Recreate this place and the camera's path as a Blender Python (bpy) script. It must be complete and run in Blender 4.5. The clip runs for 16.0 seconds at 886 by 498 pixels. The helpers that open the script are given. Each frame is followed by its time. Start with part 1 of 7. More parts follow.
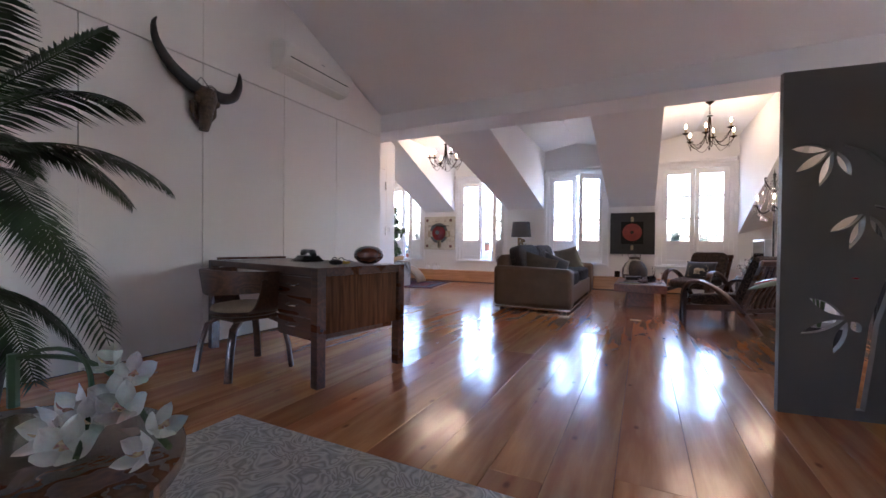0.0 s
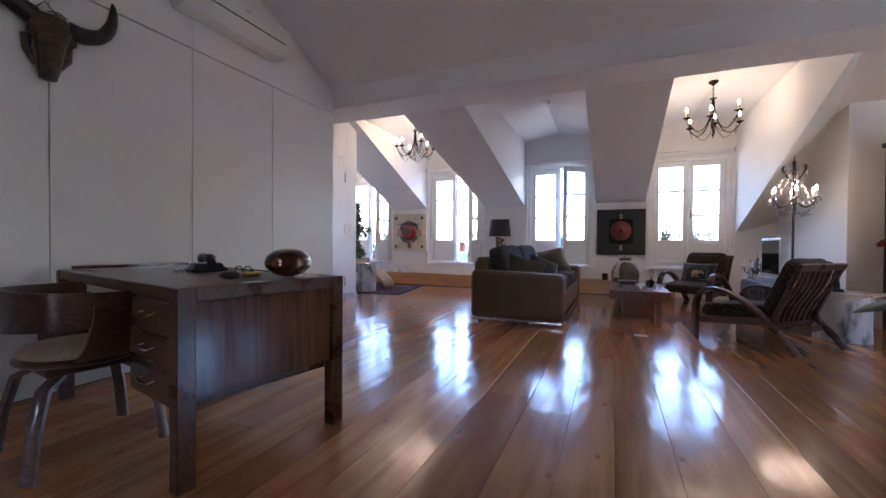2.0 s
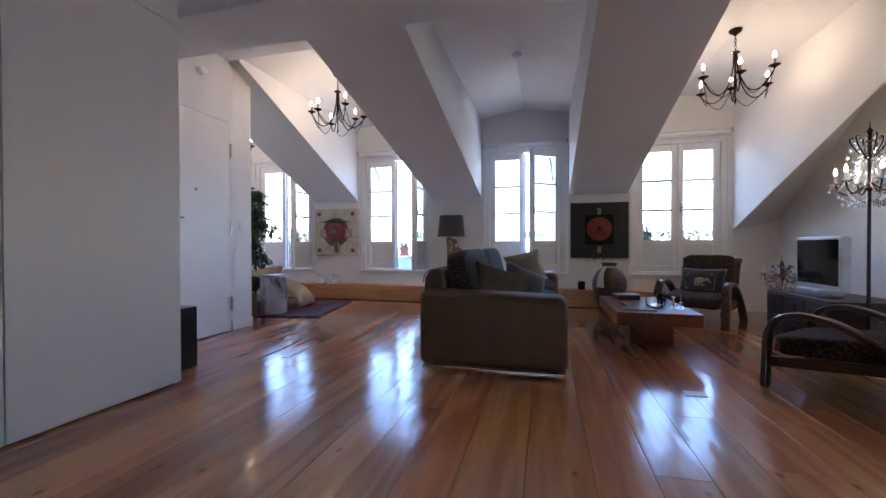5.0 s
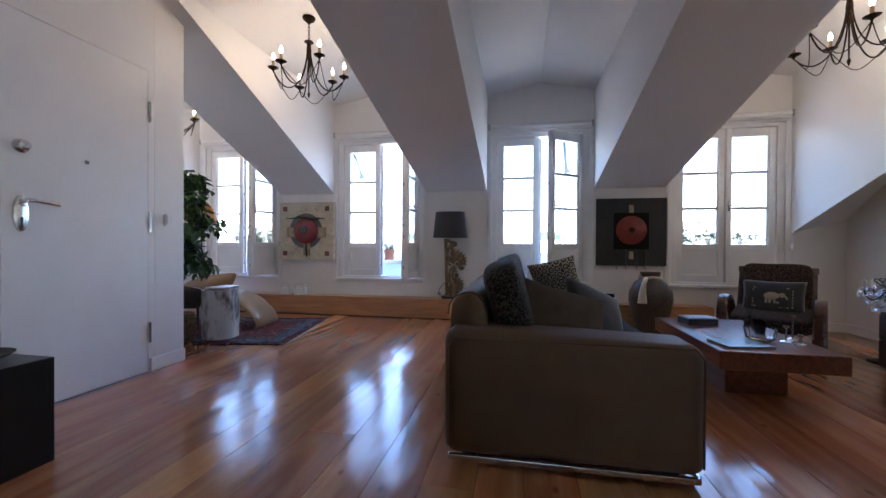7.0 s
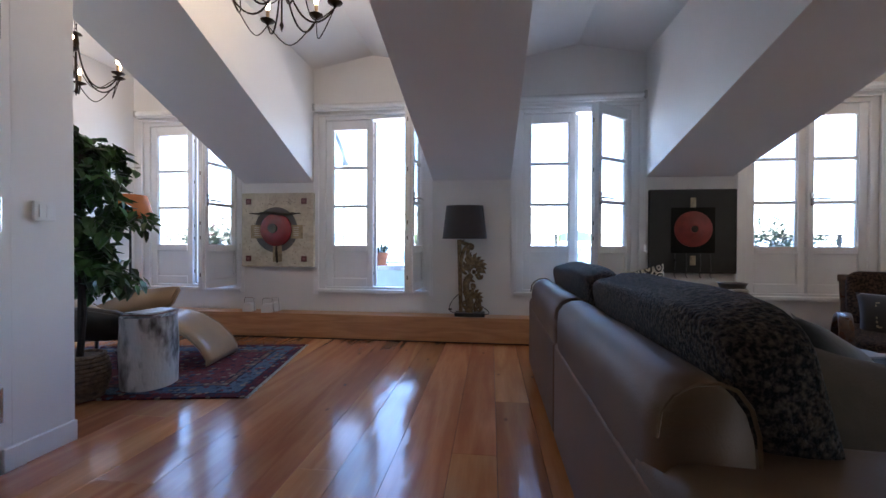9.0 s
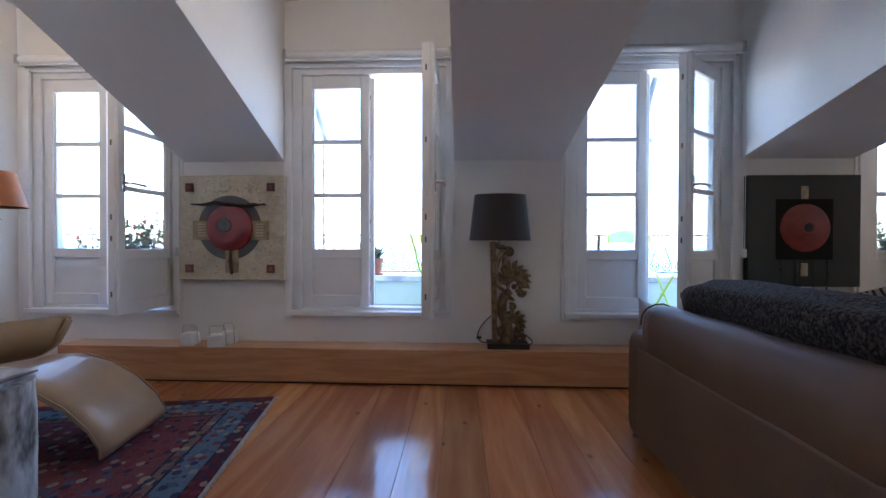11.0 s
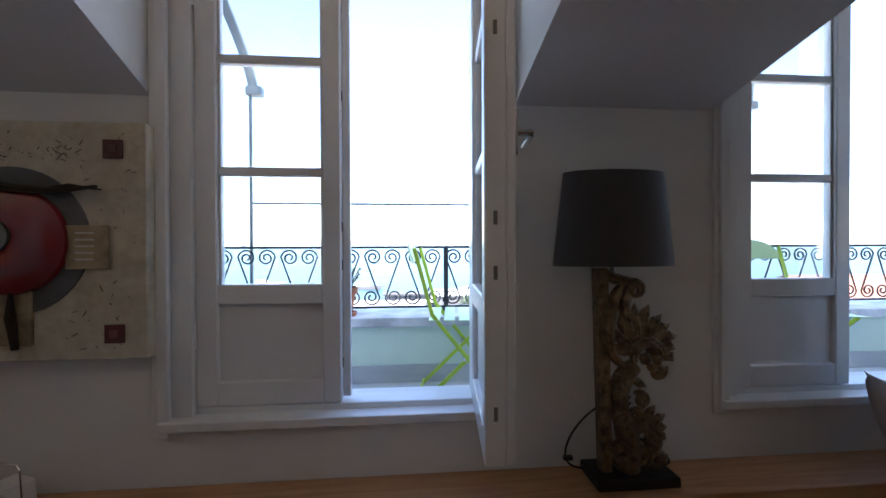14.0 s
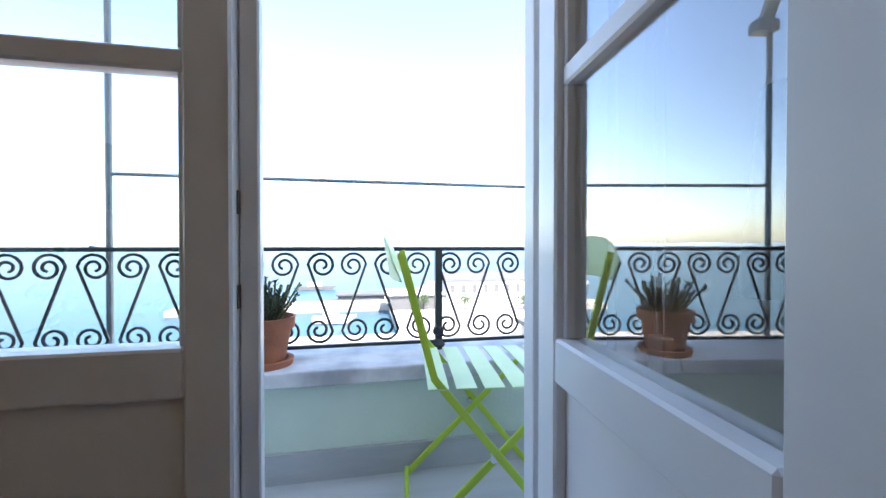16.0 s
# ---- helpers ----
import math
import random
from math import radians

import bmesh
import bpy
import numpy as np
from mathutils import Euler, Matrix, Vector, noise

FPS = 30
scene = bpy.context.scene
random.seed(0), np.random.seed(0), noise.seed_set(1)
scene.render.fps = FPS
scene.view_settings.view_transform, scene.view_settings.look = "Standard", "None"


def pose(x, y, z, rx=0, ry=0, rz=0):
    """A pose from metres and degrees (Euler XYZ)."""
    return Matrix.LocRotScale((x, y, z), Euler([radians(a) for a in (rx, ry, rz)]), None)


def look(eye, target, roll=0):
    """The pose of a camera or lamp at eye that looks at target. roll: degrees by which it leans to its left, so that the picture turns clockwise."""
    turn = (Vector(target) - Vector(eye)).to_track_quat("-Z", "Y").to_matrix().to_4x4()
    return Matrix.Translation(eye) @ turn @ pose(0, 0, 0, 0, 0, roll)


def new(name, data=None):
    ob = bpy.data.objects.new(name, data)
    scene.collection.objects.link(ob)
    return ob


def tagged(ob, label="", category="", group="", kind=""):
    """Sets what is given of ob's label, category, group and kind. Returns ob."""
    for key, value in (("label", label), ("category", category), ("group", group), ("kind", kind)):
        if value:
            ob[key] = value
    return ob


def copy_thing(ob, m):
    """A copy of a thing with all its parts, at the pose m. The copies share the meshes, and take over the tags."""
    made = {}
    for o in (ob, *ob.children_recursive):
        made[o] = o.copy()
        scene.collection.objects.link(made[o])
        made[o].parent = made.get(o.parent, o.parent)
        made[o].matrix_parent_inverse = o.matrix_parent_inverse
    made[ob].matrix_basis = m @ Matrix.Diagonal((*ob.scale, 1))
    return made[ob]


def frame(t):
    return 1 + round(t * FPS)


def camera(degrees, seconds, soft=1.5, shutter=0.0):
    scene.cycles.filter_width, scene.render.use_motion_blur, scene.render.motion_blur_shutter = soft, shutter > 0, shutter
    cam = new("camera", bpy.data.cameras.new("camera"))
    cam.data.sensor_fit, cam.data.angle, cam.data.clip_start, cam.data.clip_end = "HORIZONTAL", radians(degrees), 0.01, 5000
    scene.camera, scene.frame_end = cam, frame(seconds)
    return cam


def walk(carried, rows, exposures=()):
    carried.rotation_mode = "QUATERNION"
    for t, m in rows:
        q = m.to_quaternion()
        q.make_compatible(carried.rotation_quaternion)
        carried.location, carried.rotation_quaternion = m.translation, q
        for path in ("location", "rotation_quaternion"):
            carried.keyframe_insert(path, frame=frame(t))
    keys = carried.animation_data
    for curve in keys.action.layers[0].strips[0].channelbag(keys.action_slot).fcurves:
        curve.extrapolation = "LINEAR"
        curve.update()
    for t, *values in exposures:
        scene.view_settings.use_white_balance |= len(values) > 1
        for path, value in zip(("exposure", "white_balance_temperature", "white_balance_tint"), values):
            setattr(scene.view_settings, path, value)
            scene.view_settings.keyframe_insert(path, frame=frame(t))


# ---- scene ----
cam = camera(96.1, 16.0)
PATH = [
    (0, (-0.004, 0.286, 0.825), (-0.899, 2.074, 0.802), 0.6),
    (0.5, (-0.087, 0.482, 0.821), (-0.98, 2.271, 0.797), 0.6),
    (1, (-0.156, 0.683, 0.828), (-1.05, 2.472, 0.801), 0.5),
    (1.5, (-0.246, 0.896, 0.823), (-1.107, 2.702, 0.799), 0.5),
    (2, (-0.321, 1.102, 0.835), (-1.101, 2.944, 0.812), 0.4),
    (2.5, (-0.401, 1.322, 0.832), (-1.127, 3.185, 0.81), 0.3),
    (3, (-0.508, 1.555, 0.843), (-1.191, 3.434, 0.82), 0.3),
    (3.5, (-0.588, 1.833, 0.838), (-1.216, 3.731, 0.819), 0.4),
    (4, (-0.683, 2.109, 0.841), (-1.261, 4.023, 0.825), 0.3),
    (4.2, (-0.725, 2.212, 0.849), (-1.29, 4.131, 0.832), 0.1),
    (6.5, (-1.274, 3.406, 0.881), (-1.668, 5.366, 0.865), 0.4),
    (7, (-1.443, 3.645, 0.897), (-1.819, 5.609, 0.881), 0.3),
    (7.5, (-1.607, 3.89, 0.895), (-1.954, 5.86, 0.88), 0.3),
    (8, (-1.734, 4.139, 0.91), (-2.044, 6.114, 0.893), 0.3),
    (8.5, (-1.887, 4.394, 0.92), (-2.171, 6.374, 0.902), 0.3),
    (9, (-2.031, 4.628, 0.93), (-2.269, 6.613, 0.912), 0.2),
    (9.2, (-2.105, 4.754, 0.923), (-2.307, 6.744, 0.902), 0.3),
    (11.5, (-2.65, 5.914, 0.973), (-2.709, 7.913, 0.959), 0.0),
    (12, (-2.73, 6.157, 0.988), (-2.743, 8.157, 0.977), -0.1),
    (12.5, (-2.816, 6.424, 1.009), (-2.777, 8.423, 0.995), -0.0),
    (13, (-2.885, 6.685, 1.031), (-2.811, 8.684, 1.018), -0.1),
    (13.5, (-2.949, 6.928, 1.048), (-2.806, 8.923, 1.033), 0.0),
    (14, (-2.998, 7.165, 1.067), (-2.826, 9.157, 1.05), -0.2),
    (14.5, (-3.007, 7.39, 1.075), (-2.852, 9.384, 1.051), -0.0),
    (15, (-2.996, 7.606, 1.079), (-2.816, 9.597, 1.056), 0.3),
    (15.5, (-3.03, 7.82, 1.077), (-2.783, 9.805, 1.053), 0.0),
    (16, (-3.06, 8.02, 1.075), (-2.665, 9.981, 1.053), 0.0),
]
walk(cam, [(t, look(eye, target, roll)) for t, eye, target, roll in PATH],
     exposures=[(0, 4.6, 5900, 25), (1.5, 4.4, 5700, 23), (3.5, 4.1, 5600, 21), (7, 3.85, 5550, 17), (9, 3.75, 5600, 16), (12.5, 3.3, 5750, 16), (14.5, 2.4, 6150, 14), (16, 2.3, 6400, 13)])


# ---- world and sun ----
world = bpy.data.worlds.new("sky")
scene.world = world
world.use_nodes = True
wn = world.node_tree.nodes
sky = wn.new("ShaderNodeTexSky")
sky.sky_type = "NISHITA"
sky.sun_disc = False
sky.sun_elevation, sky.sun_rotation = radians(52), radians(152)
sky.dust_density, sky.air_density, sky.altitude = 1.0, 1.0, 20
world.node_tree.links.new(sky.outputs[0], wn["Background"].inputs[0])
wn["Background"].inputs[1].default_value = 0.15
sun = new("sun", bpy.data.lights.new("sun", "SUN"))
sun.data.energy, sun.data.angle, sun.data.color = 5.0, radians(0.5), (1.0, 0.95, 0.87)
# the sun stands high behind the house, to the right
sun.matrix_world = look((0, 0, 30), (0 - 0.29, 0 + 0.54, 30 - 0.79))


# ---- materials ----
def mat(name, col=(0.8, 0.8, 0.8), rough=0.5, metal=0.0, noise_scale=8.0, vary=0.12, bump=0.1, bump_scale=60.0, col2=None,
        stretch=(1, 1, 1), coat=0.0, rand=0.0, spec=0.5, sheen=0.0, fine=0.0, lo=0.33, hi=0.62):
    """A painted, woven, cast or worn surface: two colours mixed by noise, a fine relief, uneven gloss."""
    m = bpy.data.materials.new(name)
    m.use_nodes = True
    n, l = m.node_tree.nodes, m.node_tree.links
    b = n["Principled BSDF"]
    b.inputs["Metallic"].default_value = metal
    b.inputs["Specular IOR Level"].default_value = spec
    b.inputs["Coat Weight"].default_value = coat
    b.inputs["Coat Roughness"].default_value = 0.08
    b.inputs["Sheen Weight"].default_value = sheen
    tc, mp = n.new("ShaderNodeTexCoord"), n.new("ShaderNodeMapping")
    mp.inputs["Scale"].default_value = stretch
    l.new(tc.outputs["Object"], mp.inputs["Vector"])
    big = n.new("ShaderNodeTexNoise")
    big.inputs["Scale"].default_value, big.inputs["Detail"].default_value = noise_scale, 6
    l.new(mp.outputs[0], big.inputs["Vector"])
    small = n.new("ShaderNodeTexNoise")
    small.inputs["Scale"].default_value, small.inputs["Detail"].default_value = bump_scale, 4
    l.new(mp.outputs[0], small.inputs["Vector"])
    ramp = n.new("ShaderNodeValToRGB")
    c2 = col2 or tuple(max(0, c * (1 - 2 * vary)) for c in col)
    ramp.color_ramp.elements[0].color, ramp.color_ramp.elements[1].color = (*c2, 1), (*col, 1)
    ramp.color_ramp.elements[0].position, ramp.color_ramp.elements[1].position = lo, hi
    src = big.outputs["Fac"]
    if fine:
        mx = n.new("ShaderNodeMix")
        mx.inputs["Factor"].default_value = fine
        l.new(big.outputs["Fac"], mx.inputs[2])
        l.new(small.outputs["Fac"], mx.inputs[3])
        src = mx.outputs[0]
    l.new(src, ramp.inputs["Fac"])
    out = ramp.outputs["Color"]
    if rand:
        oi, hsv = n.new("ShaderNodeObjectInfo"), n.new("ShaderNodeHueSaturation")
        mr = n.new("ShaderNodeMapRange")
        mr.inputs["To Min"].default_value, mr.inputs["To Max"].default_value = 1 - rand, 1 + rand
        l.new(oi.outputs["Random"], mr.inputs["Value"])
        l.new(mr.outputs[0], hsv.inputs["Value"])
        l.new(out, hsv.inputs["Color"])
        out = hsv.outputs["Color"]
    l.new(out, b.inputs["Base Color"])
    rr = n.new("ShaderNodeMapRange")
    rr.inputs["To Min"].default_value, rr.inputs["To Max"].default_value = max(0.02, rough * 0.8), min(1, rough * 1.2)
    l.new(big.outputs["Fac"], rr.inputs["Value"])
    l.new(rr.outputs[0], b.inputs["Roughness"])
    if bump:
        bp = n.new("ShaderNodeBump")
        bp.inputs["Strength"].default_value, bp.inputs["Distance"].default_value = bump, 0.01
        l.new(small.outputs["Fac"], bp.inputs["Height"])
        l.new(bp.outputs[0], b.inputs["Normal"])
    return m


def wood(name, light, dark, axis=1, rough=0.25, coat=0.3, rings=9.0, rand=0.0, wobble=0.0, pore=0.42, waves=9.0):
    """Sawn wood with long grain along one axis, fine pores, and knots of darker growth."""
    m = bpy.data.materials.new(name)
    m.use_nodes = True
    n, l = m.node_tree.nodes, m.node_tree.links
    b = n["Principled BSDF"]
    b.inputs["Coat Weight"].default_value, b.inputs["Coat Roughness"].default_value = coat, 0.1
    tc, mp = n.new("ShaderNodeTexCoord"), n.new("ShaderNodeMapping")
    scale = [1.0, 1.0, 1.0]
    scale[axis] = 0.09
    mp.inputs["Scale"].default_value = scale
    oi = n.new("ShaderNodeObjectInfo")
    off = n.new("ShaderNodeVectorMath")
    off.operation = "ADD"
    sc = n.new("ShaderNodeVectorMath")
    sc.operation = "SCALE"
    sc.inputs["Scale"].default_value = 37.0
    l.new(oi.outputs["Random"], sc.inputs[0])
    l.new(tc.outputs["Object"], mp.inputs["Vector"])
    l.new(mp.outputs[0], off.inputs[0])
    l.new(sc.outputs[0], off.inputs[1])
    warp = n.new("ShaderNodeTexNoise")
    warp.inputs["Scale"].default_value, warp.inputs["Detail"].default_value = rings, 3
    l.new(off.outputs[0], warp.inputs["Vector"])
    mul = n.new("ShaderNodeMath")
    mul.operation = "MULTIPLY"
    mul.inputs[1].default_value = waves
    l.new(warp.outputs["Fac"], mul.inputs[0])
    fr = n.new("ShaderNodeMath")
    fr.operation = "PINGPONG"
    fr.inputs[1].default_value = 0.5
    l.new(mul.outputs[0], fr.inputs[0])
    pores = n.new("ShaderNodeTexNoise")
    pores.inputs["Scale"].default_value, pores.inputs["Detail"].default_value = 90, 5
    l.new(off.outputs[0], pores.inputs["Vector"])
    mx = n.new("ShaderNodeMix")
    mx.inputs["Factor"].default_value = pore
    l.new(fr.outputs[0], mx.inputs[2])
    l.new(pores.outputs["Fac"], mx.inputs[3])
    ramp = n.new("ShaderNodeValToRGB")
    ramp.color_ramp.elements[0].color, ramp.color_ramp.elements[1].color = (*dark, 1), (*light, 1)
    ramp.color_ramp.elements[0].position, ramp.color_ramp.elements[1].position = 0.18, 0.55
    l.new(mx.outputs[0], ramp.inputs["Fac"])
    hsv = n.new("ShaderNodeHueSaturation")
    mr = n.new("ShaderNodeMapRange")
    mr.inputs["To Min"].default_value, mr.inputs["To Max"].default_value = 1 - rand, 1 + rand
    l.new(oi.outputs["Random"], mr.inputs["Value"])
    l.new(mr.outputs[0], hsv.inputs["Value"])
    grain = ramp.outputs["Color"]
    if wobble:
        # knots, and boards that differ in hue
        mpk, vk, addk = n.new("ShaderNodeMapping"), n.new("ShaderNodeTexVoronoi"), n.new("ShaderNodeVectorMath")
        mpk.inputs["Scale"].default_value = (1.0, 0.55, 1)
        addk.operation = "ADD"
        vk.voronoi_dimensions = "2D"
        vk.inputs["Scale"].default_value = 2.6
        l.new(tc.outputs["Object"], mpk.inputs["Vector"])
        l.new(mpk.outputs[0], addk.inputs[0])
        l.new(sc.outputs[0], addk.inputs[1])
        l.new(addk.outputs[0], vk.inputs["Vector"])
        kr = n.new("ShaderNodeMapRange")
        kr.inputs["From Min"].default_value, kr.inputs["From Max"].default_value = 0.012, 0.04
        kr.inputs["To Min"].default_value, kr.inputs["To Max"].default_value = 0.65, 0.0
        l.new(vk.outputs["Distance"], kr.inputs["Value"])
        km = n.new("ShaderNodeMix")
        km.data_type = "RGBA"
        km.inputs[7].default_value = (0.13, 0.045, 0.02, 1)
        l.new(kr.outputs[0], km.inputs[0])
        l.new(grain, km.inputs[6])
        grain = km.outputs[2]
        hr, h2 = n.new("ShaderNodeMapRange"), n.new("ShaderNodeMath")
        h2.operation = "FRACT"
        h7 = n.new("ShaderNodeMath")
        h7.operation = "MULTIPLY"
        h7.inputs[1].default_value = 7.31
        l.new(oi.outputs["Random"], h7.inputs[0])
        l.new(h7.outputs[0], h2.inputs[0])
        hr.inputs["To Min"].default_value, hr.inputs["To Max"].default_value = 0.488, 0.506
        l.new(h2.outputs[0], hr.inputs["Value"])
        l.new(hr.outputs[0], hsv.inputs["Hue"])
    l.new(grain, hsv.inputs["Color"])
    l.new(hsv.outputs["Color"], b.inputs["Base Color"])
    rr = n.new("ShaderNodeMapRange")
    rr.inputs["To Min"].default_value, rr.inputs["To Max"].default_value = rough * 0.75, rough * 1.3
    l.new(warp.outputs["Fac"], rr.inputs["Value"])
    l.new(rr.outputs[0], b.inputs["Roughness"])
    bp = n.new("ShaderNodeBump")
    bp.inputs["Strength"].default_value, bp.inputs["Distance"].default_value = 0.06, 0.004
    l.new(pores.outputs["Fac"], bp.inputs["Height"])
    last = bp
    if wobble:
        # slow cupping and sanding marks of old boards
        wv = n.new("ShaderNodeTexNoise")
        wv.inputs["Scale"].default_value, wv.inputs["Detail"].default_value = 5.0, 2
        mp2 = n.new("ShaderNodeMapping")
        mp2.inputs["Scale"].default_value = (1.5, 0.5, 1)
        l.new(tc.outputs["Object"], mp2.inputs["Vector"])
        l.new(mp2.outputs[0], wv.inputs["Vector"])
        b2 = n.new("ShaderNodeBump")
        b2.inputs["Strength"].default_value, b2.inputs["Distance"].default_value = wobble, 0.02
        l.new(wv.outputs["Fac"], b2.inputs["Height"])
        l.new(bp.outputs[0], b2.inputs["Normal"])
        last = b2
        l.new(last.outputs[0], b.inputs["Coat Normal"])
    l.new(last.outputs[0], b.inputs["Normal"])
    return m


def glass(name, rough=0.0, tint=(1, 1, 1)):
    m = bpy.data.materials.new(name)
    m.use_nodes = True
    b = m.node_tree.nodes["Principled BSDF"]
    b.inputs["Transmission Weight"].default_value = 1.0
    b.inputs["Roughness"].default_value, b.inputs["IOR"].default_value = rough, 1.45
    b.inputs["Base Color"].default_value = (*tint, 1)
    return m


def pane_glass(name):
    """Window glass: clear, with a mirror sheen that grows at grazing angles."""
    m = bpy.data.materials.new(name)
    m.use_nodes = True
    n, l = m.node_tree.nodes, m.node_tree.links
    n.remove(n["Principled BSDF"])
    tr, gl, mx, lw = n.new("ShaderNodeBsdfTransparent"), n.new("ShaderNodeBsdfGlossy"), n.new("ShaderNodeMixShader"), n.new("ShaderNodeLayerWeight")
    tr.inputs[0].default_value = (0.965, 0.98, 0.975, 1)
    gl.inputs["Roughness"].default_value = 0.0
    pw, ad = n.new("ShaderNodeMath"), n.new("ShaderNodeMath")
    pw.operation, ad.operation = "POWER", "MULTIPLY_ADD"
    pw.inputs[1].default_value = 2.0
    ad.inputs[1].default_value, ad.inputs[2].default_value = 0.9, 0.075
    l.new(lw.outputs["Facing"], pw.inputs[0])
    l.new(pw.outputs[0], ad.inputs[0])
    l.new(ad.outputs[0], mx.inputs[0])
    lw.inputs[0].default_value = 0.5
    l.new(tr.outputs[0], mx.inputs[1])
    l.new(gl.outputs[0], mx.inputs[2])
    l.new(mx.outputs[0], n["Material Output"].inputs[0])
    return m


def glow(name, col, strength):
    m = bpy.data.materials.new(name)
    m.use_nodes = True
    b = m.node_tree.nodes["Principled BSDF"]
    b.inputs["Emission Color"].default_value, b.inputs["Emission Strength"].default_value = (*col, 1), strength
    return m


PLASTER = mat("plaster", (0.80, 0.79, 0.775), 0.75, noise_scale=1.3, vary=0.02, bump=0.06, bump_scale=120)
CEIL = mat("ceiling_paint", (0.80, 0.79, 0.78), 0.8, noise_scale=1.1, vary=0.02, bump=0.05, bump_scale=90)
LACQUER = mat("satin_lacquer", (0.78, 0.75, 0.71), 0.3, noise_scale=0.6, vary=0.006, bump=0.015, bump_scale=30)
WHITE = mat("white_gloss_paint", (0.82, 0.82, 0.82), 0.3, noise_scale=4, vary=0.03, bump=0.03, bump_scale=40)
DOORW = mat("white_door_paint", (0.80, 0.80, 0.81), 0.35, noise_scale=3, vary=0.02, bump=0.03, bump_scale=200)
GREYP = mat("taupe_lacquer", (0.13, 0.122, 0.11), 0.45, noise_scale=3, vary=0.04, bump=0.02)
FLOORW = wood("varnished_pine_board", (0.56, 0.262, 0.102), (0.42, 0.17, 0.062), 1, 0.16, 0.35, 3.6, 0.24, 0.22, 0.3, 7.0)
BENCHW = wood("oak_bench_wood", (0.58, 0.32, 0.155), (0.45, 0.225, 0.10), 0, 0.35, 0.1, 6)
GLASS = pane_glass("window_glass")
CHROME = mat("brushed_steel", (0.7, 0.7, 0.7), 0.22, 1.0, vary=0.05, bump=0.01)
BLACK = mat("black_lacquer", (0.012, 0.012, 0.013), 0.3, vary=0.1, bump=0.02)


# ---- mesh helpers ----
def bm_new():
    return bmesh.new()


def part(name, bm, material, parent=None, label="", smooth=False, m=None):
    """Links a bmesh as one mesh object, under a thing or a part."""
    me = bpy.data.meshes.new(name)
    bmesh.ops.recalc_face_normals(bm, faces=bm.faces)
    bm.to_mesh(me)
    bm.free()
    for one in (material if isinstance(material, (list, tuple)) else [material]):
        me.materials.append(one)
    if smooth:
        me.polygons.foreach_set("use_smooth", [True] * len(me.polygons))
        if smooth != "all":
            me.set_sharp_from_angle(angle=radians(40))
    ob = new(name, me)
    if parent is not None:
        ob.parent = parent
    if m is not None:
        ob.matrix_local = m
    if label:
        ob["label"] = label
    return ob


def thing(name, m, label, category, group=""):
    ob = new(name)
    ob.empty_display_size = 0.1
    ob.matrix_world = m
    return tagged(ob, label, category, group)


def box(bm, x0, x1, y0, y1, z0, z1, bevel=0.0, seg=2, m=None):
    c = Matrix.LocRotScale(((x0 + x1) / 2, (y0 + y1) / 2, (z0 + z1) / 2), None, (abs(x1 - x0), abs(y1 - y0), abs(z1 - z0)))
    r = bmesh.ops.create_cube(bm, size=1, matrix=c)
    vs = r["verts"]
    if bevel:
        es = list({e for v in vs for e in v.link_edges})
        g = bmesh.ops.bevel(bm, geom=es, offset=bevel, segments=seg, profile=0.5, affect="EDGES")
        vs = [v for v in {*g["verts"], *[v for v in vs if v.is_valid]}]
    if m is not None:
        bmesh.ops.transform(bm, matrix=m, verts=vs)
    return vs


def boxed(*a, **k):
    bm = bm_new()
    box(bm, *a, **k)
    return bm


def quad_solid(bm, pts):
    """A solid from eight corners: four of one end, then four of the other."""
    v = [bm.verts.new(p) for p in pts]
    for f in ((0, 1, 2, 3), (7, 6, 5, 4), (0, 4, 5, 1), (1, 5, 6, 2), (2, 6, 7, 3), (3, 7, 4, 0)):
        bm.faces.new([v[i] for i in f])


def prism(bm, outline, axis, a, b, m=None):
    """Extrudes a flat outline along an axis from a to b. Outline: pairs of the other two coordinates in order."""
    def at(p, h):
        q = list(p)
        q.insert(axis, h)
        return q
    lo, hi = [bm.verts.new(at(p, a)) for p in outline], [bm.verts.new(at(p, b)) for p in outline]
    k = len(outline)
    fs = [bm.faces.new(lo[::-1]), bm.faces.new(hi)]
    for i in range(k):
        fs.append(bm.faces.new((lo[i], lo[(i + 1) % k], hi[(i + 1) % k], hi[i])))
    if m is not None:
        bmesh.ops.transform(bm, matrix=m, verts=lo + hi)
    return lo + hi


def lathe(bm, profile, n=24, m=None, wob=0.0):
    """Turns a profile of (radius, height) about z."""
    rings, made = [], []
    for r, z in profile:
        ring = []
        for i in range(n):
            a = 2 * math.pi * i / n
            k = 1 + wob * (noise.noise((math.cos(a) * 1.7, math.sin(a) * 1.7, z * 6)))
            ring.append(bm.verts.new((r * k * math.cos(a), r * k * math.sin(a), z)))
        rings.append(ring)
        made += ring
    for p, q in zip(rings, rings[1:]):
        for i in range(n):
            bm.faces.new((p[i], p[(i + 1) % n], q[(i + 1) % n], q[i]))
    if profile[0][0] > 1e-4:
        bm.faces.new(rings[0][::-1])
    if profile[-1][0] > 1e-4:
        bm.faces.new(rings[-1])
    if m is not None:
        bmesh.ops.transform(bm, matrix=m, verts=made)
    return made


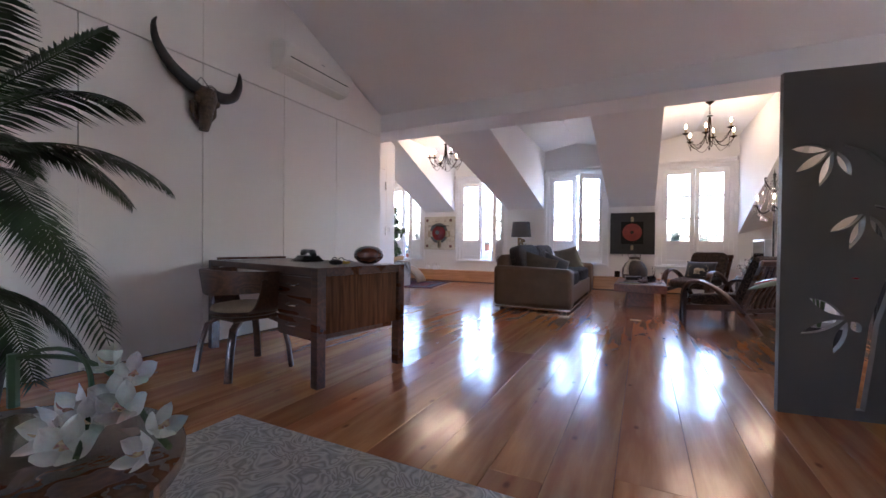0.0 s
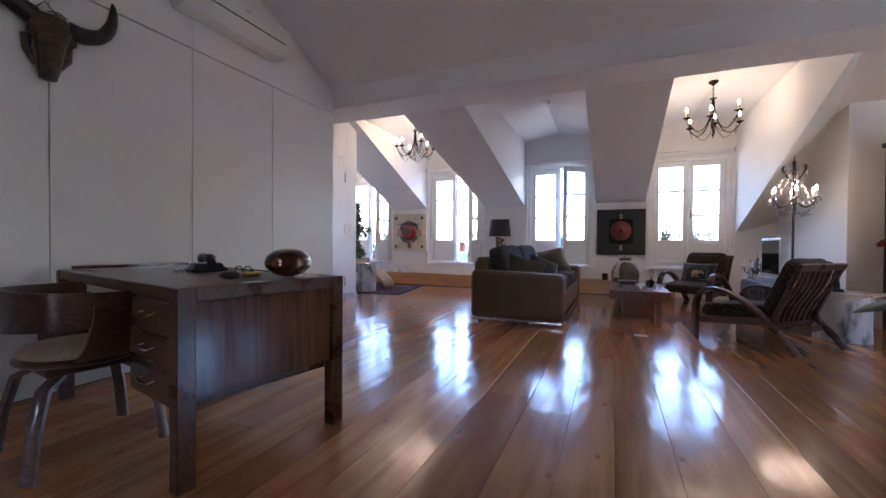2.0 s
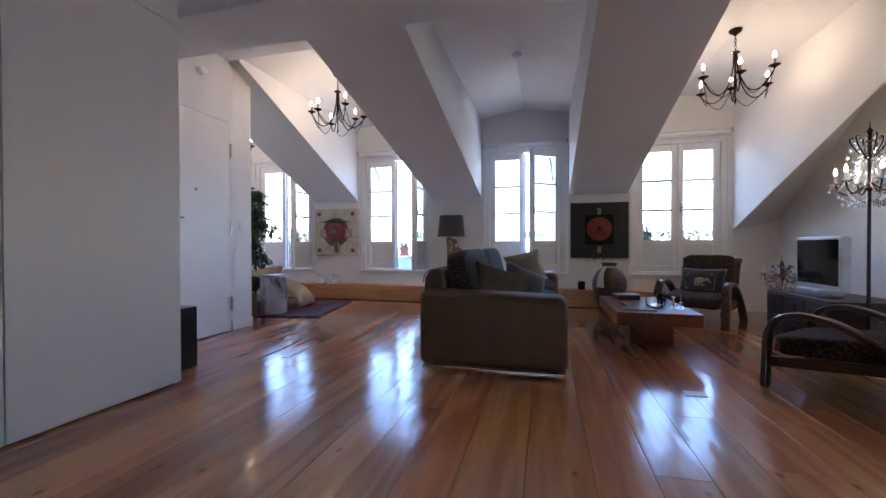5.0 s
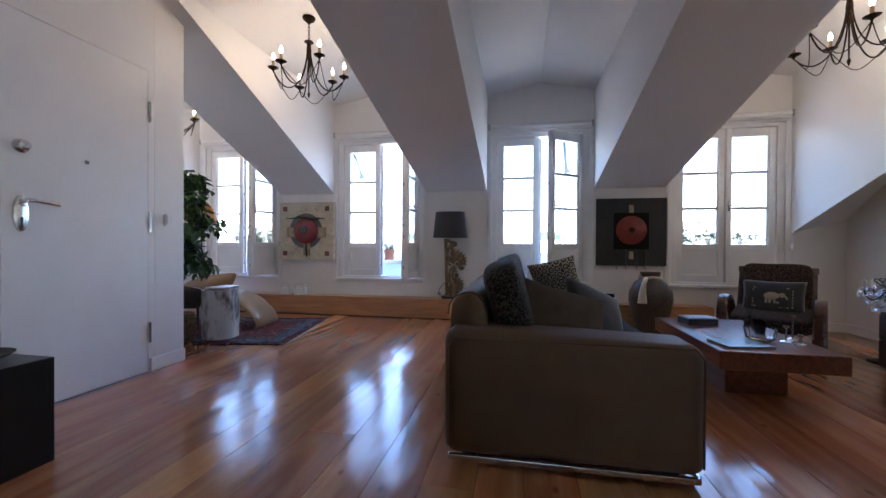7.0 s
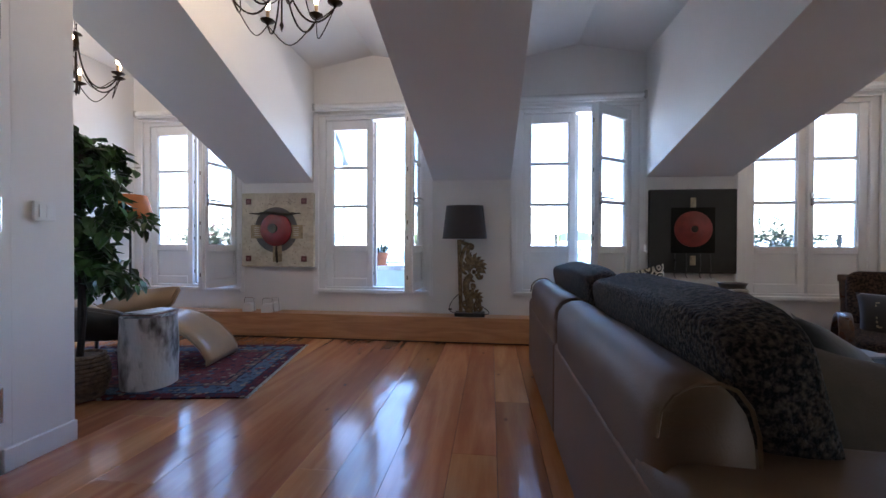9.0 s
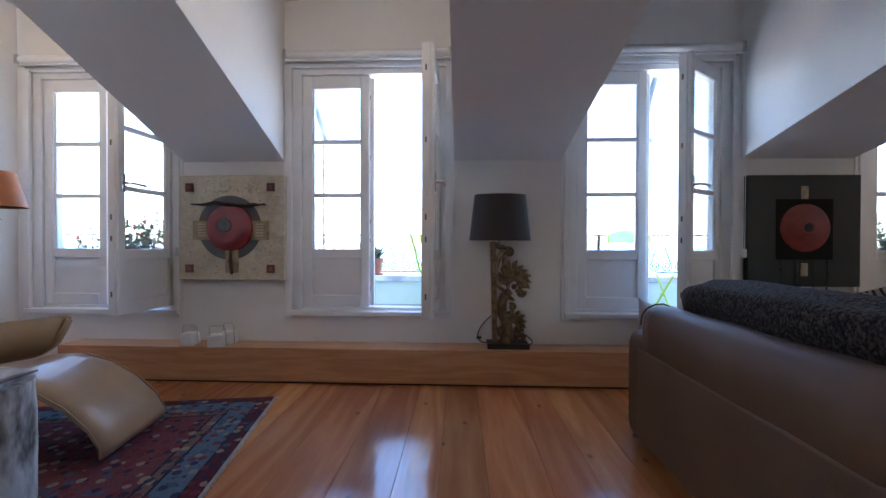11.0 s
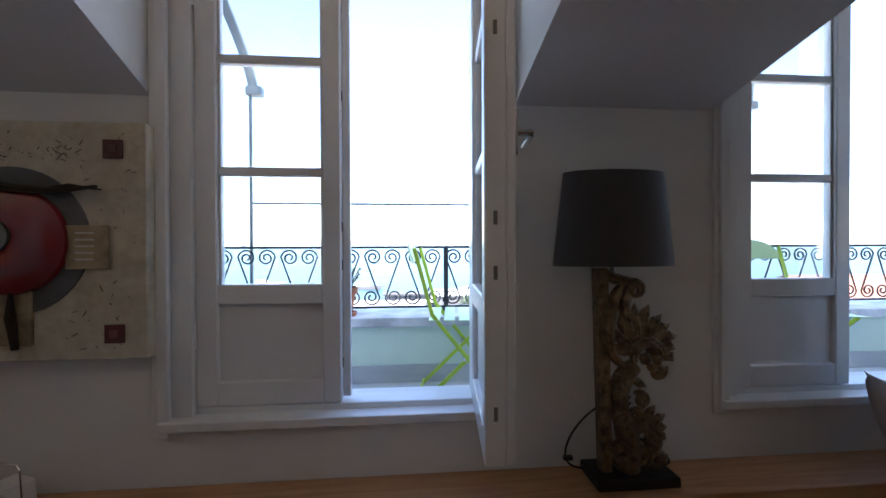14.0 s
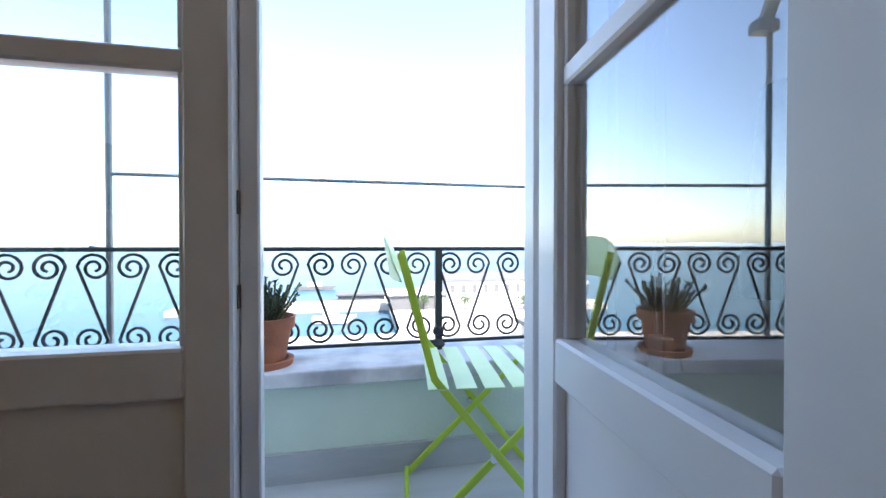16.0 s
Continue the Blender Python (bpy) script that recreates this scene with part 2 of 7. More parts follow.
def tube(bm, pts, r, n=8, flat=1.0, closed=False):
    """A round rod along a line of points. r: one radius or one a point. flat: squash across."""
    pts = [Vector(p) for p in pts]
    k = len(pts)
    rs = r if isinstance(r, (list, tuple)) else [r] * k
    rings, up = [], None
    for i, p in enumerate(pts):
        if closed:
            d = pts[(i + 1) % k] - pts[i - 1]
        else:
            d = pts[min(i + 1, k - 1)] - pts[max(i - 1, 0)]
        d.normalize()
        if up is None:
            up = Vector((0, 0, 1)) if abs(d.z) < 0.9 else Vector((0, 1, 0))
        side = d.cross(up)
        if side.length < 1e-5:
            side = d.cross(Vector((1, 0, 0)))
        side.normalize()
        up = side.cross(d).normalized()
        rings.append([bm.verts.new(p + rs[i] * (math.cos(2 * math.pi * j / n) * side * flat + math.sin(2 * math.pi * j / n) * up)) for j in range(n)])
    loops = list(zip(rings, rings[1:])) + ([(rings[-1], rings[0])] if closed else [])
    for p, q in loops:
        for j in range(n):
            bm.faces.new((p[j], p[(j + 1) % n], q[(j + 1) % n], q[j]))
    if not closed:
        bm.faces.new(rings[0][::-1])
        bm.faces.new(rings[-1])
    return [v for ring in rings for v in ring]


def bez(p0, p1, p2, p3, n=12):
    p0, p1, p2, p3 = map(Vector, (p0, p1, p2, p3))
    out = []
    for i in range(n + 1):
        t = i / n
        out.append((1 - t) ** 3 * p0 + 3 * (1 - t) ** 2 * t * p1 + 3 * (1 - t) * t * t * p2 + t ** 3 * p3)
    return out


def structure(name, bm, material, label="", m=None):
    return tagged(part(name, bm, material, None, m=m), label, kind="structure")


# ---- the rooms ----
WALL_Y = 8.60          # inner face of the window wall
CEN = [-5.27, -3.24, -1.21, 0.82]   # middles of the four dormers
HALF = 0.63            # half a dormer's width
PX = [(-4.64, -3.87), (-2.61, -1.84), (-0.58, 0.19)]   # sloping piers between the dormers
XL, XR, Y0 = -5.95, 4.6, -3.4
OPEN_W, Z_SILL, Z_HEAD = 0.58, 0.47, 2.27

structure("subfloor", boxed(XL - 0.2, XR + 0.2, Y0 - 0.2, WALL_Y + 0.2, -0.2, -0.014), BLACK)

# window wall with its four door-high openings
for i, c in enumerate(CEN):
    bm = bm_new()
    left = XL - 0.2 if i == 0 else (CEN[i - 1] + c) / 2
    right = (c + CEN[i + 1]) / 2 if i < 3 else XR + 0.2
    box(bm, left, c - OPEN_W, WALL_Y, WALL_Y + 0.25, -0.2, 3.1)
    box(bm, c + OPEN_W, right, WALL_Y, WALL_Y + 0.25, -0.2, 3.1)
    box(bm, c - OPEN_W, c + OPEN_W, WALL_Y, WALL_Y + 0.25, -0.2, Z_SILL)
    box(bm, c - OPEN_W, c + OPEN_W, WALL_Y, WALL_Y + 0.25, Z_HEAD, 3.1)
    structure("wall_north_%d" % (i + 1), bm, PLASTER, "white plaster wall under the dormer")

# sloping piers: z falls towards the windows
for i, ((a, b), (yt, zt)) in enumerate(zip(PX, ((6.0, 2.71), (5.1, 2.42), (5.1, 2.42)))):
    bm = bm_new()
    prism(bm, [(WALL_Y, 1.58), (WALL_Y, 3.1), (yt, 3.1), (yt, zt)], 0, a, b)
    structure("ceiling_slope_%d" % (i + 1), bm, CEIL, "white sloping attic ceiling between dormers")
bm = bm_new()
quad_solid(bm, [(1.45, WALL_Y, 1.05), (1.97, WALL_Y, 1.20), (1.97, WALL_Y, 3.1), (1.45, WALL_Y, 3.1),
                (1.45, 5.1, 2.47), (1.97, 7.0, 2.32), (1.97, 7.0, 3.1), (1.45, 5.1, 3.1)])
quad_solid(bm, [(1.45, 5.1, 2.47), (1.97, 7.0, 2.32), (1.97, 7.0, 3.1), (1.45, 5.1, 3.1),
                (XR, 5.1, 2.47), (XR, 7.0, 2.32), (XR, 7.0, 3.1), (XR, 5.1, 3.1)])
structure("ceiling_slope_4", bm, CEIL, "white sloping attic ceiling over the television corner")
# shallow gabled dormer ceilings
for i, c in enumerate(CEN):
    bm = bm_new()
    a, b = c - HALF - 0.02, c + HALF + 0.02
    y = 5.1 if i else 6.3
    prism(bm, [(a, 2.75), (c, 2.87), (b, 2.75), (b, 3.1), (a, 3.1)], 1, y, WALL_Y)
    structure("ceiling_dormer_%d" % (i + 1), bm, CEIL, "white shallow gabled dormer ceiling")
structure("ceiling_entry", boxed(-4.05, -2.6, 4.6, 6.0, 2.73, 3.1), CEIL, "white ceiling over the entrance")
# ceiling beam and the high sloping ceiling of the near room
structure("ceiling_beam", boxed(-4.1, XR, 4.65, 5.1, 2.30, 3.1, 0.008), CEIL, "white painted ceiling beam")
bm = bm_new()
prism(bm, [(4.66, 2.52), (0.2, 4.30), (Y0, 2.86), (Y0, 4.6), (4.66, 4.6)], 0, XL - 0.2, XR + 0.2)
structure("ceiling", bm, CEIL, "high white sloping attic ceiling")
# walls
structure("wall_west_far", boxed(XL - 0.2, XL, 6.3, WALL_Y, -0.2, 3.1), PLASTER)
structure("wall_entry_return", boxed(XL, -4.0, 6.05, 6.30, -0.2, 3.1), PLASTER)
bm = bm_new()
box(bm, -4.25, -4.0, 4.6, 5.18, -0.2, 3.1)
box(bm, -4.25, -4.0, 6.0, 6.049, -0.2, 3.1)
box(bm, -4.25, -4.0, 5.18, 6.0, 2.11, 3.1)
structure("wall_entry", bm, PLASTER, "white plaster wall round the entrance door")
structure("wall_behind_door", boxed(-4.6, -4.5, 4.6, 6.3, -0.2, 3.1), PLASTER)
# unseen rear opening, added to let weak fill light into the near room
bm = bm_new()
box(bm, XL - 0.2, -1.6, Y0 - 0.2, Y0, -0.2, 4.6)
box(bm, -0.8, XR + 0.2, Y0 - 0.2, Y0, -0.2, 4.6)
box(bm, -1.6, -0.8, Y0 - 0.2, Y0, -0.2, 0.9)
box(bm, -1.6, -0.8, Y0 - 0.2, Y0, 1.7, 4.6)
structure("wall_south", bm, PLASTER)
# added slabs, out of view, keep direct sun from the rear opening and hall window
structure("trim_sun_block_south", boxed(-2.4, 0.0, Y0 - 1.9, Y0 - 0.203, 1.95, 2.07), PLASTER, "added plain slab that keeps sun out of the rear opening")
structure("trim_sun_block_east", boxed(XR + 0.203, XR + 1.3, 1.2, 5.6, 2.35, 2.47), PLASTER, "added plain slab that keeps sun out of the hall window")
structure("wall_west_near", boxed(-4.0, -3.75, Y0, 4.648, -0.2, 4.6), PLASTER)
bm = bm_new()
box(bm, XR, XR + 0.2, Y0, 3.0, -0.2, 4.6)
box(bm, XR, XR + 0.2, 4.3, 8.8, -0.2, 4.6)
box(bm, XR, XR + 0.2, 3.0, 4.3, -0.2, 0.8)
box(bm, XR, XR + 0.2, 3.0, 4.3, 1.65, 4.6)
structure("wall_east", bm, PLASTER)
structure("wall_television", boxed(1.97, 2.2, 6.65, WALL_Y, -0.2, 2.6), PLASTER, "white wall beside the television corner")
structure("wall_hall", boxed(2.2, XR, 6.65, 6.85, -0.2, 2.6), PLASTER, "white wall in shade beside the hall")

# built-in cupboard wall with shadow joints
CABX = -3.13
structure("cupboard_core", boxed(-3.75, CABX - 0.028, Y0, 4.62, -0.02, 4.4), BLACK)
seams = [Y0, -1.7, -0.12, 0.68, 1.48, 2.26, 3.06, 3.80, 4.648]
for i, (a, b) in enumerate(zip(seams, seams[1:])):
    last = i == len(seams) - 2
    bm = bm_new()
    box(bm, CABX - 0.024, CABX, a + 0.003, b - (0 if last else 0.003), 0.012, 2.235, 0.0015, 1)
    door = part("wall_cupboard_door", bm, LACQUER)
    tagged(door, "tall flush cream lacquered cupboard door", "cupboard door", "built-in cupboard wall")
for i, (a, b) in enumerate(zip((Y0, 0.68, 2.26, 3.06), (0.68, 2.26, 3.06, 4.648))):
    structure("wall_above_cupboards_%d" % (i + 1), boxed(CABX - 0.024, CABX, a + 0.002, b - 0.002, 2.243, 4.4), LACQUER, "cream lacquered panel above the cupboards")
structure("cupboard_end", boxed(-3.75, CABX - 0.024, 4.62, 4.648, 0, 2.45), LACQUER)

# skirting boards
def skirting(name, a, b, side):
    """A white skirting board from a to b on a wall; side: the way it faces."""
    bm = bm_new()
    d = Vector((b[0] - a[0], b[1] - a[1], 0))
    box(bm, 0, d.length, 0, 0.016, 0, 0.095, 0.003, 1)
    ang = math.degrees(math.atan2(d.y, d.x))
    return tagged(part(name, bm, WHITE, None, m=pose(a[0], a[1], 0, 0, 0, ang)), "white painted skirting board", kind="structure")


skirting("baseboard_entry", (-3.998, 6.30), (-3.998, 6.01), 1)
skirting("baseboard_television", (1.968, 6.65), (1.968, 8.6), 1)
skirting("baseboard_hall", (4.6, 6.648), (1.97, 6.648), 1)
skirting("baseboard_return", (-4.0, 6.302), (-5.95, 6.302), 1)
skirting("baseboard_east_corner", (1.97, 8.598), (0.6, 8.598), 1)

# the long oak bench under the windows
bench = thing("window_bench", pose(0, 0, 0), "long low oak bench along the window wall", "bench")
part("bench_box", boxed(-5.42, 0.62, 8.39, 8.597, 0.012, 0.246, 0.004), BENCHW, bench)
part("plinth", boxed(-5.40, 0.60, 8.40, 8.597, 0.0, 0.012), BLACK, bench, "dark recessed plinth")


IRONK = mat("dull_zinc", (0.22, 0.21, 0.2), 0.5, 0.7, vary=0.2)


# ---- windows ----
def leaf(parent, hinge_x, sign, angle, handle, astragal=False):
    """A casement leaf with three panes over a solid panel. sign: the way from hinge to edge; angle: degrees opened inwards."""
    W, T = 0.503, 0.028
    bm = bm_new()
    def b(x0, x1, z0, z1, t=T, bv=0.004):
        box(bm, min(sign * x0, sign * x1), max(sign * x0, sign * x1), -t, t, z0, z1, bv, 1)
    b(0, 0.073, 0.5, 2.225)
    b(W - 0.064, W, 0.5, 2.225)
    b(0.073, W - 0.064, 2.13, 2.225)
    b(0.073, W - 0.064, 0.5, 0.585)
    b(0.073, W - 0.064, 0.86, 0.93)
    for z in (1.335, 1.735):
        b(0.073, W - 0.064, z - 0.016, z + 0.016, 0.016)
    # glazing beads
    for z0, z1 in ((0.93, 1.319), (1.351, 1.719), (1.751, 2.13)):
        for x0, x1 in ((0.073, 0.083), (W - 0.074, W - 0.064)):
            b(x0, x1, z0, z1, 0.014, 0.002)
    lf = part("leaf", bm, WHITE, parent, m=pose(hinge_x, 8.66, 0, 0, 0, -sign * -angle))
    x0, x1 = sorted((sign * 0.073, sign * (W - 0.064)))
    part("panel", boxed(x0, x1, -0.009, 0.009, 0.585, 0.86), WHITE, lf)
    for z0, z1 in ((0.93, 1.32), (1.35, 1.72), (1.75, 2.13)):
        p = part("pane", boxed(x0, x1, -0.001, 0.001, z0, z1), GLASS, lf)
        p.visible_shadow = False
    # hinges, espagnolette keeps
    bm = bm_new()
    for z in (0.75, 1.35, 1.95):
        lathe(bm, [(0.008, z - 0.045), (0.008, z + 0.045)], 8, pose(-sign * 0.004, -T - 0.004, 0))
    part("hinge", bm, WHITE, lf)
    bm = bm_new()
    for z in (0.62, 0.98, 1.12, 1.6, 2.05):
        box(bm, *sorted((sign * W, sign * (W + 0.003))), -0.005, 0.005, z, z + 0.035)
    part("keep", bm, IRONK, lf, "small dark lock keeps")
    if astragal:
        bm = bm_new()
        box(bm, W + 0.001, W + 0.03, 0.002, T, 0.51, 2.215, 0.003, 1)
        part("meeting_strip", bm, WHITE, lf)
    if handle:
        part("rebate_strip", boxed(*sorted((sign * (W - 0.05), sign * W)), -T - 0.024, -T - 0.0005, 0.502, 2.222, 0.004, 1), WHITE, lf)
        bm = bm_new()
        hx = sign * (W - 0.03)
        box(bm, hx - 0.015, hx + 0.015, -T - 0.034, -T - 0.024, 1.30, 1.42, 0.004)
        tube(bm, [(hx, -T - 0.034, 1.36), (hx, -T - 0.07, 1.36), (hx - sign * 0.03, -T - 0.075, 1.36), (hx - sign * 0.125, -T - 0.075, 1.355)], 0.009, 8)
        part("handle", bm, CHROME, lf, "satin steel lever handle", smooth=True)
    return lf


SWING = [(0, 85), (0, 85), (0, 36), (0, 0)]
for i, c in enumerate(CEN):
    win = tagged(new("window_%d" % (i + 1)), "tall white casement window, %s" % ("closed" if i == 3 else "one leaf open inwards"), "window", "dormer windows", "structure")
    bm = bm_new()
    y0, y1 = 8.615, 8.735
    box(bm, c - OPEN_W, c - 0.507, y0, y1, Z_SILL, Z_HEAD, 0.003, 1)
    box(bm, c + 0.507, c + OPEN_W, y0, y1, Z_SILL, Z_HEAD, 0.003, 1)
    box(bm, c - 0.507, c + 0.507, y0, y1, 2.228, Z_HEAD, 0.003, 1)
    box(bm, c - 0.507, c + 0.507, y0 + 0.02, y1, Z_SILL, 0.496, 0.003, 1)
    # outer stops that the leaves close against
    box(bm, c + 0.482, c + 0.5065, 8.692, y1, 0.497, 2.227, 0.002, 1)
    box(bm, c - 0.5065, c - 0.482, 8.692, y1, 0.497, 2.227, 0.002, 1)
    part("window_frame", bm, WHITE, win)
    # moulded casing round the opening
    bm = bm_new()
    for t, w0, w1 in ((0.022, OPEN_W - 0.012, 0.606), (0.012, 0.606, 0.628)):
        for s in (-1, 1):
            box(bm, *sorted((c + s * w0, c + s * w1)), WALL_Y - t, WALL_Y - 0.0005, Z_SILL - 0.05, 2.29 if t > 0.02 else 2.31, 0.003, 1)
    box(bm, c - OPEN_W + 0.012, c + OPEN_W - 0.012, WALL_Y - 0.02, WALL_Y - 0.0005, Z_HEAD - 0.005, 2.29, 0.003, 1)
    part("casing", bm, WHITE, win)
    part("window_sill", boxed(c - 0.60, c + 0.60, WALL_Y - 0.035, 8.64, Z_SILL - 0.03, Z_SILL + 0.004, 0.005), WHITE, win)
    leaf(win, c - 0.505, 1, SWING[i][0], False, i < 3)
    leaf(win, c + 0.505, -1, -SWING[i][1], True)
    # roller blind in its cassette over the opening
    blind = thing("roller_blind", pose(c, 8.545, 2.34), "white roller blind rolled up above the window", "blind", "roller blinds")
    bm = bm_new()
    lathe(bm, [(0.03, -0.585), (0.03, 0.585)], 16, pose(0, 0, 0, 0, 90))
    part("roll", bm, WHITE, blind, smooth=True)
    bm = bm_new()
    box(bm, -0.6, 0.6, -0.012, 0.004, -0.045, -0.03, 0.003, 1)
    part("bottom_bar", bm, WHITE, blind)
    for s in (-1, 1):
        bm = bm_new()
        box(bm, s * 0.6 - 0.012, s * 0.6 + 0.012, -0.03, 0.05, -0.035, 0.035, 0.005)
        part("bracket", bm, CHROME, blind)
    bm = bm_new()
    tube(bm, [(0.612, -0.02, -0.03), (0.613, -0.022, -0.7), (0.612, -0.02, -1.4)], 0.0022, 5)
    tube(bm, [(0.612, 0.0, -0.03), (0.613, 0.0, -1.4)], 0.0022, 5)
    box(bm, 0.602, 0.622, -0.03, 0.005, -1.46, -1.40, 0.004)
    part("pull_chain", bm, WHITE, blind)

# ---- entrance door ----
door = tagged(new("door_1"), "white flush security door, closed, steel lever handle", "door", kind="structure")
part("door_leaf", boxed(-4.03, -3.992, 5.186, 5.992, 0.006, 2.104, 0.002, 1), DOORW, door)
bm = bm_new()
for z in (0.28, 1.05, 1.82):
    lathe(bm, [(0.009, z - 0.07), (0.009, z + 0.07)], 10, pose(-3.986, 6.0, 0))
part("hinge", bm, CHROME, door, smooth=True)
bm = bm_new()
lathe(bm, [(0.030, 0), (0.030, 0.008), (0.026, 0.012), (0, 0.012)], 24, pose(-3.992, 5.265, 1.055, 0, 90) @ Matrix.Diagonal((3.2, 1.15, 1, 1)))
tube(bm, [(-3.985, 5.265, 1.12), (-3.93, 5.265, 1.12), (-3.925, 5.285, 1.12), (-3.925, 5.40, 1.11)], 0.011, 8)
part("door_handle", bm, CHROME, door, "steel lever handle on an oval plate", smooth=True)
bm = bm_new()
lathe(bm, [(0.036, 0), (0.036, 0.012), (0.024, 0.016), (0.026, 0.04), (0.014, 0.05), (0, 0.05)], 24, pose(-3.992, 5.265, 1.405, 0, 90))
part("lock", bm, CHROME, door, "round steel lock knob", smooth=True)
bm = bm_new()
lathe(bm, [(0.012, 0), (0.012, 0.006), (0.008, 0.008), (0, 0.005)], 14, pose(-3.992, 5.59, 1.385, 0, 90))
part("peephole", bm, IRONK, door, "small dark peephole", smooth=True)
bm = bm_new()
box(bm, -3.981, -3.9785, 5.259, 5.271, 1.0, 1.035, 0.001, 1)
part("keyhole", bm, BLACK, door)
switch = thing("light_switch", pose(-3.998, 6.165, 1.075), "white double rocker light switch", "switch")
part("plate", boxed(0, 0.016, -0.042, 0.042, -0.042, 0.042, 0.003), WHITE, switch)
part("rocker", boxed(0.016, 0.022, -0.028, -0.001, -0.028, 0.028, 0.002), WHITE, switch)
part("rocker", boxed(0.016, 0.022, 0.001, 0.028, -0.028, 0.028, 0.002), WHITE, switch)
det = thing("smoke_detector", pose(-1.19, 6.87, 2.865), "small white round smoke detector on the ceiling", "smoke detector")
bm = bm_new()
lathe(bm, [(0.045, 0), (0.05, -0.01), (0.045, -0.03), (0.02, -0.045), (0, -0.046)], 24)
part("housing", bm, WHITE, det, smooth=True)
siren = thing("alarm_sensor", pose(-3.972, 5.65, 2.485), "small white round alarm sensor on the wall", "sensor")
bm = bm_new()
lathe(bm, [(0.0, -0.04), (0.03, -0.03), (0.04, 0.0), (0.03, 0.03), (0.0, 0.04)], 16, pose(0, 0, 0, 90))
part("housing", bm, WHITE, siren, smooth=True)

# ---- chandeliers ----
IRON = mat("dark_bronzed_iron", (0.035, 0.022, 0.014), 0.45, 0.8, 20, 0.3, 0.15, 90)
CANDLE = mat("aged_candle_sleeve", (0.42, 0.30, 0.17), 0.5)
BULB = glow("warm_bulb", (1.0, 0.74, 0.44), 10.5)


def chandelier(at, drop, label):
    """Six curved iron arms round a stem, with cups, candle sleeves, flame bulbs and slack rods between."""
    ch = thing("chandelier", pose(*at), label, "chandelier", "iron chandeliers")
    bm = bm_new()
    lathe(bm, [(0.0, 0.0), (0.055, -0.001), (0.05, -0.02), (0.03, -0.035), (0.012, -0.05), (0.012, -0.055), (0, -0.056)], 20)
    part("ceiling_rose", bm, IRON, ch, smooth=True)
    bm = bm_new()
    k = max(2, int((drop - 0.05) / 0.03))
    for i in range(k):
        z = -0.055 - (drop - 0.05) * (i + 0.5) / k
        ring = [(0.009 * math.cos(a) * (i % 2), 0.009 * math.cos(a) * ((i + 1) % 2), z + 0.02 * math.sin(a)) for a in [q * math.pi / 4 for q in range(8)]]
        tube(bm, ring, 0.0025, 5, closed=True)
    part("chain", bm, IRON, ch)
    z0 = -drop
    bm = bm_new()
    lathe(bm, [(0, z0), (0.035, z0 - 0.006), (0.04, z0 - 0.014), (0.012, z0 - 0.018), (0.016, z0 - 0.03), (0.022, z0 - 0.09), (0.018, z0 - 0.1), (0.006, z0 - 0.12), (0.005, z0 - 0.44), (0.012, z0 - 0.46), (0.0, z0 - 0.5)], 16)
    part("stem", bm, IRON, ch, smooth=True)
    R, zc = 0.30, z0 - 0.30
    for i in range(6):
        a = math.radians(60 * i + 15)
        u = Vector((math.cos(a), math.sin(a), 0))
        up = Vector((0, 0, 1))
        up_z = zc + (0.06 if i % 2 else 0.0)
        bm = bm_new()
        pts = bez(u * 0.014 + up * (z0 - 0.09), u * 0.03 + up * (z0 - 0.34), u * 0.16 + up * (zc - 0.26), u * R + up * (up_z - 0.03), 14)
        tube(bm, pts, 0.0055, 6)
        arm = part("arm", bm, IRON, ch, smooth=True)
        m = Matrix.Translation(u * R + up * up_z)
        bm = bm_new()
        lathe(bm, [(0.004, -0.035), (0.012, -0.02), (0.042, -0.004), (0.045, 0.0), (0.012, 0.002), (0.0, 0.002)], 16, m)
        part("cup", bm, IRON, arm, smooth=True)
        bm = bm_new()
        lathe(bm, [(0.011, 0.002), (0.011, 0.065), (0.0, 0.066)], 12, m)
        part("candle_sleeve", bm, CANDLE, arm, smooth=True)
        bm = bm_new()
        lathe(bm, [(0.007, 0.066), (0.012, 0.078), (0.013, 0.09), (0.008, 0.108), (0.0015, 0.124)], 12, m)
        part("bulb", bm, BULB, arm, "lit flame-shaped bulb", smooth=True)
        # the slack rod to the next arm
        b = math.radians(60 * (i + 1) + 15)
        w = Vector((math.cos(b), math.sin(b), 0))
        nz = zc + (0.06 if (i + 1) % 2 else 0.0)
        mid = (u + w) * 0.5 * R * 0.8
        bm = bm_new()
        tube(bm, bez(u * R + up * (up_z - 0.03), mid + up * (zc - 0.22), mid + up * (zc - 0.22), w * R + up * (nz - 0.03), 12), 0.0032, 5)
        part("rod", bm, IRON, ch, smooth=True)
    return ch


chandelier((-3.24, 6.82, 2.862), 0.20, "dark iron six-arm chandelier with lit candle bulbs")
chandelier((0.81, 6.92, 2.862), 0.20, "dark iron six-arm chandelier with lit candle bulbs")
chandelier((-5.27, 7.40, 2.862), 0.27, "dark iron six-arm chandelier with lit candle bulbs")

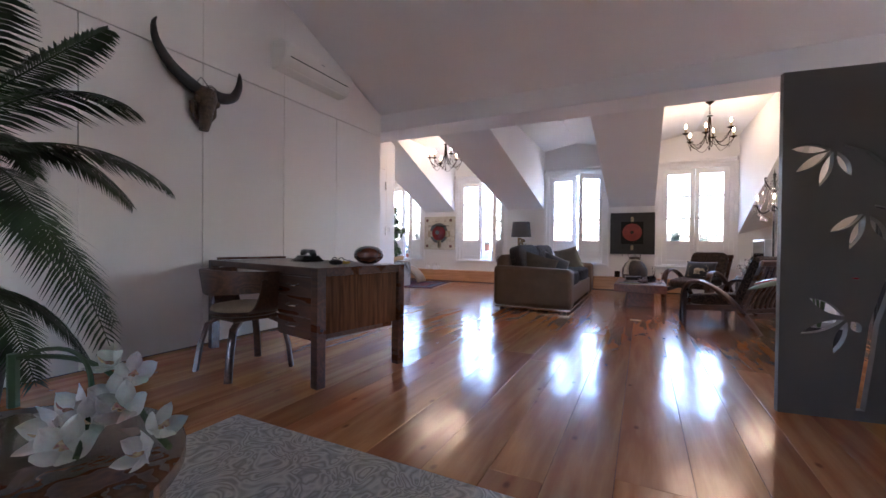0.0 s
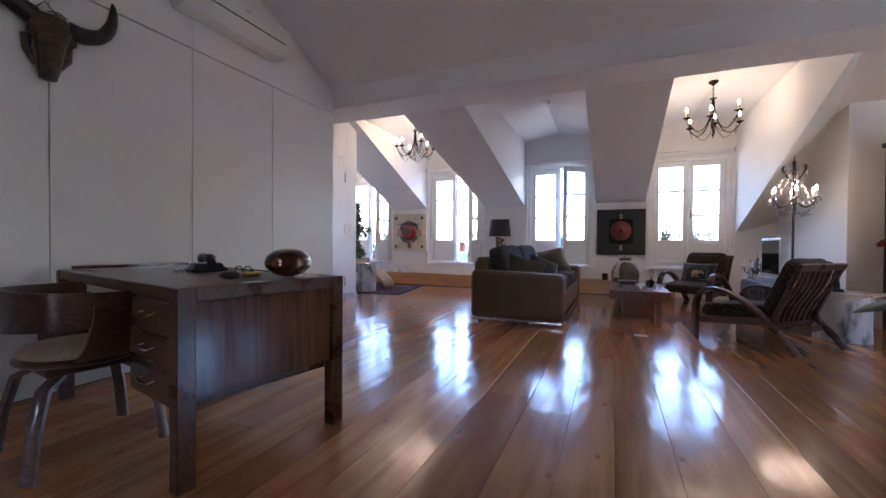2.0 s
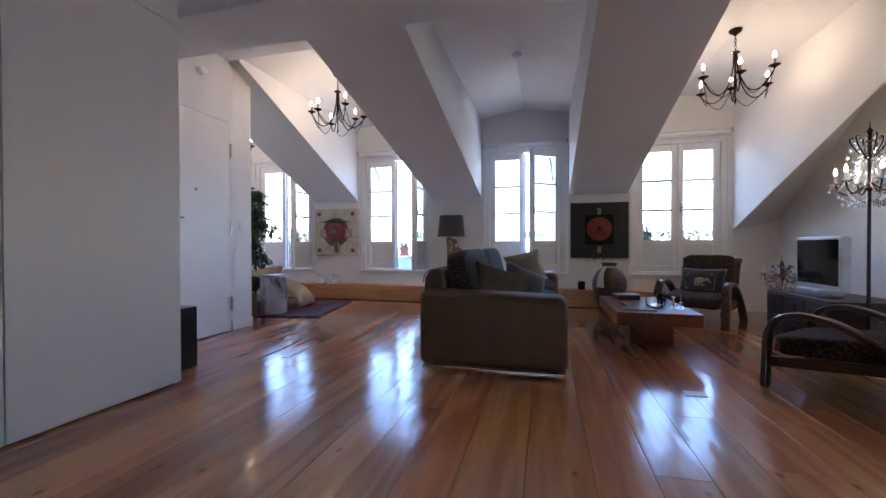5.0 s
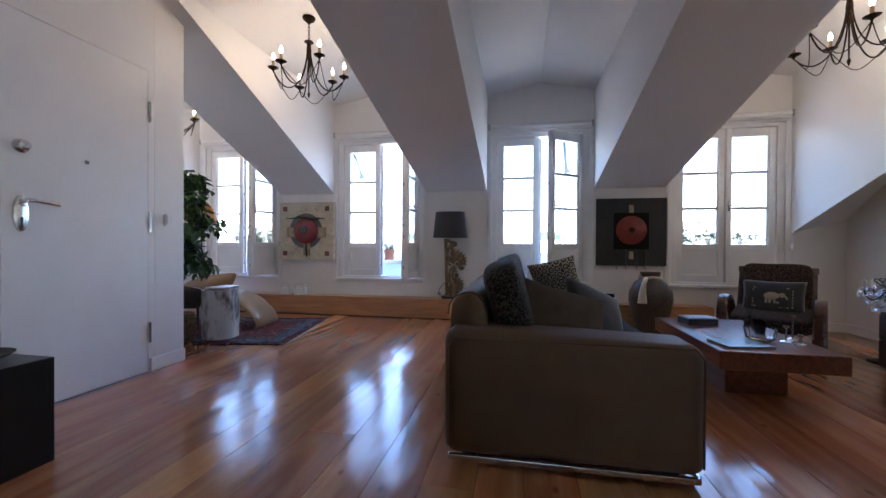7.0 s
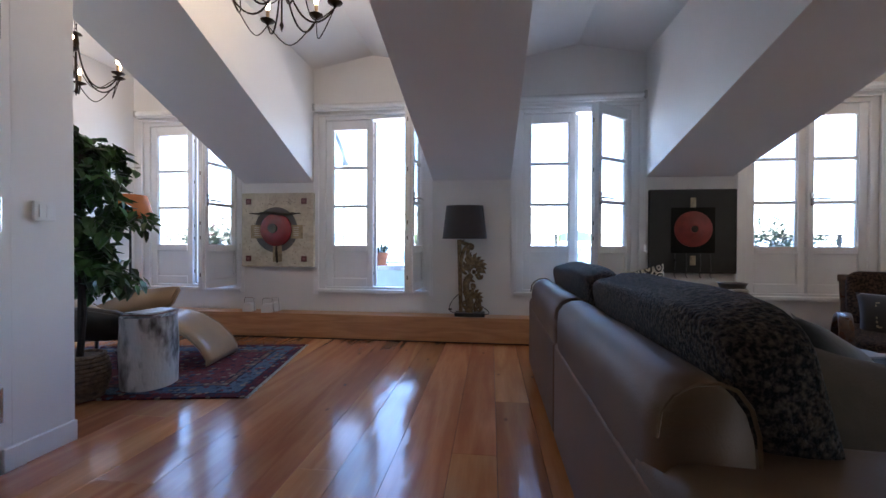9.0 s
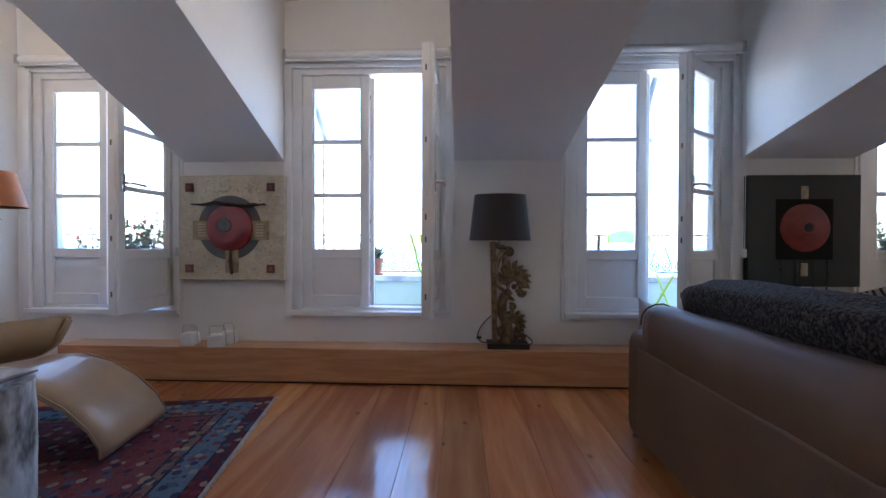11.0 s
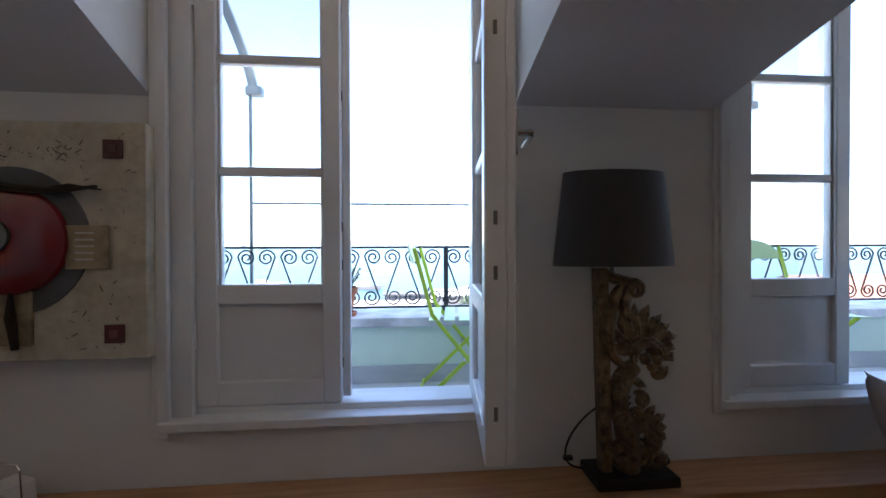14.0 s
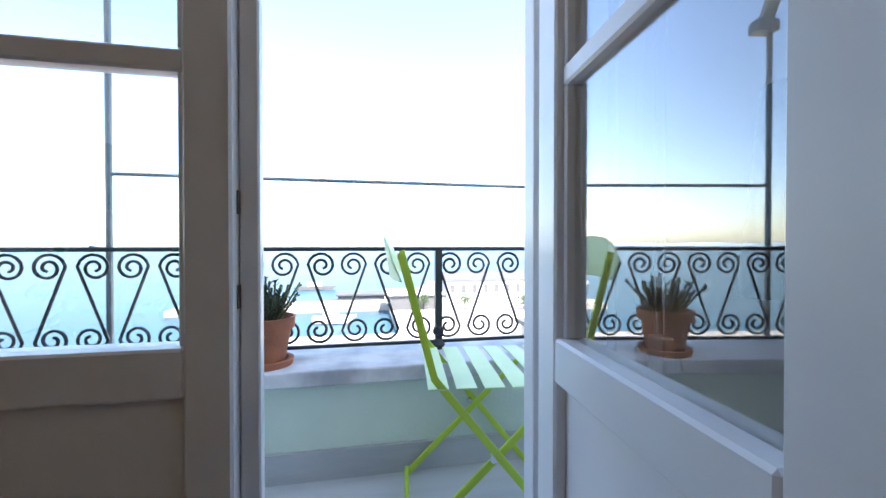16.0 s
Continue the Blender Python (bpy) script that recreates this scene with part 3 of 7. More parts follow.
# ---- pictures on the window wall ----
CREAM = mat("crackled_cream_paint", (0.60, 0.55, 0.44), 0.7, noise_scale=9, vary=0.2, bump=0.6, bump_scale=35, col2=(0.42, 0.37, 0.28), fine=0.35)
CANVAS = mat("canvas_edge", (0.62, 0.60, 0.55), 0.8, vary=0.05)
SLATE = mat("slate_grey_paint", (0.11, 0.11, 0.115), 0.6, vary=0.2, bump=0.3)
REDL = mat("glossy_red_lacquer", (0.22, 0.012, 0.016), 0.2, noise_scale=7, vary=0.16, bump=0.06, bump_scale=9, coat=0.5)
MAROON = mat("maroon_tile", (0.13, 0.03, 0.03), 0.4, vary=0.2, bump=0.2)
MAROON2 = mat("rubbed_maroon", (0.24, 0.09, 0.085), 0.5, vary=0.2, bump=0.2)
PARCH = mat("old_parchment", (0.40, 0.32, 0.20), 0.8, noise_scale=20, vary=0.25, bump=0.3)
TWIG = mat("dark_twig", (0.035, 0.022, 0.014), 0.8, vary=0.3, bump=0.5)
CHARC = mat("charcoal_canvas", (0.026, 0.027, 0.028), 0.65, noise_scale=6, vary=0.15, bump=0.25, bump_scale=110)
REDM = mat("matt_red_paint", (0.23, 0.028, 0.02), 0.45, noise_scale=12, vary=0.15, bump=0.15)
INK = mat("ink_marks", (0.08, 0.05, 0.035), 0.8)


def disc(bm, r, y0, y1, cx, cz, n=48):
    lathe(bm, [(r, 0), (r, y1 - y0), (0, y1 - y0)], n, pose(cx, -y0, cz, 90))


pa = thing("collage_painting", pose(-4.238, 8.598, 1.086), "square cream collage panel with a red lacquer disc", "painting")
part("panel", boxed(-0.393, 0.393, -0.062, 0, -0.382, 0.382, 0.004), CREAM, pa)
bm = bm_new()
disc(bm, 0.235, 0.062, 0.068, -0.01, 0.0)
part("grey_disc", bm, SLATE, pa, "slate grey painted disc")
for s in (-1, 1):
    part("parchment", boxed(s * 0.22 - 0.065, s * 0.22 + 0.065, -0.074, -0.069, -0.09, 0.05, 0.002), PARCH, pa, "old parchment strip")
bm = bm_new()
lathe(bm, [(0.172, 0), (0.168, 0.015), (0.13, 0.03), (0.07, 0.036), (0.055, 0.03), (0.0, 0.03)], 40, pose(-0.005, -0.069, 0.0, 90), 0.0)
part("red_disc", bm, REDL, pa, "glossy red lacquered dish", smooth=True)
bm = bm_new()
lathe(bm, [(0.05, 0), (0.048, 0.008), (0.03, 0.006), (0.012, 0.01), (0, 0.01)], 24, pose(-0.03, -0.099, 0.015, 90))
part("boss", bm, SLATE, pa, "worn dark grey boss", smooth=True)
for s in (-1, 1):
    for k in range(5):
        z = -0.062 + 0.021 * k
        part("carved_line", boxed(s * 0.215 - 0.028, s * 0.215 + 0.028, -0.0765, -0.0735, z, z + 0.006), CANVAS, pa)
bm = bm_new()
tube(bm, [(-0.29, -0.085, 0.17), (-0.2, -0.09, 0.165), (-0.1, -0.095, 0.18), (0.02, -0.1, 0.165), (0.14, -0.095, 0.155), (0.26, -0.085, 0.172)], [0.004, 0.01, 0.013, 0.014, 0.011, 0.005], 7)
tube(bm, [(0.1, -0.09, 0.16), (0.18, -0.085, 0.175), (0.27, -0.08, 0.162)], [0.006, 0.006, 0.003], 6)
part("twig", bm, TWIG, pa, "dark twig", smooth=True)
bm = bm_new()
box(bm, -0.04, 0.055, -0.075, -0.063, -0.33, -0.16, 0.002)
part("parchment", bm, PARCH, pa, "old parchment tag")
bm = bm_new()
tube(bm, [(0.005, -0.085, -0.16), (0.008, -0.09, -0.24), (0.012, -0.08, -0.34)], [0.005, 0.014, 0.01], 7)
part("pendant", bm, TWIG, pa, smooth=True)
for x in (-0.315, 0.295):
    for z in (-0.3, 0.295):
        tile = part("corner_tile", boxed(x - 0.03, x + 0.03, -0.069, -0.062, z - 0.03, z + 0.03, 0.002), MAROON, pa, "small maroon tile")
        part("tile_centre", boxed(x - 0.013, x + 0.013, -0.073, -0.0692, z - 0.013, z + 0.013, 0.002), MAROON2, tile)
bm = bm_new()
rng = random.Random(5)
for i in range(190):
    x, z = rng.uniform(-0.36, 0.36), rng.uniform(-0.35, 0.35)
    if rng.random() < 0.25:
        x, z = rng.uniform(-0.12, 0.2), rng.uniform(0.24, 0.30)
    if math.hypot(x, z) < 0.26 or (abs(x) < 0.07 and z < 0):
        continue
    box(bm, x, x + rng.uniform(0.003, 0.022), -0.0632, -0.0618, z, z + rng.uniform(0.001, 0.003), 0, m=Matrix.Translation((x, 0, z)) @ pose(0, 0, 0, 0, rng.uniform(-70, 70)) @ Matrix.Translation((-x, 0, -z)))
tagged(part("brush_marks", bm, INK, pa, "scratched dark marks"), kind="stuff")

pb = thing("dark_painting", pose(-0.18, 8.598, 1.068), "square charcoal canvas with a red disc and hanging cords", "painting")
part("canvas", boxed(-0.378, 0.378, -0.045, 0, -0.388, 0.388, 0.004), CHARC, pb)
part("black_field", boxed(-0.19, 0.19, -0.051, -0.0455, -0.2, 0.22, 0.002), mat("matt_black_paint", (0.012, 0.012, 0.012), 0.75, spec=0.15), pb, "flat black square")
bm = bm_new()
lathe(bm, [(0.165, 0), (0.165, 0.006), (0.15, 0.014), (0.06, 0.02), (0.045, 0.03), (0.03, 0.03), (0.02, 0.022), (0, 0.022)], 48, pose(0, -0.051, 0.02, 90))
part("red_disc", bm, REDM, pb, "red painted wooden disc", smooth=True)
bm = bm_new()
lathe(bm, [(0.03, 0), (0.03, 0.006), (0.012, 0.008), (0.012, 0.004), (0, 0.004)], 20, pose(0, -0.08, 0.02, 90))
part("boss", bm, TWIG, pb, smooth=True)
for z in (0.265, -0.27):
    part("tag", boxed(-0.025, 0.025, -0.052, -0.0455, z - 0.045, z + 0.045, 0.004), PARCH, pb)
for x in (-0.16, -0.06, 0.06, 0.15):
    bm = bm_new()
    tube(bm, [(x, -0.054, -0.2), (x + 0.004, -0.056, -0.32), (x - 0.004, -0.054, -0.41), (x + 0.012, -0.05, -0.43)], 0.004, 5)
    part("cord", bm, BLACK, pb)

# ---- table lamp with a carved gilt dragon ----
GILT = mat("worn_gilt_wood", (0.30, 0.215, 0.12), 0.32, 0.65, 30, 0.35, 0.7, 80, col2=(0.05, 0.034, 0.022), fine=0.3)
SHADE = mat("dark_silk_shade", (0.030, 0.024, 0.027), 0.6, noise_scale=30, vary=0.1, bump=0.1, bump_scale=300, sheen=0.3)
STONE = mat("black_stone", (0.02, 0.02, 0.022), 0.3, vary=0.2)
lamp = thing("table_lamp", pose(-2.23, 8.50, 0.246), "carved gilt dragon lamp with a dark drum shade", "lamp")
part("base", boxed(-0.145, 0.145, -0.075, 0.075, 0, 0.036, 0.006), STONE, lamp, "black stone slab")
bm = bm_new()
prism(bm, [(-0.105, 0.036), (-0.07, 0.036), (-0.085, 0.74), (-0.125, 0.74)], 1, -0.022, 0.022)
part("back_board", bm, GILT, lamp)


def scroll(bm, cx, cz, r, turns, start, direction, thick, y=0.0, n=26):
    pts, rs = [], []
    for i in range(n):
        t = i / (n - 1)
        a = start + direction * turns * 2 * math.pi * t
        k = r * (1 - 0.82 * t)
        pts.append((cx + k * math.cos(a), y - 0.012 * t, cz + k * math.sin(a)))
        rs.append(thick * (1 - 0.5 * t))
    tube(bm, pts, rs, 7, 1.5)


# leaf stem from the top curl down into a long crescent
bm = bm_new()
tube(bm, [(-0.10, 0.0, 0.73), (-0.06, -0.012, 0.705), (-0.02, -0.016, 0.695), (0.01, -0.018, 0.69)], [0.016, 0.02, 0.018, 0.014], 8, 1.3)
tube(bm, bez((-0.03, -0.012, 0.685), (-0.085, -0.018, 0.62), (-0.13, -0.02, 0.46), (-0.03, -0.022, 0.405), 14), [0.012 + 0.012 * math.sin(math.pi * i / 14) for i in range(15)], 8, 1.3)
tube(bm, bez((0.0, -0.014, 0.675), (-0.04, -0.014, 0.63), (-0.02, -0.02, 0.56), (0.0, -0.02, 0.52), 8), [0.016, 0.018, 0.02, 0.02, 0.02, 0.018, 0.016, 0.014, 0.012], 8, 1.2)
# neck
tube(bm, bez((0.02, -0.005, 0.40), (-0.04, -0.005, 0.36), (-0.06, -0.005, 0.29), (-0.02, -0.005, 0.20), 10) + [(0.0, -0.005, 0.12), (-0.01, 0, 0.04)], [0.026, 0.03, 0.033, 0.034, 0.034, 0.034, 0.033, 0.032, 0.032, 0.034, 0.036, 0.042, 0.045], 9, 1.1)
part("dragon_body", bm, GILT, lamp, "carved gilt scrolling dragon", smooth=True)
for cx, cz, r, tn, st, d in ((0.008, 0.668, 0.030, 1.5, 1.8, -1), (0.030, 0.287, 0.026, 1.5, 2.4, -1), (0.09, 0.388, 0.026, 1.4, 0.4, -1), (-0.03, 0.33, 0.022, 1.3, 0.6, 1),
                             (0.02, 0.09, 0.036, 1.4, 2.6, -1), (0.085, 0.075, 0.030, 1.4, 0.4, 1), (-0.045, 0.115, 0.030, 1.4, 1.2, 1), (-0.04, 0.225, 0.024, 1.3, 2.9, -1)):
    sb = bm_new()
    scroll(sb, cx, cz, r, tn, st, d, 0.011, -0.026)
    part("carved_scroll", sb, GILT, lamp, smooth=True)


def carved_fan(name, cx, cz, petals, thick):
    """Petals of a carved crest, each a ridged tongue with a pointed lip: (degrees, length)."""
    for k, (deg, L) in enumerate(petals):
        bm = bm_new()
        a = radians(deg)
        u, v = Vector((math.cos(a), 0, math.sin(a))), Vector((math.sin(a), 0, -math.cos(a)))
        c = Vector((cx, -0.016 - 0.004 * (k % 2), cz))
        for side in (-0.5, 0.5):
            tube(bm, [c + u * L * (0.22 + 0.05 * side), c + u * L * 0.55 + v * thick * side * 0.9, c + u * L * 0.85 + v * thick * side * 0.7 + Vector((0, -0.008, 0)), c + u * L + v * thick * 0.9], [thick * 0.5, thick * 0.62, thick * 0.52, 0.002], 7, 1.1)
        part(name, bm, GILT, lamp, smooth=True)


carved_fan("crest_petal", 0.035, 0.445, ((168, 0.11), (146, 0.13), (124, 0.155), (104, 0.175), (86, 0.17), (68, 0.15), (50, 0.145), (32, 0.14), (14, 0.125), (-6, 0.12)), 0.020)
carved_fan("lower_petal", 0.035, 0.15, ((120, 0.08), (95, 0.105), (72, 0.12), (50, 0.115), (28, 0.10), (5, 0.09), (-20, 0.085), (-45, 0.08), (160, 0.07)), 0.017)
bm = bm_new()
for k, r in enumerate((0.062, 0.048)):
    tube(bm, [(0.052 + r * math.cos(t), -0.034 - 0.006 * k, 0.432 + r * math.sin(t)) for t in [radians(195 - 17 * q) for q in range(13)]], [0.004 + 0.008 * math.sin(math.pi * q / 12) for q in range(13)], 7)
part("brow", bm, GILT, lamp, smooth=True)
for x, z, r in ((0.04, 0.43, 0.022), (0.082, 0.425, 0.018), (0.062, 0.40, 0.016), (0.066, 0.165, 0.014), (0.085, 0.145, 0.014), (0.06, 0.14, 0.013), (0.078, 0.12, 0.013), (0.05, 0.118, 0.012), (0.095, 0.165, 0.012)):
    bm = bm_new()
    lathe(bm, [(0, -r), (r * 0.7, -r * 0.7), (r, 0), (r * 0.7, r * 0.7), (0, r)], 10, pose(x, -0.036, z))
    part("carved_berry", bm, GILT, lamp, smooth="all")
bm = bm_new()
for k in range(9):
    z = 0.20 + 0.021 * k
    x = -0.026 - 0.012 * math.sin((z - 0.2) * 16)
    tube(bm, [(x - 0.03, -0.02, z + 0.012), (x, -0.042, z), (x + 0.032, -0.02, z + 0.012)], [0.003, 0.006, 0.003], 6)
for x, z, dx, dz in ((-0.03, 0.06, -0.05, 0.05), (0.0, 0.05, -0.03, 0.09), (0.05, 0.05, 0.02, 0.05), (0.09, 0.05, 0.04, 0.04), (-0.02, 0.17, -0.05, 0.06), (0.0, 0.24, 0.045, 0.02), (0.0, 0.36, 0.05, -0.03)):
    tube(bm, [(x, -0.014, z), (x + dx * 0.5, -0.03, z + dz * 0.6), (x + dx, -0.024, z + dz)], [0.012, 0.015, 0.002], 7, 1.2)
part("carved_leaves", bm, GILT, lamp, smooth=True)
bm = bm_new()
lathe(bm, [(0.007, 0.72), (0.007, 0.80)], 10, pose(-0.06, 0, 0))
part("stem", bm, CHROME, lamp)
bm = bm_new()
lathe(bm, [(0.212, 0.75), (0.176, 1.07), (0.173, 1.07), (0.209, 0.75)], 48, pose(-0.055, 0, 0) @ Matrix.Diagonal((1.02, 0.5, 1, 1)))
part("shade", bm, SHADE, lamp, "dark silk drum shade", smooth=True)
bm = bm_new()
tube(bm, bez((-0.12, 0.04, 0.02), (-0.30, 0.06, 0.0), (-0.16, 0.07, 0.2), (-0.06, 0.075, 0.23), 14), 0.004, 6)
tube(bm, bez((0.13, 0.05, 0.01), (0.22, 0.06, 0.0), (0.2, 0.02, 0.05), (0.05, 0.07, 0.12), 12), 0.004, 6)
box(bm, -0.215, -0.18, 0.045, 0.065, 0.045, 0.06, 0.004)
part("cable", bm, BLACK, lamp, "black cable with inline switch", smooth=True)

# wire lanterns with white glass on the bench
MILK = mat("white_frosted_glass", (0.85, 0.85, 0.84), 0.35, vary=0.03, bump=0.02)
lant = thing("candle_lantern", pose(-4.50, 8.46, 0.246), "white frosted tealight glass in a wire handle", "candle holder", "tealight lanterns")
bm = bm_new()
prism(bm, [(-0.055, 0.0), (0.055, 0.0), (0.045, 0.085), (-0.045, 0.085)], 1, -0.045, 0.045)
bmesh.ops.bevel(bm, geom=bm.edges[:], offset=0.008, segments=2, affect="EDGES")
part("glass_cup", bm, MILK, lant, smooth=True)
bm = bm_new()
tube(bm, [(-0.06, 0, 0.0), (-0.05, 0, 0.13), (-0.04, 0, 0.142), (0.04, 0, 0.142), (0.05, 0, 0.13), (0.06, 0, 0.0)], 0.0025, 5)
part("wire_handle", bm, CHROME, lant)
copy_thing(lant, pose(-4.275, 8.42, 0.246, 0, 0, 12))
copy_thing(lant, pose(-4.25, 8.52, 0.246, 0, 0, -20))
cup = thing("candle_cup", pose(-0.42, 8.47, 0.246), "small dark metal candle cup on the bench", "candle holder")
bm = bm_new()
lathe(bm, [(0.045, 0), (0.048, 0.005), (0.048, 0.11), (0.043, 0.11), (0.042, 0.02), (0, 0.02)], 20)
part("cup", bm, IRON, cup, smooth=True)

# ---- sofa ----
LEATHER = mat("taupe_brown_leather", (0.135, 0.078, 0.042), 0.55, noise_scale=5, vary=0.12, bump=0.12, bump_scale=220, spec=0.35)
CHENILLE = mat("mottled_dark_chenille", (0.095, 0.070, 0.056), 0.95, noise_scale=95, vary=0.3, bump=0.9, bump_scale=120, col2=(0.007, 0.006, 0.007), sheen=0.05, fine=0.25, lo=0.43, hi=0.64, spec=0.2)
TAUPEF = mat("taupe_linen", (0.095, 0.07, 0.05), 0.95, noise_scale=14, vary=0.1, bump=0.3, bump_scale=240, spec=0.15)
BLACKF = mat("black_velvet", (0.018, 0.016, 0.016), 0.8, vary=0.2, sheen=0.4)
DKW = wood("dark_stained_wood", (0.075, 0.034, 0.018), (0.025, 0.012, 0.008), 2, 0.32, 0.25, 8)


def superbox(bm, sx, sy, sz, e=0.35, n=28, k=14, m=None, sag=0.0):
    """A stuffed cushion: a rounded block that bulges between its seams."""
    vs = []
    def f(c):
        return math.copysign(abs(c) ** e, c)
    rings = []
    for i in range(1, k):
        v = -math.pi / 2 + math.pi * i / k
        ring = []
        for j in range(n):
            u = 2 * math.pi * j / n
            x, y, z = f(math.cos(v)) * f(math.cos(u)), f(math.cos(v)) * f(math.sin(u)), f(math.sin(v))
            w = 0.02 * noise.noise((x * 2 + sx * 9, y * 2, z * 2 + sz * 7))
            ring.append(bm.verts.new((sx / 2 * (x + w), sy / 2 * (y + w), sz / 2 * (z + 2 * w) - sag * (1 - x * x) * (1 - y * y) * (1 if z > 0 else 0))))
        rings.append(ring)
        vs += ring
    lo, hi = bm.verts.new((0, 0, -sz / 2)), bm.verts.new((0, 0, sz / 2 - sag))
    vs += [lo, hi]
    for p, q in zip(rings, rings[1:]):
        for j in range(n):
            bm.faces.new((p[j], p[(j + 1) % n], q[(j + 1) % n], q[j]))
    for j in range(n):
        bm.faces.new((lo, rings[0][(j + 1) % n], rings[0][j]))
        bm.faces.new((hi, rings[-1][j], rings[-1][(j + 1) % n]))
    if m is not None:
        bmesh.ops.transform(bm, matrix=m, verts=vs)
    return vs


def pillow(bm, w, h, t, n=16, m=None, pinch=0.07):
    """A square scatter pillow, thin at the seam, with drawn-out corners. It lies in its x-y plane."""
    grid = {}
    for s in (1, -1):
        for i in range(n + 1):
            for j in range(n + 1):
                u, v = 2 * i / n - 1, 2 * j / n - 1
                edge = i in (0, n) or j in (0, n)
                if edge and s == -1:
                    continue
                k = (1 - abs(u) ** 2.6) * (1 - abs(v) ** 2.6)
                x = u * (1 - pinch * (1 - v * v)) * w / 2
                y = v * (1 - pinch * (1 - u * u)) * h / 2
                z = s * t / 2 * max(0, k) ** 0.5 * (1 + 0.12 * noise.noise((u * 1.7 + w * 11, v * 1.7, s + h)))
                grid[i, j, s] = bm.verts.new((x, y, 0 if edge else z))
    def g(i, j, s):
        return grid.get((i, j, s)) or grid[i, j, 1]
    for s in (1, -1):
        for i in range(n):
            for j in range(n):
                bm.faces.new((g(i, j, s), g(i + 1, j, s), g(i + 1, j + 1, s), g(i, j + 1, s)))
    vs = list(grid.values())
    if m is not None:
        bmesh.ops.transform(bm, matrix=m, verts=vs)
    return vs


SX, SY = -1.745, 5.235     # the sofa's back corner; its back runs along y
sofa = thing("sofa", pose(SX, SY, 0), "taupe leather three-seat sofa with dark chenille seat cushions", "sofa")
SW, SL = 0.985, 2.45
part("frame", boxed(0.03, SW - 0.03, 0.05, SL - 0.05, 0.07, 0.30, 0.02), LEATHER, sofa)
for y0 in (0.0, SL - 0.27):
    bm = bm_new()
    box(bm, 0, SW, y0, y0 + 0.27, 0.045, 0.56, 0.055, 5)
    for v in bm.verts:
        if v.co.z > 0.4:
            v.co.z -= 0.035 * max(0, v.co.x / SW) ** 3
    arm = part("armrest", bm, LEATHER, sofa, smooth="all")
    bm = bm_new()
    yy = y0 - 0.002 if y0 == 0 else y0 + 0.272
    tube(bm, [(0.02, yy, 0.09), (0.02, yy, 0.49), (0.05, yy, 0.525), (SW - 0.05, yy, 0.525), (SW - 0.02, yy, 0.49), (SW - 0.02, yy, 0.09)], 0.0045, 6)
    part("piping", bm, LEATHER, arm, smooth=True)
for y0 in (0.115, 1.228):
    part("back_panel", boxed(-0.004, 0.2, y0, y0 + 1.108, 0.07, 0.50, 0.022, 4), LEATHER, sofa, smooth="all")
# side profile of the leather roll on top of the back
BOLSTER = [(0.0, 0.40), (0.0, 0.60), (0.006, 0.645), (0.026, 0.675), (0.06, 0.693), (0.10, 0.697), (0.13, 0.685), (0.152, 0.655), (0.164, 0.61), (0.168, 0.55), (0.168, 0.40)]


def bolster(bm, a, b):
    """The roll between two ends, a little slack along its length, with softened ends."""
    rows = []
    for i in range(15):
        t = i / 14
        inset = 0.010 if i in (0, 14) else 0.0
        rows.append([bm.verts.new((x + (inset if x < 0.08 else -inset) + 0.004 * noise.noise((t * 7 + a, z * 9, x * 20)), a + (b - a) * t, z - inset + 0.005 * noise.noise((t * 5 + a * 3, x * 9, 2)))) for x, z in BOLSTER])
    for p, q in zip(rows, rows[1:]):
        for j in range(len(BOLSTER) - 1):
            bm.faces.new((p[j], p[j + 1], q[j + 1], q[j]))
        bm.faces.new((p[-1], p[0], q[0], q[-1]))
    bm.faces.new(rows[0][::-1])
    bm.faces.new(rows[-1])


for k in range(2):
    y0 = 0.16 + k * 1.07
    bm = bm_new()
    bolster(bm, y0 - 0.045, y0 + 1.065)
    back = part("back_bolster", bm, LEATHER, sofa, smooth="all")
    for yy in (y0 - 0.042, y0 + 1.062):
        bm = bm_new()
        tube(bm, [(x, yy, z) for x, z in BOLSTER[1:-1]], 0.004, 6)
        part("piping", bm, LEATHER, back, smooth=True)
    bm = bm_new()
    superbox(bm, 0.64, 1.0, 0.2, 0.3, 40, 14, pose(0.62, y0 + 0.545, 0.375), 0.012)
    part("seat_cushion", bm, CHENILLE, sofa, "dark mottled chenille seat cushion", smooth="all")
    bm = bm_new()
    at = pose(0.265, y0 + 0.53, 0.60, 0, -15)
    superbox(bm, 0.19, 1.04, 0.45, 0.34, 40, 18, at)
    part("back_cushion", bm, CHENILLE, sofa, "dark mottled chenille back cushion", smooth="all")
bm = bm_new()
box(bm, 0.02, SW - 0.02, 0.012, 0.03, 0.022, 0.046, 0.004)
box(bm, 0.02, SW - 0.02, SL - 0.03, SL - 0.012, 0.022, 0.046, 0.004)
box(bm, SW - 0.03, SW - 0.012, 0.03, SL - 0.03, 0.022, 0.046, 0.004)
part("metal_rail", bm, CHROME, sofa, "brushed steel plinth rail")
for x, y in ((0.1, 0.12), (SW - 0.1, 0.12), (0.1, SL - 0.12), (SW - 0.1, SL - 0.12)):
    part("foot", boxed(x - 0.03, x + 0.03, y - 0.03, y + 0.03, 0, 0.066), BLACK, sofa)


def scatter_pillow(label, material, m, w=0.46, h=0.46, t=0.15):
    p = thing("pillow", m, label, "pillow", "sofa pillows")
    bm = bm_new()
    pillow(bm, w, h, t)
    part("cover", bm, material, p, smooth="all")
    return p


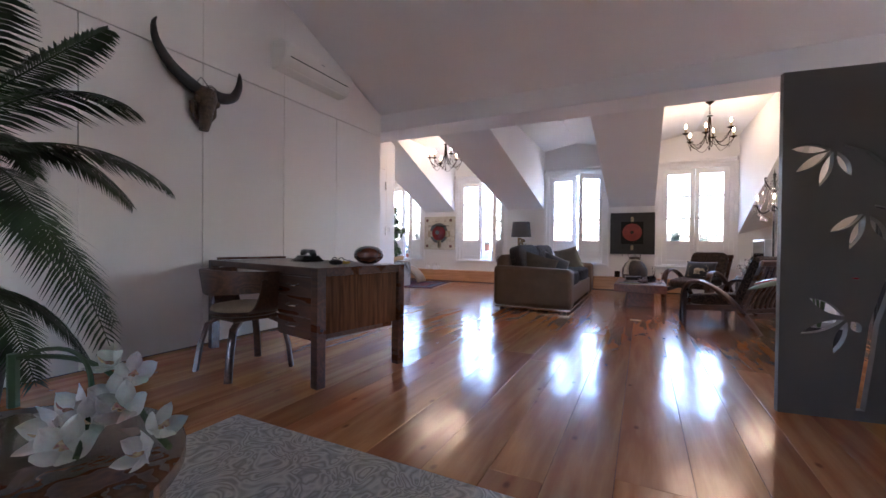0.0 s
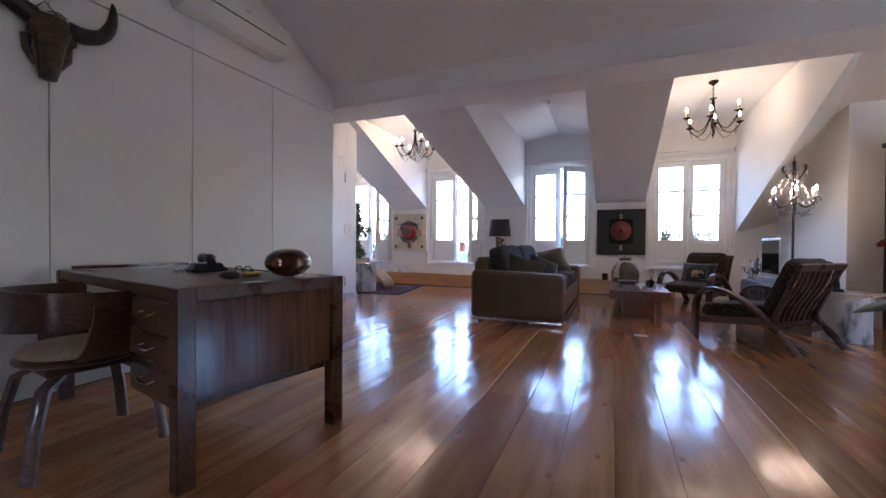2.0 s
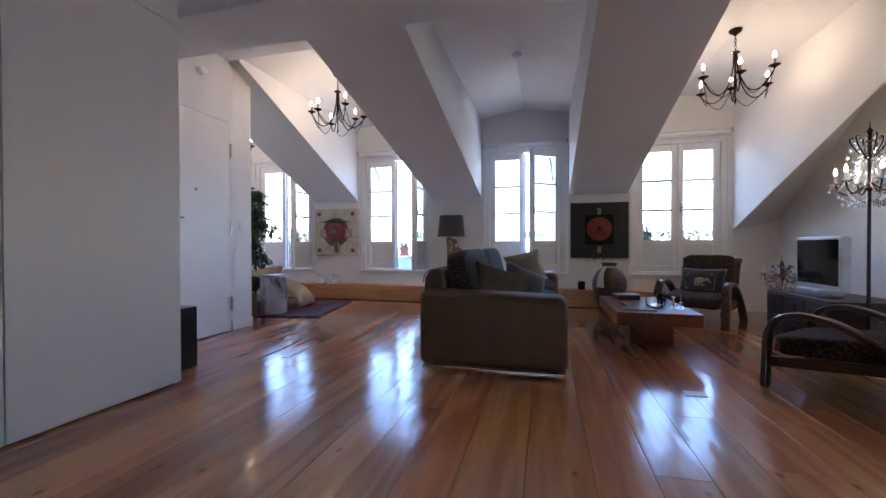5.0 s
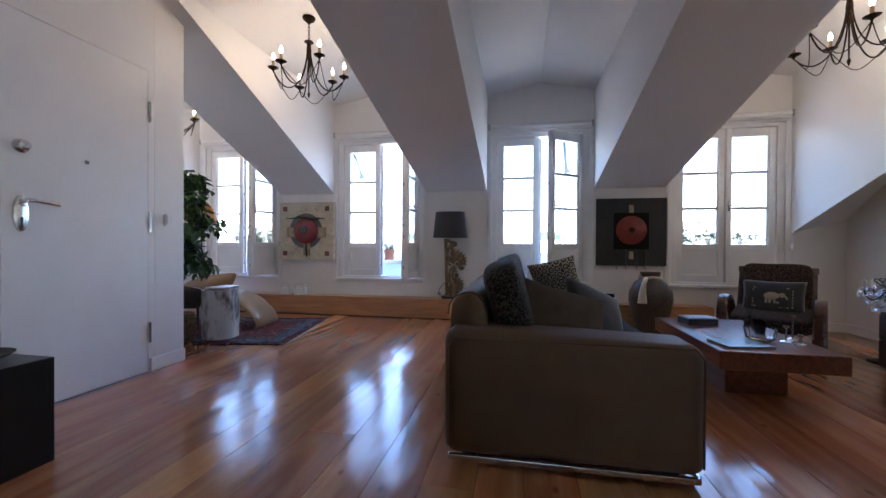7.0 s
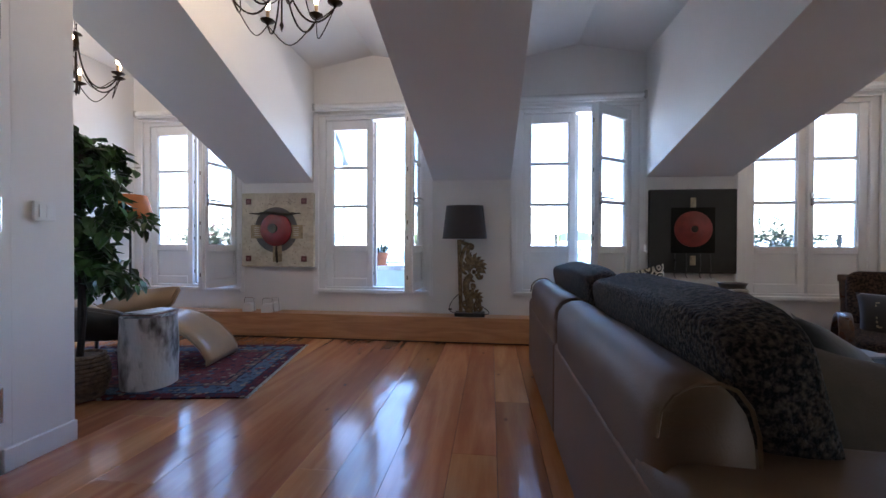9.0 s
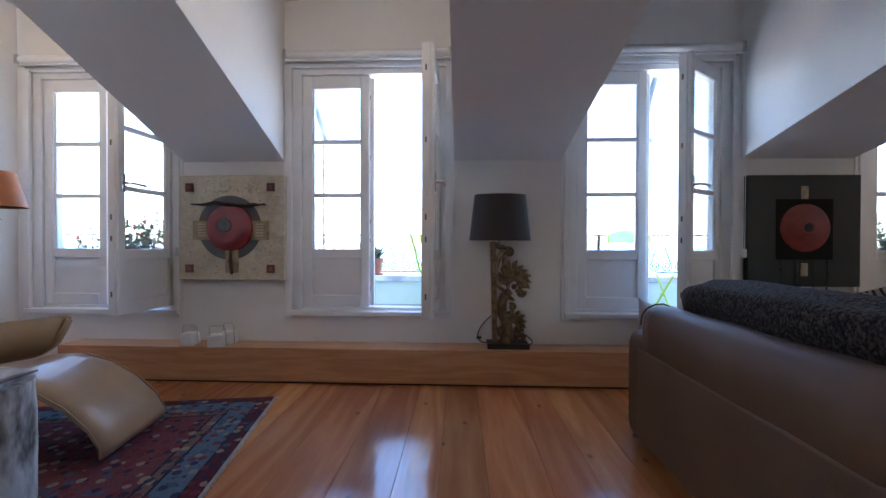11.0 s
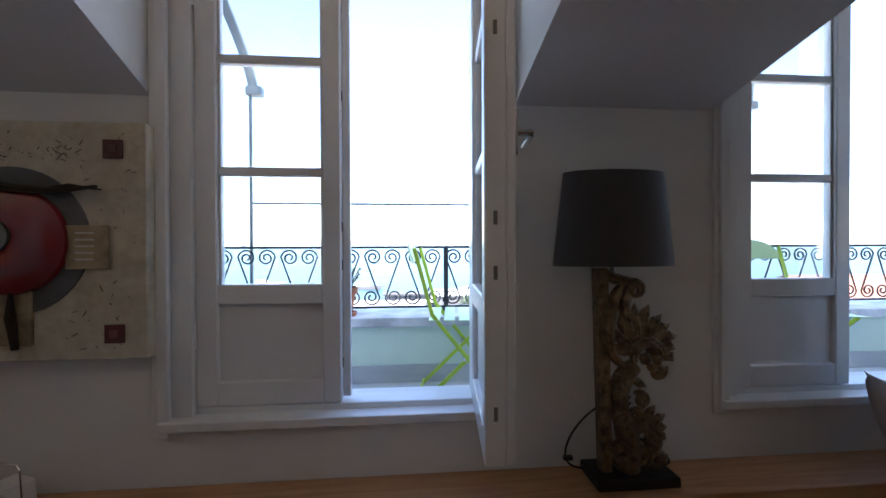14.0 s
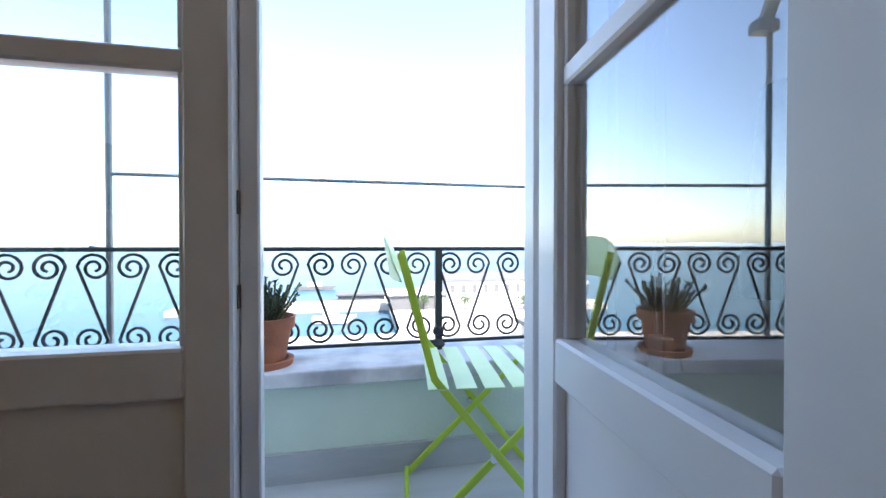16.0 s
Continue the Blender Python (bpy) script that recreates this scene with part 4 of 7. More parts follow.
def circles_fabric():
    """Black and cream cloth printed with rings."""
    m = mat("ring_print_cotton", (0.5, 0.45, 0.36), 0.85, bump=0.2, bump_scale=200)
    n, l = m.node_tree.nodes, m.node_tree.links
    tc, vo, w = n.new("ShaderNodeTexCoord"), n.new("ShaderNodeTexVoronoi"), n.new("ShaderNodeMath")
    vo.inputs["Scale"].default_value, vo.inputs["Randomness"].default_value = 17, 0.25
    vo.voronoi_dimensions = "2D"
    w.operation = "PINGPONG"
    w.inputs[1].default_value = 0.16
    rp = n.new("ShaderNodeValToRGB")
    rp.color_ramp.interpolation = "CONSTANT"
    rp.color_ramp.elements[0].color, rp.color_ramp.elements[1].color = (0.02, 0.018, 0.016, 1), (0.5, 0.44, 0.34, 1)
    rp.color_ramp.elements[1].position = 0.085
    l.new(tc.outputs["Object"], vo.inputs["Vector"])
    l.new(vo.outputs["Distance"], w.inputs[0])
    l.new(w.outputs[0], rp.inputs["Fac"])
    l.new(rp.outputs["Color"], n["Principled BSDF"].inputs["Base Color"])
    return m


RINGS = circles_fabric()
scatter_pillow("taupe linen scatter pillow on the sofa", TAUPEF, pose(SX + 0.50, SY + 0.40, 0.52, 60, 16, 14), 0.46, 0.40, 0.15)
scatter_pillow("black velvet scatter pillow on the sofa", BLACKF, pose(SX + 0.69, SY + 0.58, 0.535, 58, 22, 30), 0.38, 0.36, 0.12)
scatter_pillow("black and cream ring-print scatter pillow", RINGS, pose(SX + 0.62, SY + 2.06, 0.60, 68, 14, 170), 0.41, 0.39, 0.13)
scatter_pillow("pale linen scatter pillow at the window", mat("pale_linen", (0.48, 0.43, 0.40), 0.9, bump=0.3, bump_scale=200), pose(-1.22, 8.40, 0.385, 56, 26, 10), 0.37, 0.37, 0.13)

# ---- coffee table and what lies on it ----
TABLEW = wood("red_brown_table_wood", (0.24, 0.075, 0.028), (0.12, 0.036, 0.015), 1, 0.3, 0.2, 6)
table = thing("coffee_table", pose(-0.02, 6.65, 0), "low solid red-brown wooden coffee table on a block", "coffee table")
part("tabletop", boxed(-0.32, 0.31, -0.54, 0.55, 0.215, 0.32, 0.006), TABLEW, table)
part("base_block", boxed(-0.17, 0.17, -0.27, 0.3, 0.0, 0.215, 0.004), TABLEW, table)
TZ = 0.32
CRYST = glass("cut_glass")
DARKG = glass("smoked_glass", 0.0, (0.25, 0.27, 0.3))
tray = thing("lacquer_box", pose(-0.12, 6.95, TZ, 0, 0, 10), "flat dark lacquer box with a bright lid", "box")
part("body", boxed(-0.11, 0.11, -0.07, 0.07, 0, 0.045, 0.004), BLACK, tray)
part("lid", boxed(-0.112, 0.112, -0.072, 0.072, 0.045, 0.055, 0.003), mat("pale_lid", (0.3, 0.33, 0.35), 0.3), tray)
mag = thing("magazine", pose(-0.16, 6.28, TZ, 0, 0, 8), "dark magazine lying on the coffee table", "magazine")
part("page_block", boxed(-0.13, 0.13, -0.1, 0.1, 0, 0.012, 0.002), PARCH, mag)
part("cover", boxed(-0.131, 0.131, -0.101, 0.101, 0.012, 0.015), BLACK, mag)
bowl = thing("glass_bowl", pose(0.02, 6.42, TZ), "cut crystal bowl on the coffee table", "bowl")
bm = bm_new()
lathe(bm, [(0.05, 0), (0.075, 0.02), (0.085, 0.085), (0.078, 0.085), (0.066, 0.025), (0, 0.018)], 18)
part("bowl", bm, CRYST, bowl)
for i, (x, y) in enumerate(((0.10, 6.58), (0.13, 6.66))):
    g = thing("tumbler", pose(x, y, TZ), "dark glass tumbler on the coffee table", "glass", "tumblers")
    bm = bm_new()
    lathe(bm, [(0.03, 0), (0.036, 0.09), (0.032, 0.09), (0.027, 0.01), (0, 0.01)], 16)
    part("glass", bm, DARKG, g, smooth=True)
for x, y, h in ((0.16, 6.42, 0.10), (0.20, 6.36, 0.06), (0.24, 6.50, 0.15)):
    c = thing("candlestick", pose(x, y, TZ), "slim silver candlestick on the coffee table", "candlestick", "candlesticks")
    bm = bm_new()
    lathe(bm, [(0.032, 0), (0.03, 0.006), (0.006, 0.012), (0.005, h - 0.02), (0.016, h - 0.008), (0.018, h), (0, h)], 18)
    part("stick", bm, CHROME, c, smooth=True)
dif = thing("reed_diffuser", pose(0.15, 6.80, TZ), "small dark reed diffuser bottle with sticks", "diffuser")
bm = bm_new()
lathe(bm, [(0.03, 0), (0.032, 0.06), (0.012, 0.08), (0.012, 0.1), (0, 0.1)], 14)
part("bottle", bm, DARKG, dif, smooth=True)
for i in range(6):
    bm = bm_new()
    a = i * 1.05
    tube(bm, [(0, 0, 0.02), (0.03 * math.cos(a), 0.03 * math.sin(a), 0.22)], 0.0016, 5)
    part("reed", bm, TWIG, dif)

# large urn behind the coffee table
URN = mat("mottled_bronze_glaze", (0.12, 0.09, 0.065), 0.35, 0.1, 9, 0.3, 0.4, 40, col2=(0.05, 0.045, 0.045), fine=0.3)
urn = thing("urn", pose(-0.12, 8.05, 0), "large mottled brown stoneware urn with a cloth tassel", "urn")
bm = bm_new()
lathe(bm, [(0.115, 0), (0.125, 0.02), (0.185, 0.22), (0.208, 0.36), (0.20, 0.44), (0.15, 0.53), (0.095, 0.575), (0.085, 0.60), (0.098, 0.635), (0.105, 0.64), (0.095, 0.64), (0.075, 0.60), (0.0, 0.5)], 36)
part("body", bm, URN, urn, smooth="all")
bm = bm_new()
tube(bm, [(0.098 * math.cos(a), 0.098 * math.sin(a), 0.585 + 0.006 * math.sin(3 * a)) for a in [q * math.pi / 8 for q in range(16)]], 0.012, 7, closed=True)
tube(bm, [(-0.06, -0.08, 0.585), (-0.10, -0.13, 0.53), (-0.125, -0.18, 0.45), (-0.13, -0.19, 0.34)], [0.016, 0.024, 0.034, 0.046], 10)
part("tassel", bm, mat("cream_cloth", (0.62, 0.57, 0.48), 0.9, bump=0.5, bump_scale=60), urn, "pale cloth tied round the neck", smooth=True)

# ---- bentwood lounge chairs ----
def floral():
    m = mat("dark_floral_tapestry", (0.10, 0.062, 0.042), 0.95, noise_scale=60, vary=0.3, bump=0.5, bump_scale=110, col2=(0.012, 0.008, 0.007), sheen=0.05, fine=0.2, lo=0.43, hi=0.64, spec=0.2)
    return m


TAPES = floral()
CHAIRW = wood("mahogany_bentwood", (0.085, 0.033, 0.017), (0.035, 0.014, 0.009), 0, 0.28, 0.3, 8)


def strip(bm, pts, width_dir, w, t):
    """A bent flat bar along points, w wide across and t thick."""
    pts = [Vector(p) for p in pts]
    wd = Vector(width_dir).normalized()
    rings = []
    for i, p in enumerate(pts):
        d = (pts[min(i + 1, len(pts) - 1)] - pts[max(i - 1, 0)]).normalized()
        nrm = d.cross(wd).normalized()
        a, b = wd * w / 2, nrm * t / 2
        c = 0.25
        rings.append([bm.verts.new(p + q) for q in (a * (1 - c) + b, a + b * (1 - c), a - b * (1 - c), a * (1 - c) - b, -a * (1 - c) - b, -a - b * (1 - c), -a + b * (1 - c), -a * (1 - c) + b)])
    for p, q in zip(rings, rings[1:]):
        for j in range(8):
            bm.faces.new((p[j], p[(j + 1) % 8], q[(j + 1) % 8], q[j]))
    bm.faces.new(rings[0][::-1])
    bm.faces.new(rings[-1])


def lounge_chair(m, label):
    """Front along +x, width along y, middle of the floor plan at the origin."""
    ch = thing("lounge_chair", m, label, "armchair", "bentwood lounge chairs")
    W = 0.32
    for s in (-1, 1):
        y = s * W
        bm = bm_new()
        pts = [(0.40, y, 0.0), (0.395, y, 0.15)] + bez((0.39, y, 0.28), (0.38, y, 0.47), (0.22, y, 0.485), (0.06, y, 0.42), 12) + bez((0.06, y, 0.42), (-0.12, y, 0.34), (-0.26, y, 0.2), (-0.42, y, 0.0), 12)[1:]
        strip(bm, pts, (0, 1, 0), 0.075, 0.034)
        part("arm", bm, CHAIRW, ch, "bent wooden hoop arm that forms both legs", smooth=True)
        part("side_rail", boxed(-0.26, 0.385, y - 0.016 - s * 0.035, y + 0.016 - s * 0.035, -0.03, 0.03, 0.004, m=pose(0, 0, 0.2, 0, 7.5)), CHAIRW, ch)
    for x, z in ((0.36, 0.235), (-0.27, 0.155)):
        part("cross_rail", boxed(x - 0.014, x + 0.014, -W + 0.05, W - 0.05, z - 0.025, z + 0.025, 0.003), CHAIRW, ch)
    # leaning back of slats between two stiles
    B = pose(-0.19, 0, 0.16, 0, -23)
    for s in (-1, 1):
        part("back_stile", boxed(-0.016, 0.016, s * 0.27 - 0.022, s * 0.27 + 0.022, 0, 0.55, 0.005, m=B), CHAIRW, ch)
    part("back_rail", boxed(-0.018, 0.018, -0.30, 0.30, 0.535, 0.59, 0.008, m=B), CHAIRW, ch)
    part("back_rail", boxed(-0.014, 0.014, -0.25, 0.25, 0.02, 0.06, 0.004, m=B), CHAIRW, ch)
    for i in range(7):
        y = -0.21 + 0.07 * i
        bm = bm_new()
        pts = [B @ Vector((0.0 + 0.012 * math.sin(q / 8 * math.pi * 2), y, 0.05 + 0.49 * q / 8)) for q in range(9)]
        strip(bm, pts, (0, 1, 0), 0.036, 0.012)
        part("slat", bm, CHAIRW, ch, smooth=True)
    bm = bm_new()
    superbox(bm, 0.60, 0.55, 0.13, 0.3, 36, 12, pose(0.10, 0, 0.275, 0, 6), 0.01)
    part("seat_cushion", bm, TAPES, ch, "dark floral tapestry seat cushion", smooth="all")
    bm = bm_new()
    superbox(bm, 0.11, 0.53, 0.50, 0.3, 36, 14, B @ pose(0.078, 0, 0.335))
    part("back_cushion", bm, TAPES, ch, "dark floral tapestry back cushion", smooth="all")
    return ch


chair_far = lounge_chair(pose(0.80, 7.72, 0, 0, 0, -123), "dark bentwood lounge chair with tapestry cushions near the window")
chair_near = copy_thing(chair_far, pose(0.92, 5.43, 0, 0, 0, 134))
chair_near["label"] = "dark bentwood lounge chair with slatted back beside the hall"
# pillow with an embroidered elephant
ele = thing("pillow", chair_far.matrix_world @ pose(-0.02, 0, 0.43, 0, -24) @ pose(0, 0, 0, 90, 0, 90) @ Matrix.Diagonal((0.86, 0.88, 0.95, 1)), "black pillow with a bordered beige elephant motif", "pillow")
bm = bm_new()
pillow(bm, 0.50, 0.34, 0.13)
part("cover", bm, BLACKF, ele, smooth="all")
BEIGE = mat("beige_embroidery", (0.42, 0.33, 0.22), 0.9, vary=0.15, bump=0.5, bump_scale=120)
bm = bm_new()
lathe(bm, [(0.0, -0.012), (0.8, -0.008), (1.0, 0), (0.8, 0.008), (0, 0.012)], 24, pose(-0.005, 0.012, 0.066) @ Matrix.Diagonal((0.068, 0.042, 1, 1)))
lathe(bm, [(0.0, -0.012), (0.8, -0.008), (1.0, 0), (0.8, 0.008), (0, 0.012)], 20, pose(0.075, 0.022, 0.062) @ Matrix.Diagonal((0.032, 0.03, 1, 1)))
for x in (-0.05, -0.02, 0.02, 0.045):
    box(bm, x - 0.011, x + 0.011, -0.065, 0.0, 0.056, 0.068, 0.003, 1)
tube(bm, [(0.1, 0.015, 0.064), (0.118, -0.015, 0.06), (0.125, 0.01, 0.056), (0.14, 0.035, 0.05)], [0.012, 0.009, 0.007, 0.004], 7)
part("elephant_motif", bm, BEIGE, ele, smooth=True)
bm = bm_new()
for a, b in (((-0.16, -0.10), (0.16, -0.10)), ((-0.16, 0.10), (0.16, 0.10)), ((-0.16, -0.10), (-0.16, 0.10)), ((0.16, -0.10), (0.16, 0.10))):
    k = 12
    for i in range(k):
        if i % 2:
            continue
        p, q = Vector((*a, 0.052)), Vector((*b, 0.052))
        u, v = p.lerp(q, i / k), p.lerp(q, (i + 1) / k)
        tube(bm, [u, v], 0.007, 5)
part("border", bm, BEIGE, ele)
dk = thing("pillow", chair_near.matrix_world @ pose(-0.02, 0, 0.43, 0, -24) @ pose(0, 0, 0, 90, 0, 90), "black velvet pillow on the lounge chair", "pillow")
bm = bm_new()
pillow(bm, 0.46, 0.36, 0.13)
part("cover", bm, BLACKF, dk, smooth="all")

# ---- desk and what stands on it ----
ROSE = wood("figured_rosewood", (0.17, 0.068, 0.030), (0.075, 0.030, 0.015), 2, 0.2, 0.5, 5, waves=14.0, pore=0.5)
DESKW = wood("brown_desk_wood", (0.13, 0.050, 0.022), (0.06, 0.024, 0.012), 0, 0.28, 0.35, 8)
DESK = Matrix.LocRotScale((-1.62, 1.955, 0), Euler((0, 0, radians(-11.6))), None)   # corner; x runs back towards the wall as -x
desk = thing("desk", DESK, "brown rosewood writing desk with drawers", "desk")
DL, DD, DZ = 1.44, 0.70, 0.685
for x, y in ((-0.062, 0.0), (-0.062, DD - 0.06), (-DL, 0.0), (-DL, DD - 0.06)):
    part("leg", boxed(x, x + 0.06, y, y + 0.06, 0, DZ, 0.004), DESKW, desk)
part("tabletop", boxed(-DL + 0.06, -0.062, 0.002, DD - 0.002, DZ - 0.045, DZ, 0.003), DESKW, desk)
part("end_rail", boxed(-0.058, -0.004, 0.06, DD - 0.06, DZ - 0.05, DZ, 0.003), DESKW, desk)
part("end_panel", boxed(-0.045, -0.02, 0.06, DD - 0.06, 0.30, DZ - 0.05), ROSE, desk, "figured rosewood end panel")
part("modesty_panel", boxed(-DL + 0.06, -0.06, DD - 0.05, DD - 0.03, 0.32, DZ - 0.045), ROSE, desk)
part("back_rim", boxed(-DL + 0.002, -DL + 0.02, 0.06, DD - 0.06, DZ, DZ + 0.02, 0.003), DESKW, desk)
part("drawer_case", boxed(-0.44, -0.062, 0.02, DD - 0.06, 0.26, DZ - 0.045, 0.003), DESKW, desk)
for k in range(3):
    z = 0.275 + k * 0.12
    d = part("drawer", boxed(-0.43, -0.072, 0.008, 0.02, z, z + 0.112, 0.003), DESKW, desk)
    bm = bm_new()
    tube(bm, [(-0.30, 0.008, z + 0.066), (-0.30, -0.012, z + 0.06), (-0.25, -0.018, z + 0.058), (-0.20, -0.012, z + 0.06), (-0.20, 0.008, z + 0.066)], 0.006, 6)
    part("handle", bm, CHROME, d, "small steel bow handle", smooth=True)
bm = bm_new()
for x, y in ((0.001, 0.03), (0.001, DD - 0.03)):
    lathe(bm, [(0.009, 0), (0.009, 0.003), (0, 0.003)], 12, pose(x - 0.004, y, 0.33, 0, 90))
part("bolt", bm, BLACK, desk)


def on_desk(x, y, rz=0, z=DZ):
    return DESK @ pose(x, y, z, 0, 0, rz)


EGGW = wood("polished_burl", (0.11, 0.032, 0.015), (0.05, 0.015, 0.009), 0, 0.14, 0.6, 5)
egg = thing("wooden_egg", on_desk(-0.18, 0.53, 20), "large polished reddish wooden egg with a lid line", "ornament")
bm = bm_new()
lathe(bm, [(0.03, 0.0), (0.065, 0.012), (0.096, 0.04), (0.102, 0.06), (0.1005, 0.062), (0.102, 0.064), (0.093, 0.092), (0.065, 0.115), (0.03, 0.124), (0, 0.126)], 40)
part("body", bm, EGGW, egg, smooth="all")
phone = thing("telephone", on_desk(-0.78, 0.45, -15), "black rotary-style desk telephone", "telephone")
bm = bm_new()
box(bm, -0.11, 0.11, -0.085, 0.085, 0, 0.045, 0.012, 3)
for v in bm.verts:
    if v.co.z > 0.03:
        v.co.x *= 0.8
        v.co.y *= 0.75
part("base", bm, BLACK, phone, smooth=True)
bm = bm_new()
tube(bm, [(-0.13, 0, 0.05), (-0.105, 0, 0.068), (-0.05, 0, 0.078), (0.05, 0, 0.078), (0.105, 0, 0.068), (0.13, 0, 0.05)], [0.02, 0.026, 0.015, 0.015, 0.026, 0.02], 10)
part("receiver", bm, BLACK, phone, smooth=True)
bm = bm_new()
tube(bm, [(0.12 + 0.008 * math.cos(i * 1.3), -0.03 - 0.004 * i, 0.012 + 0.008 * math.sin(i * 1.3)) for i in range(34)], 0.002, 4)
part("cord", bm, BLACK, phone)
spec = thing("spectacles", on_desk(-0.40, 0.44, 10), "folded dark spectacles on a yellow cloth", "spectacles")
bm = bm_new()
for x in (-0.03, 0.03):
    tube(bm, [(x + 0.025 * math.cos(a), 0.0, 0.022 + 0.018 * math.sin(a)) for a in [q * math.pi / 6 for q in range(12)]], 0.003, 5, closed=True)
    tube(bm, [(x + math.copysign(0.026, x), 0, 0.028), (x + math.copysign(0.02, x), 0.1, 0.01)], 0.003, 5)
part("frame", bm, BLACK, spec)
cloth = thing("duster", on_desk(-0.31, 0.42, 30), "small crumpled yellow cloth", "cloth")
bm = bm_new()
superbox(bm, 0.09, 0.06, 0.018, 0.6, 20, 8, pose(0, 0, 0.009))
part("cloth", bm, mat("yellow_cloth", (0.5, 0.33, 0.05), 0.9, bump=0.6), cloth, smooth="all")
peb = thing("stone", on_desk(-0.21, 0.28, 0), "smooth black stone paperweight", "paperweight")
bm = bm_new()
superbox(bm, 0.10, 0.07, 0.036, 0.8, 24, 10, pose(0, 0, 0.018))
part("pebble", bm, BLACK, peb, smooth="all")
card = thing("notepad", on_desk(-0.07, 0.55, 12), "small white paper notepad", "notepad")
part("pad", boxed(-0.03, 0.03, -0.045, 0.045, 0, 0.008), mat("paper", (0.7, 0.69, 0.66), 0.8), card)

# desk chair: bent plywood back, round pad
PLYW = wood("dark_walnut_ply", (0.115, 0.052, 0.028), (0.05, 0.021, 0.012), 0, 0.3, 0.3, 7)
PAD = mat("beige_wool_pad", (0.48, 0.37, 0.25), 0.9, noise_scale=30, vary=0.08, bump=0.35, bump_scale=160)
dc = thing("desk_chair", pose(-2.32, 2.03, 0, 0, 0, -8), "curved walnut desk chair with beige seat pad", "chair")
for x, y, tx, ty in ((-0.2, -0.21, -0.1, -0.08), (0.2, -0.21, 0.1, -0.08), (-0.2, 0.21, -0.11, 0.1), (0.2, 0.21, 0.11, 0.1)):
    bm = bm_new()
    strip(bm, [(x, y, 0.0), (x * 0.85 + tx * 0.15, y * 0.85 + ty * 0.15, 0.16), (x * 0.6 + tx * 0.4, y * 0.6 + ty * 0.4, 0.30), (tx * 0.9, ty * 0.9, 0.352)], (x, -y, 0) if x * y > 0 else (x, -y, 0), 0.042, 0.026)
    part("leg", bm, PLYW, dc, smooth=True)
part("seat_frame", boxed(-0.15, 0.15, -0.15, 0.15, 0.335, 0.365, 0.012), PLYW, dc)
bm = bm_new()
lathe(bm, [(0.19, 0.365), (0.205, 0.375), (0.207, 0.385), (0.19, 0.395), (0, 0.395)], 32)
part("seat", bm, PLYW, dc, smooth=True)
bm = bm_new()
lathe(bm, [(0.18, 0.392), (0.198, 0.402), (0.19, 0.425), (0.12, 0.438), (0, 0.44)], 32)
part("seat_pad", bm, PAD, dc, "round beige wool seat pad", smooth="all")
bm = bm_new()
lo, hi, R1 = [], [], 0.27
rows = []
for i in range(25):
    a = math.radians(-195 + 210 * i / 24)
    h0, h1 = 0.50 + 0.02 * abs(math.cos(a)), 0.662 - 0.012 * abs(math.cos(a))
    ring = []
    for r, z in ((R1, h0), (R1 + 0.022, h1), (R1 + 0.036, h1), (R1 + 0.014, h0)):
        ring.append(bm.verts.new((r * math.cos(a), 0.03 + r * math.sin(a) * 0.92, z)))
    rows.append(ring)
for p, q in zip(rows, rows[1:]):
    for j in range(4):
        bm.faces.new((p[j], p[(j + 1) % 4], q[(j + 1) % 4], q[j]))
bm.faces.new(rows[0])
bm.faces.new(rows[-1][::-1])
part("backrest", bm, PLYW, dc, "wide curved walnut backrest", smooth=True)
for s in (-1, 1):
    bm = bm_new()
    strip(bm, bez((s * 0.288, 0.03, 0.60), (s * 0.282, 0.02, 0.46), (s * 0.25, 0.0, 0.385), (s * 0.12, 0.0, 0.378), 12), (0.0, 1, 0), 0.17, 0.014)
    part("side_shell", bm, PLYW, dc, "bent plywood side that sweeps down to the seat", smooth=True)

# ---- horned skull on the cupboard wall ----
HORN = mat("dark_horn", (0.022, 0.017, 0.014), 0.35, noise_scale=10, vary=0.3, bump=0.5, bump_scale=22)
BONE = mat("bronzed_bone", (0.10, 0.06, 0.03), 0.5, 0.25, 18, 0.3, 0.8, 50, col2=(0.035, 0.022, 0.014), fine=0.4)
sk = thing("horned_skull", pose(-3.128, 2.24, 1.93), "bronzed buffalo skull with long dark horns, hung by a cord", "wall ornament")
bm = bm_new()
rings = []
for z, wy, dx in ((0.10, 0.075, 0.07), (0.06, 0.10, 0.10), (0.0, 0.085, 0.12), (-0.05, 0.062, 0.12), (-0.12, 0.048, 0.11), (-0.18, 0.042, 0.09), (-0.235, 0.034, 0.06)):
    rings.append([bm.verts.new((0.012 + dx / 2 + dx / 2 * math.cos(a), wy * math.sin(a) * (1 + 0.08 * noise.noise((a, z * 9, 0))), z)) for a in [q * math.pi / 8 for q in range(16)]])
for p, q in zip(rings, rings[1:]):
    for j in range(16):
        bm.faces.new((p[j], p[(j + 1) % 16], q[(j + 1) % 16], q[j]))
bm.faces.new(rings[0][::-1])
bm.faces.new(rings[-1])
for s in (-1, 1):
    lathe(bm, [(0.0, 0.02), (0.022, 0.014), (0.03, 0.0), (0.022, -0.014), (0.0, -0.02)], 12, pose(0.085, s * 0.075, -0.015, 0, 90))
    tube(bm, [(0.03, s * 0.085, -0.03), (0.035, s * 0.085, -0.1), (0.03, s * 0.05, -0.17)], [0.024, 0.02, 0.008], 8)
part("skull", bm, BONE, sk, smooth=True)
bm = bm_new()
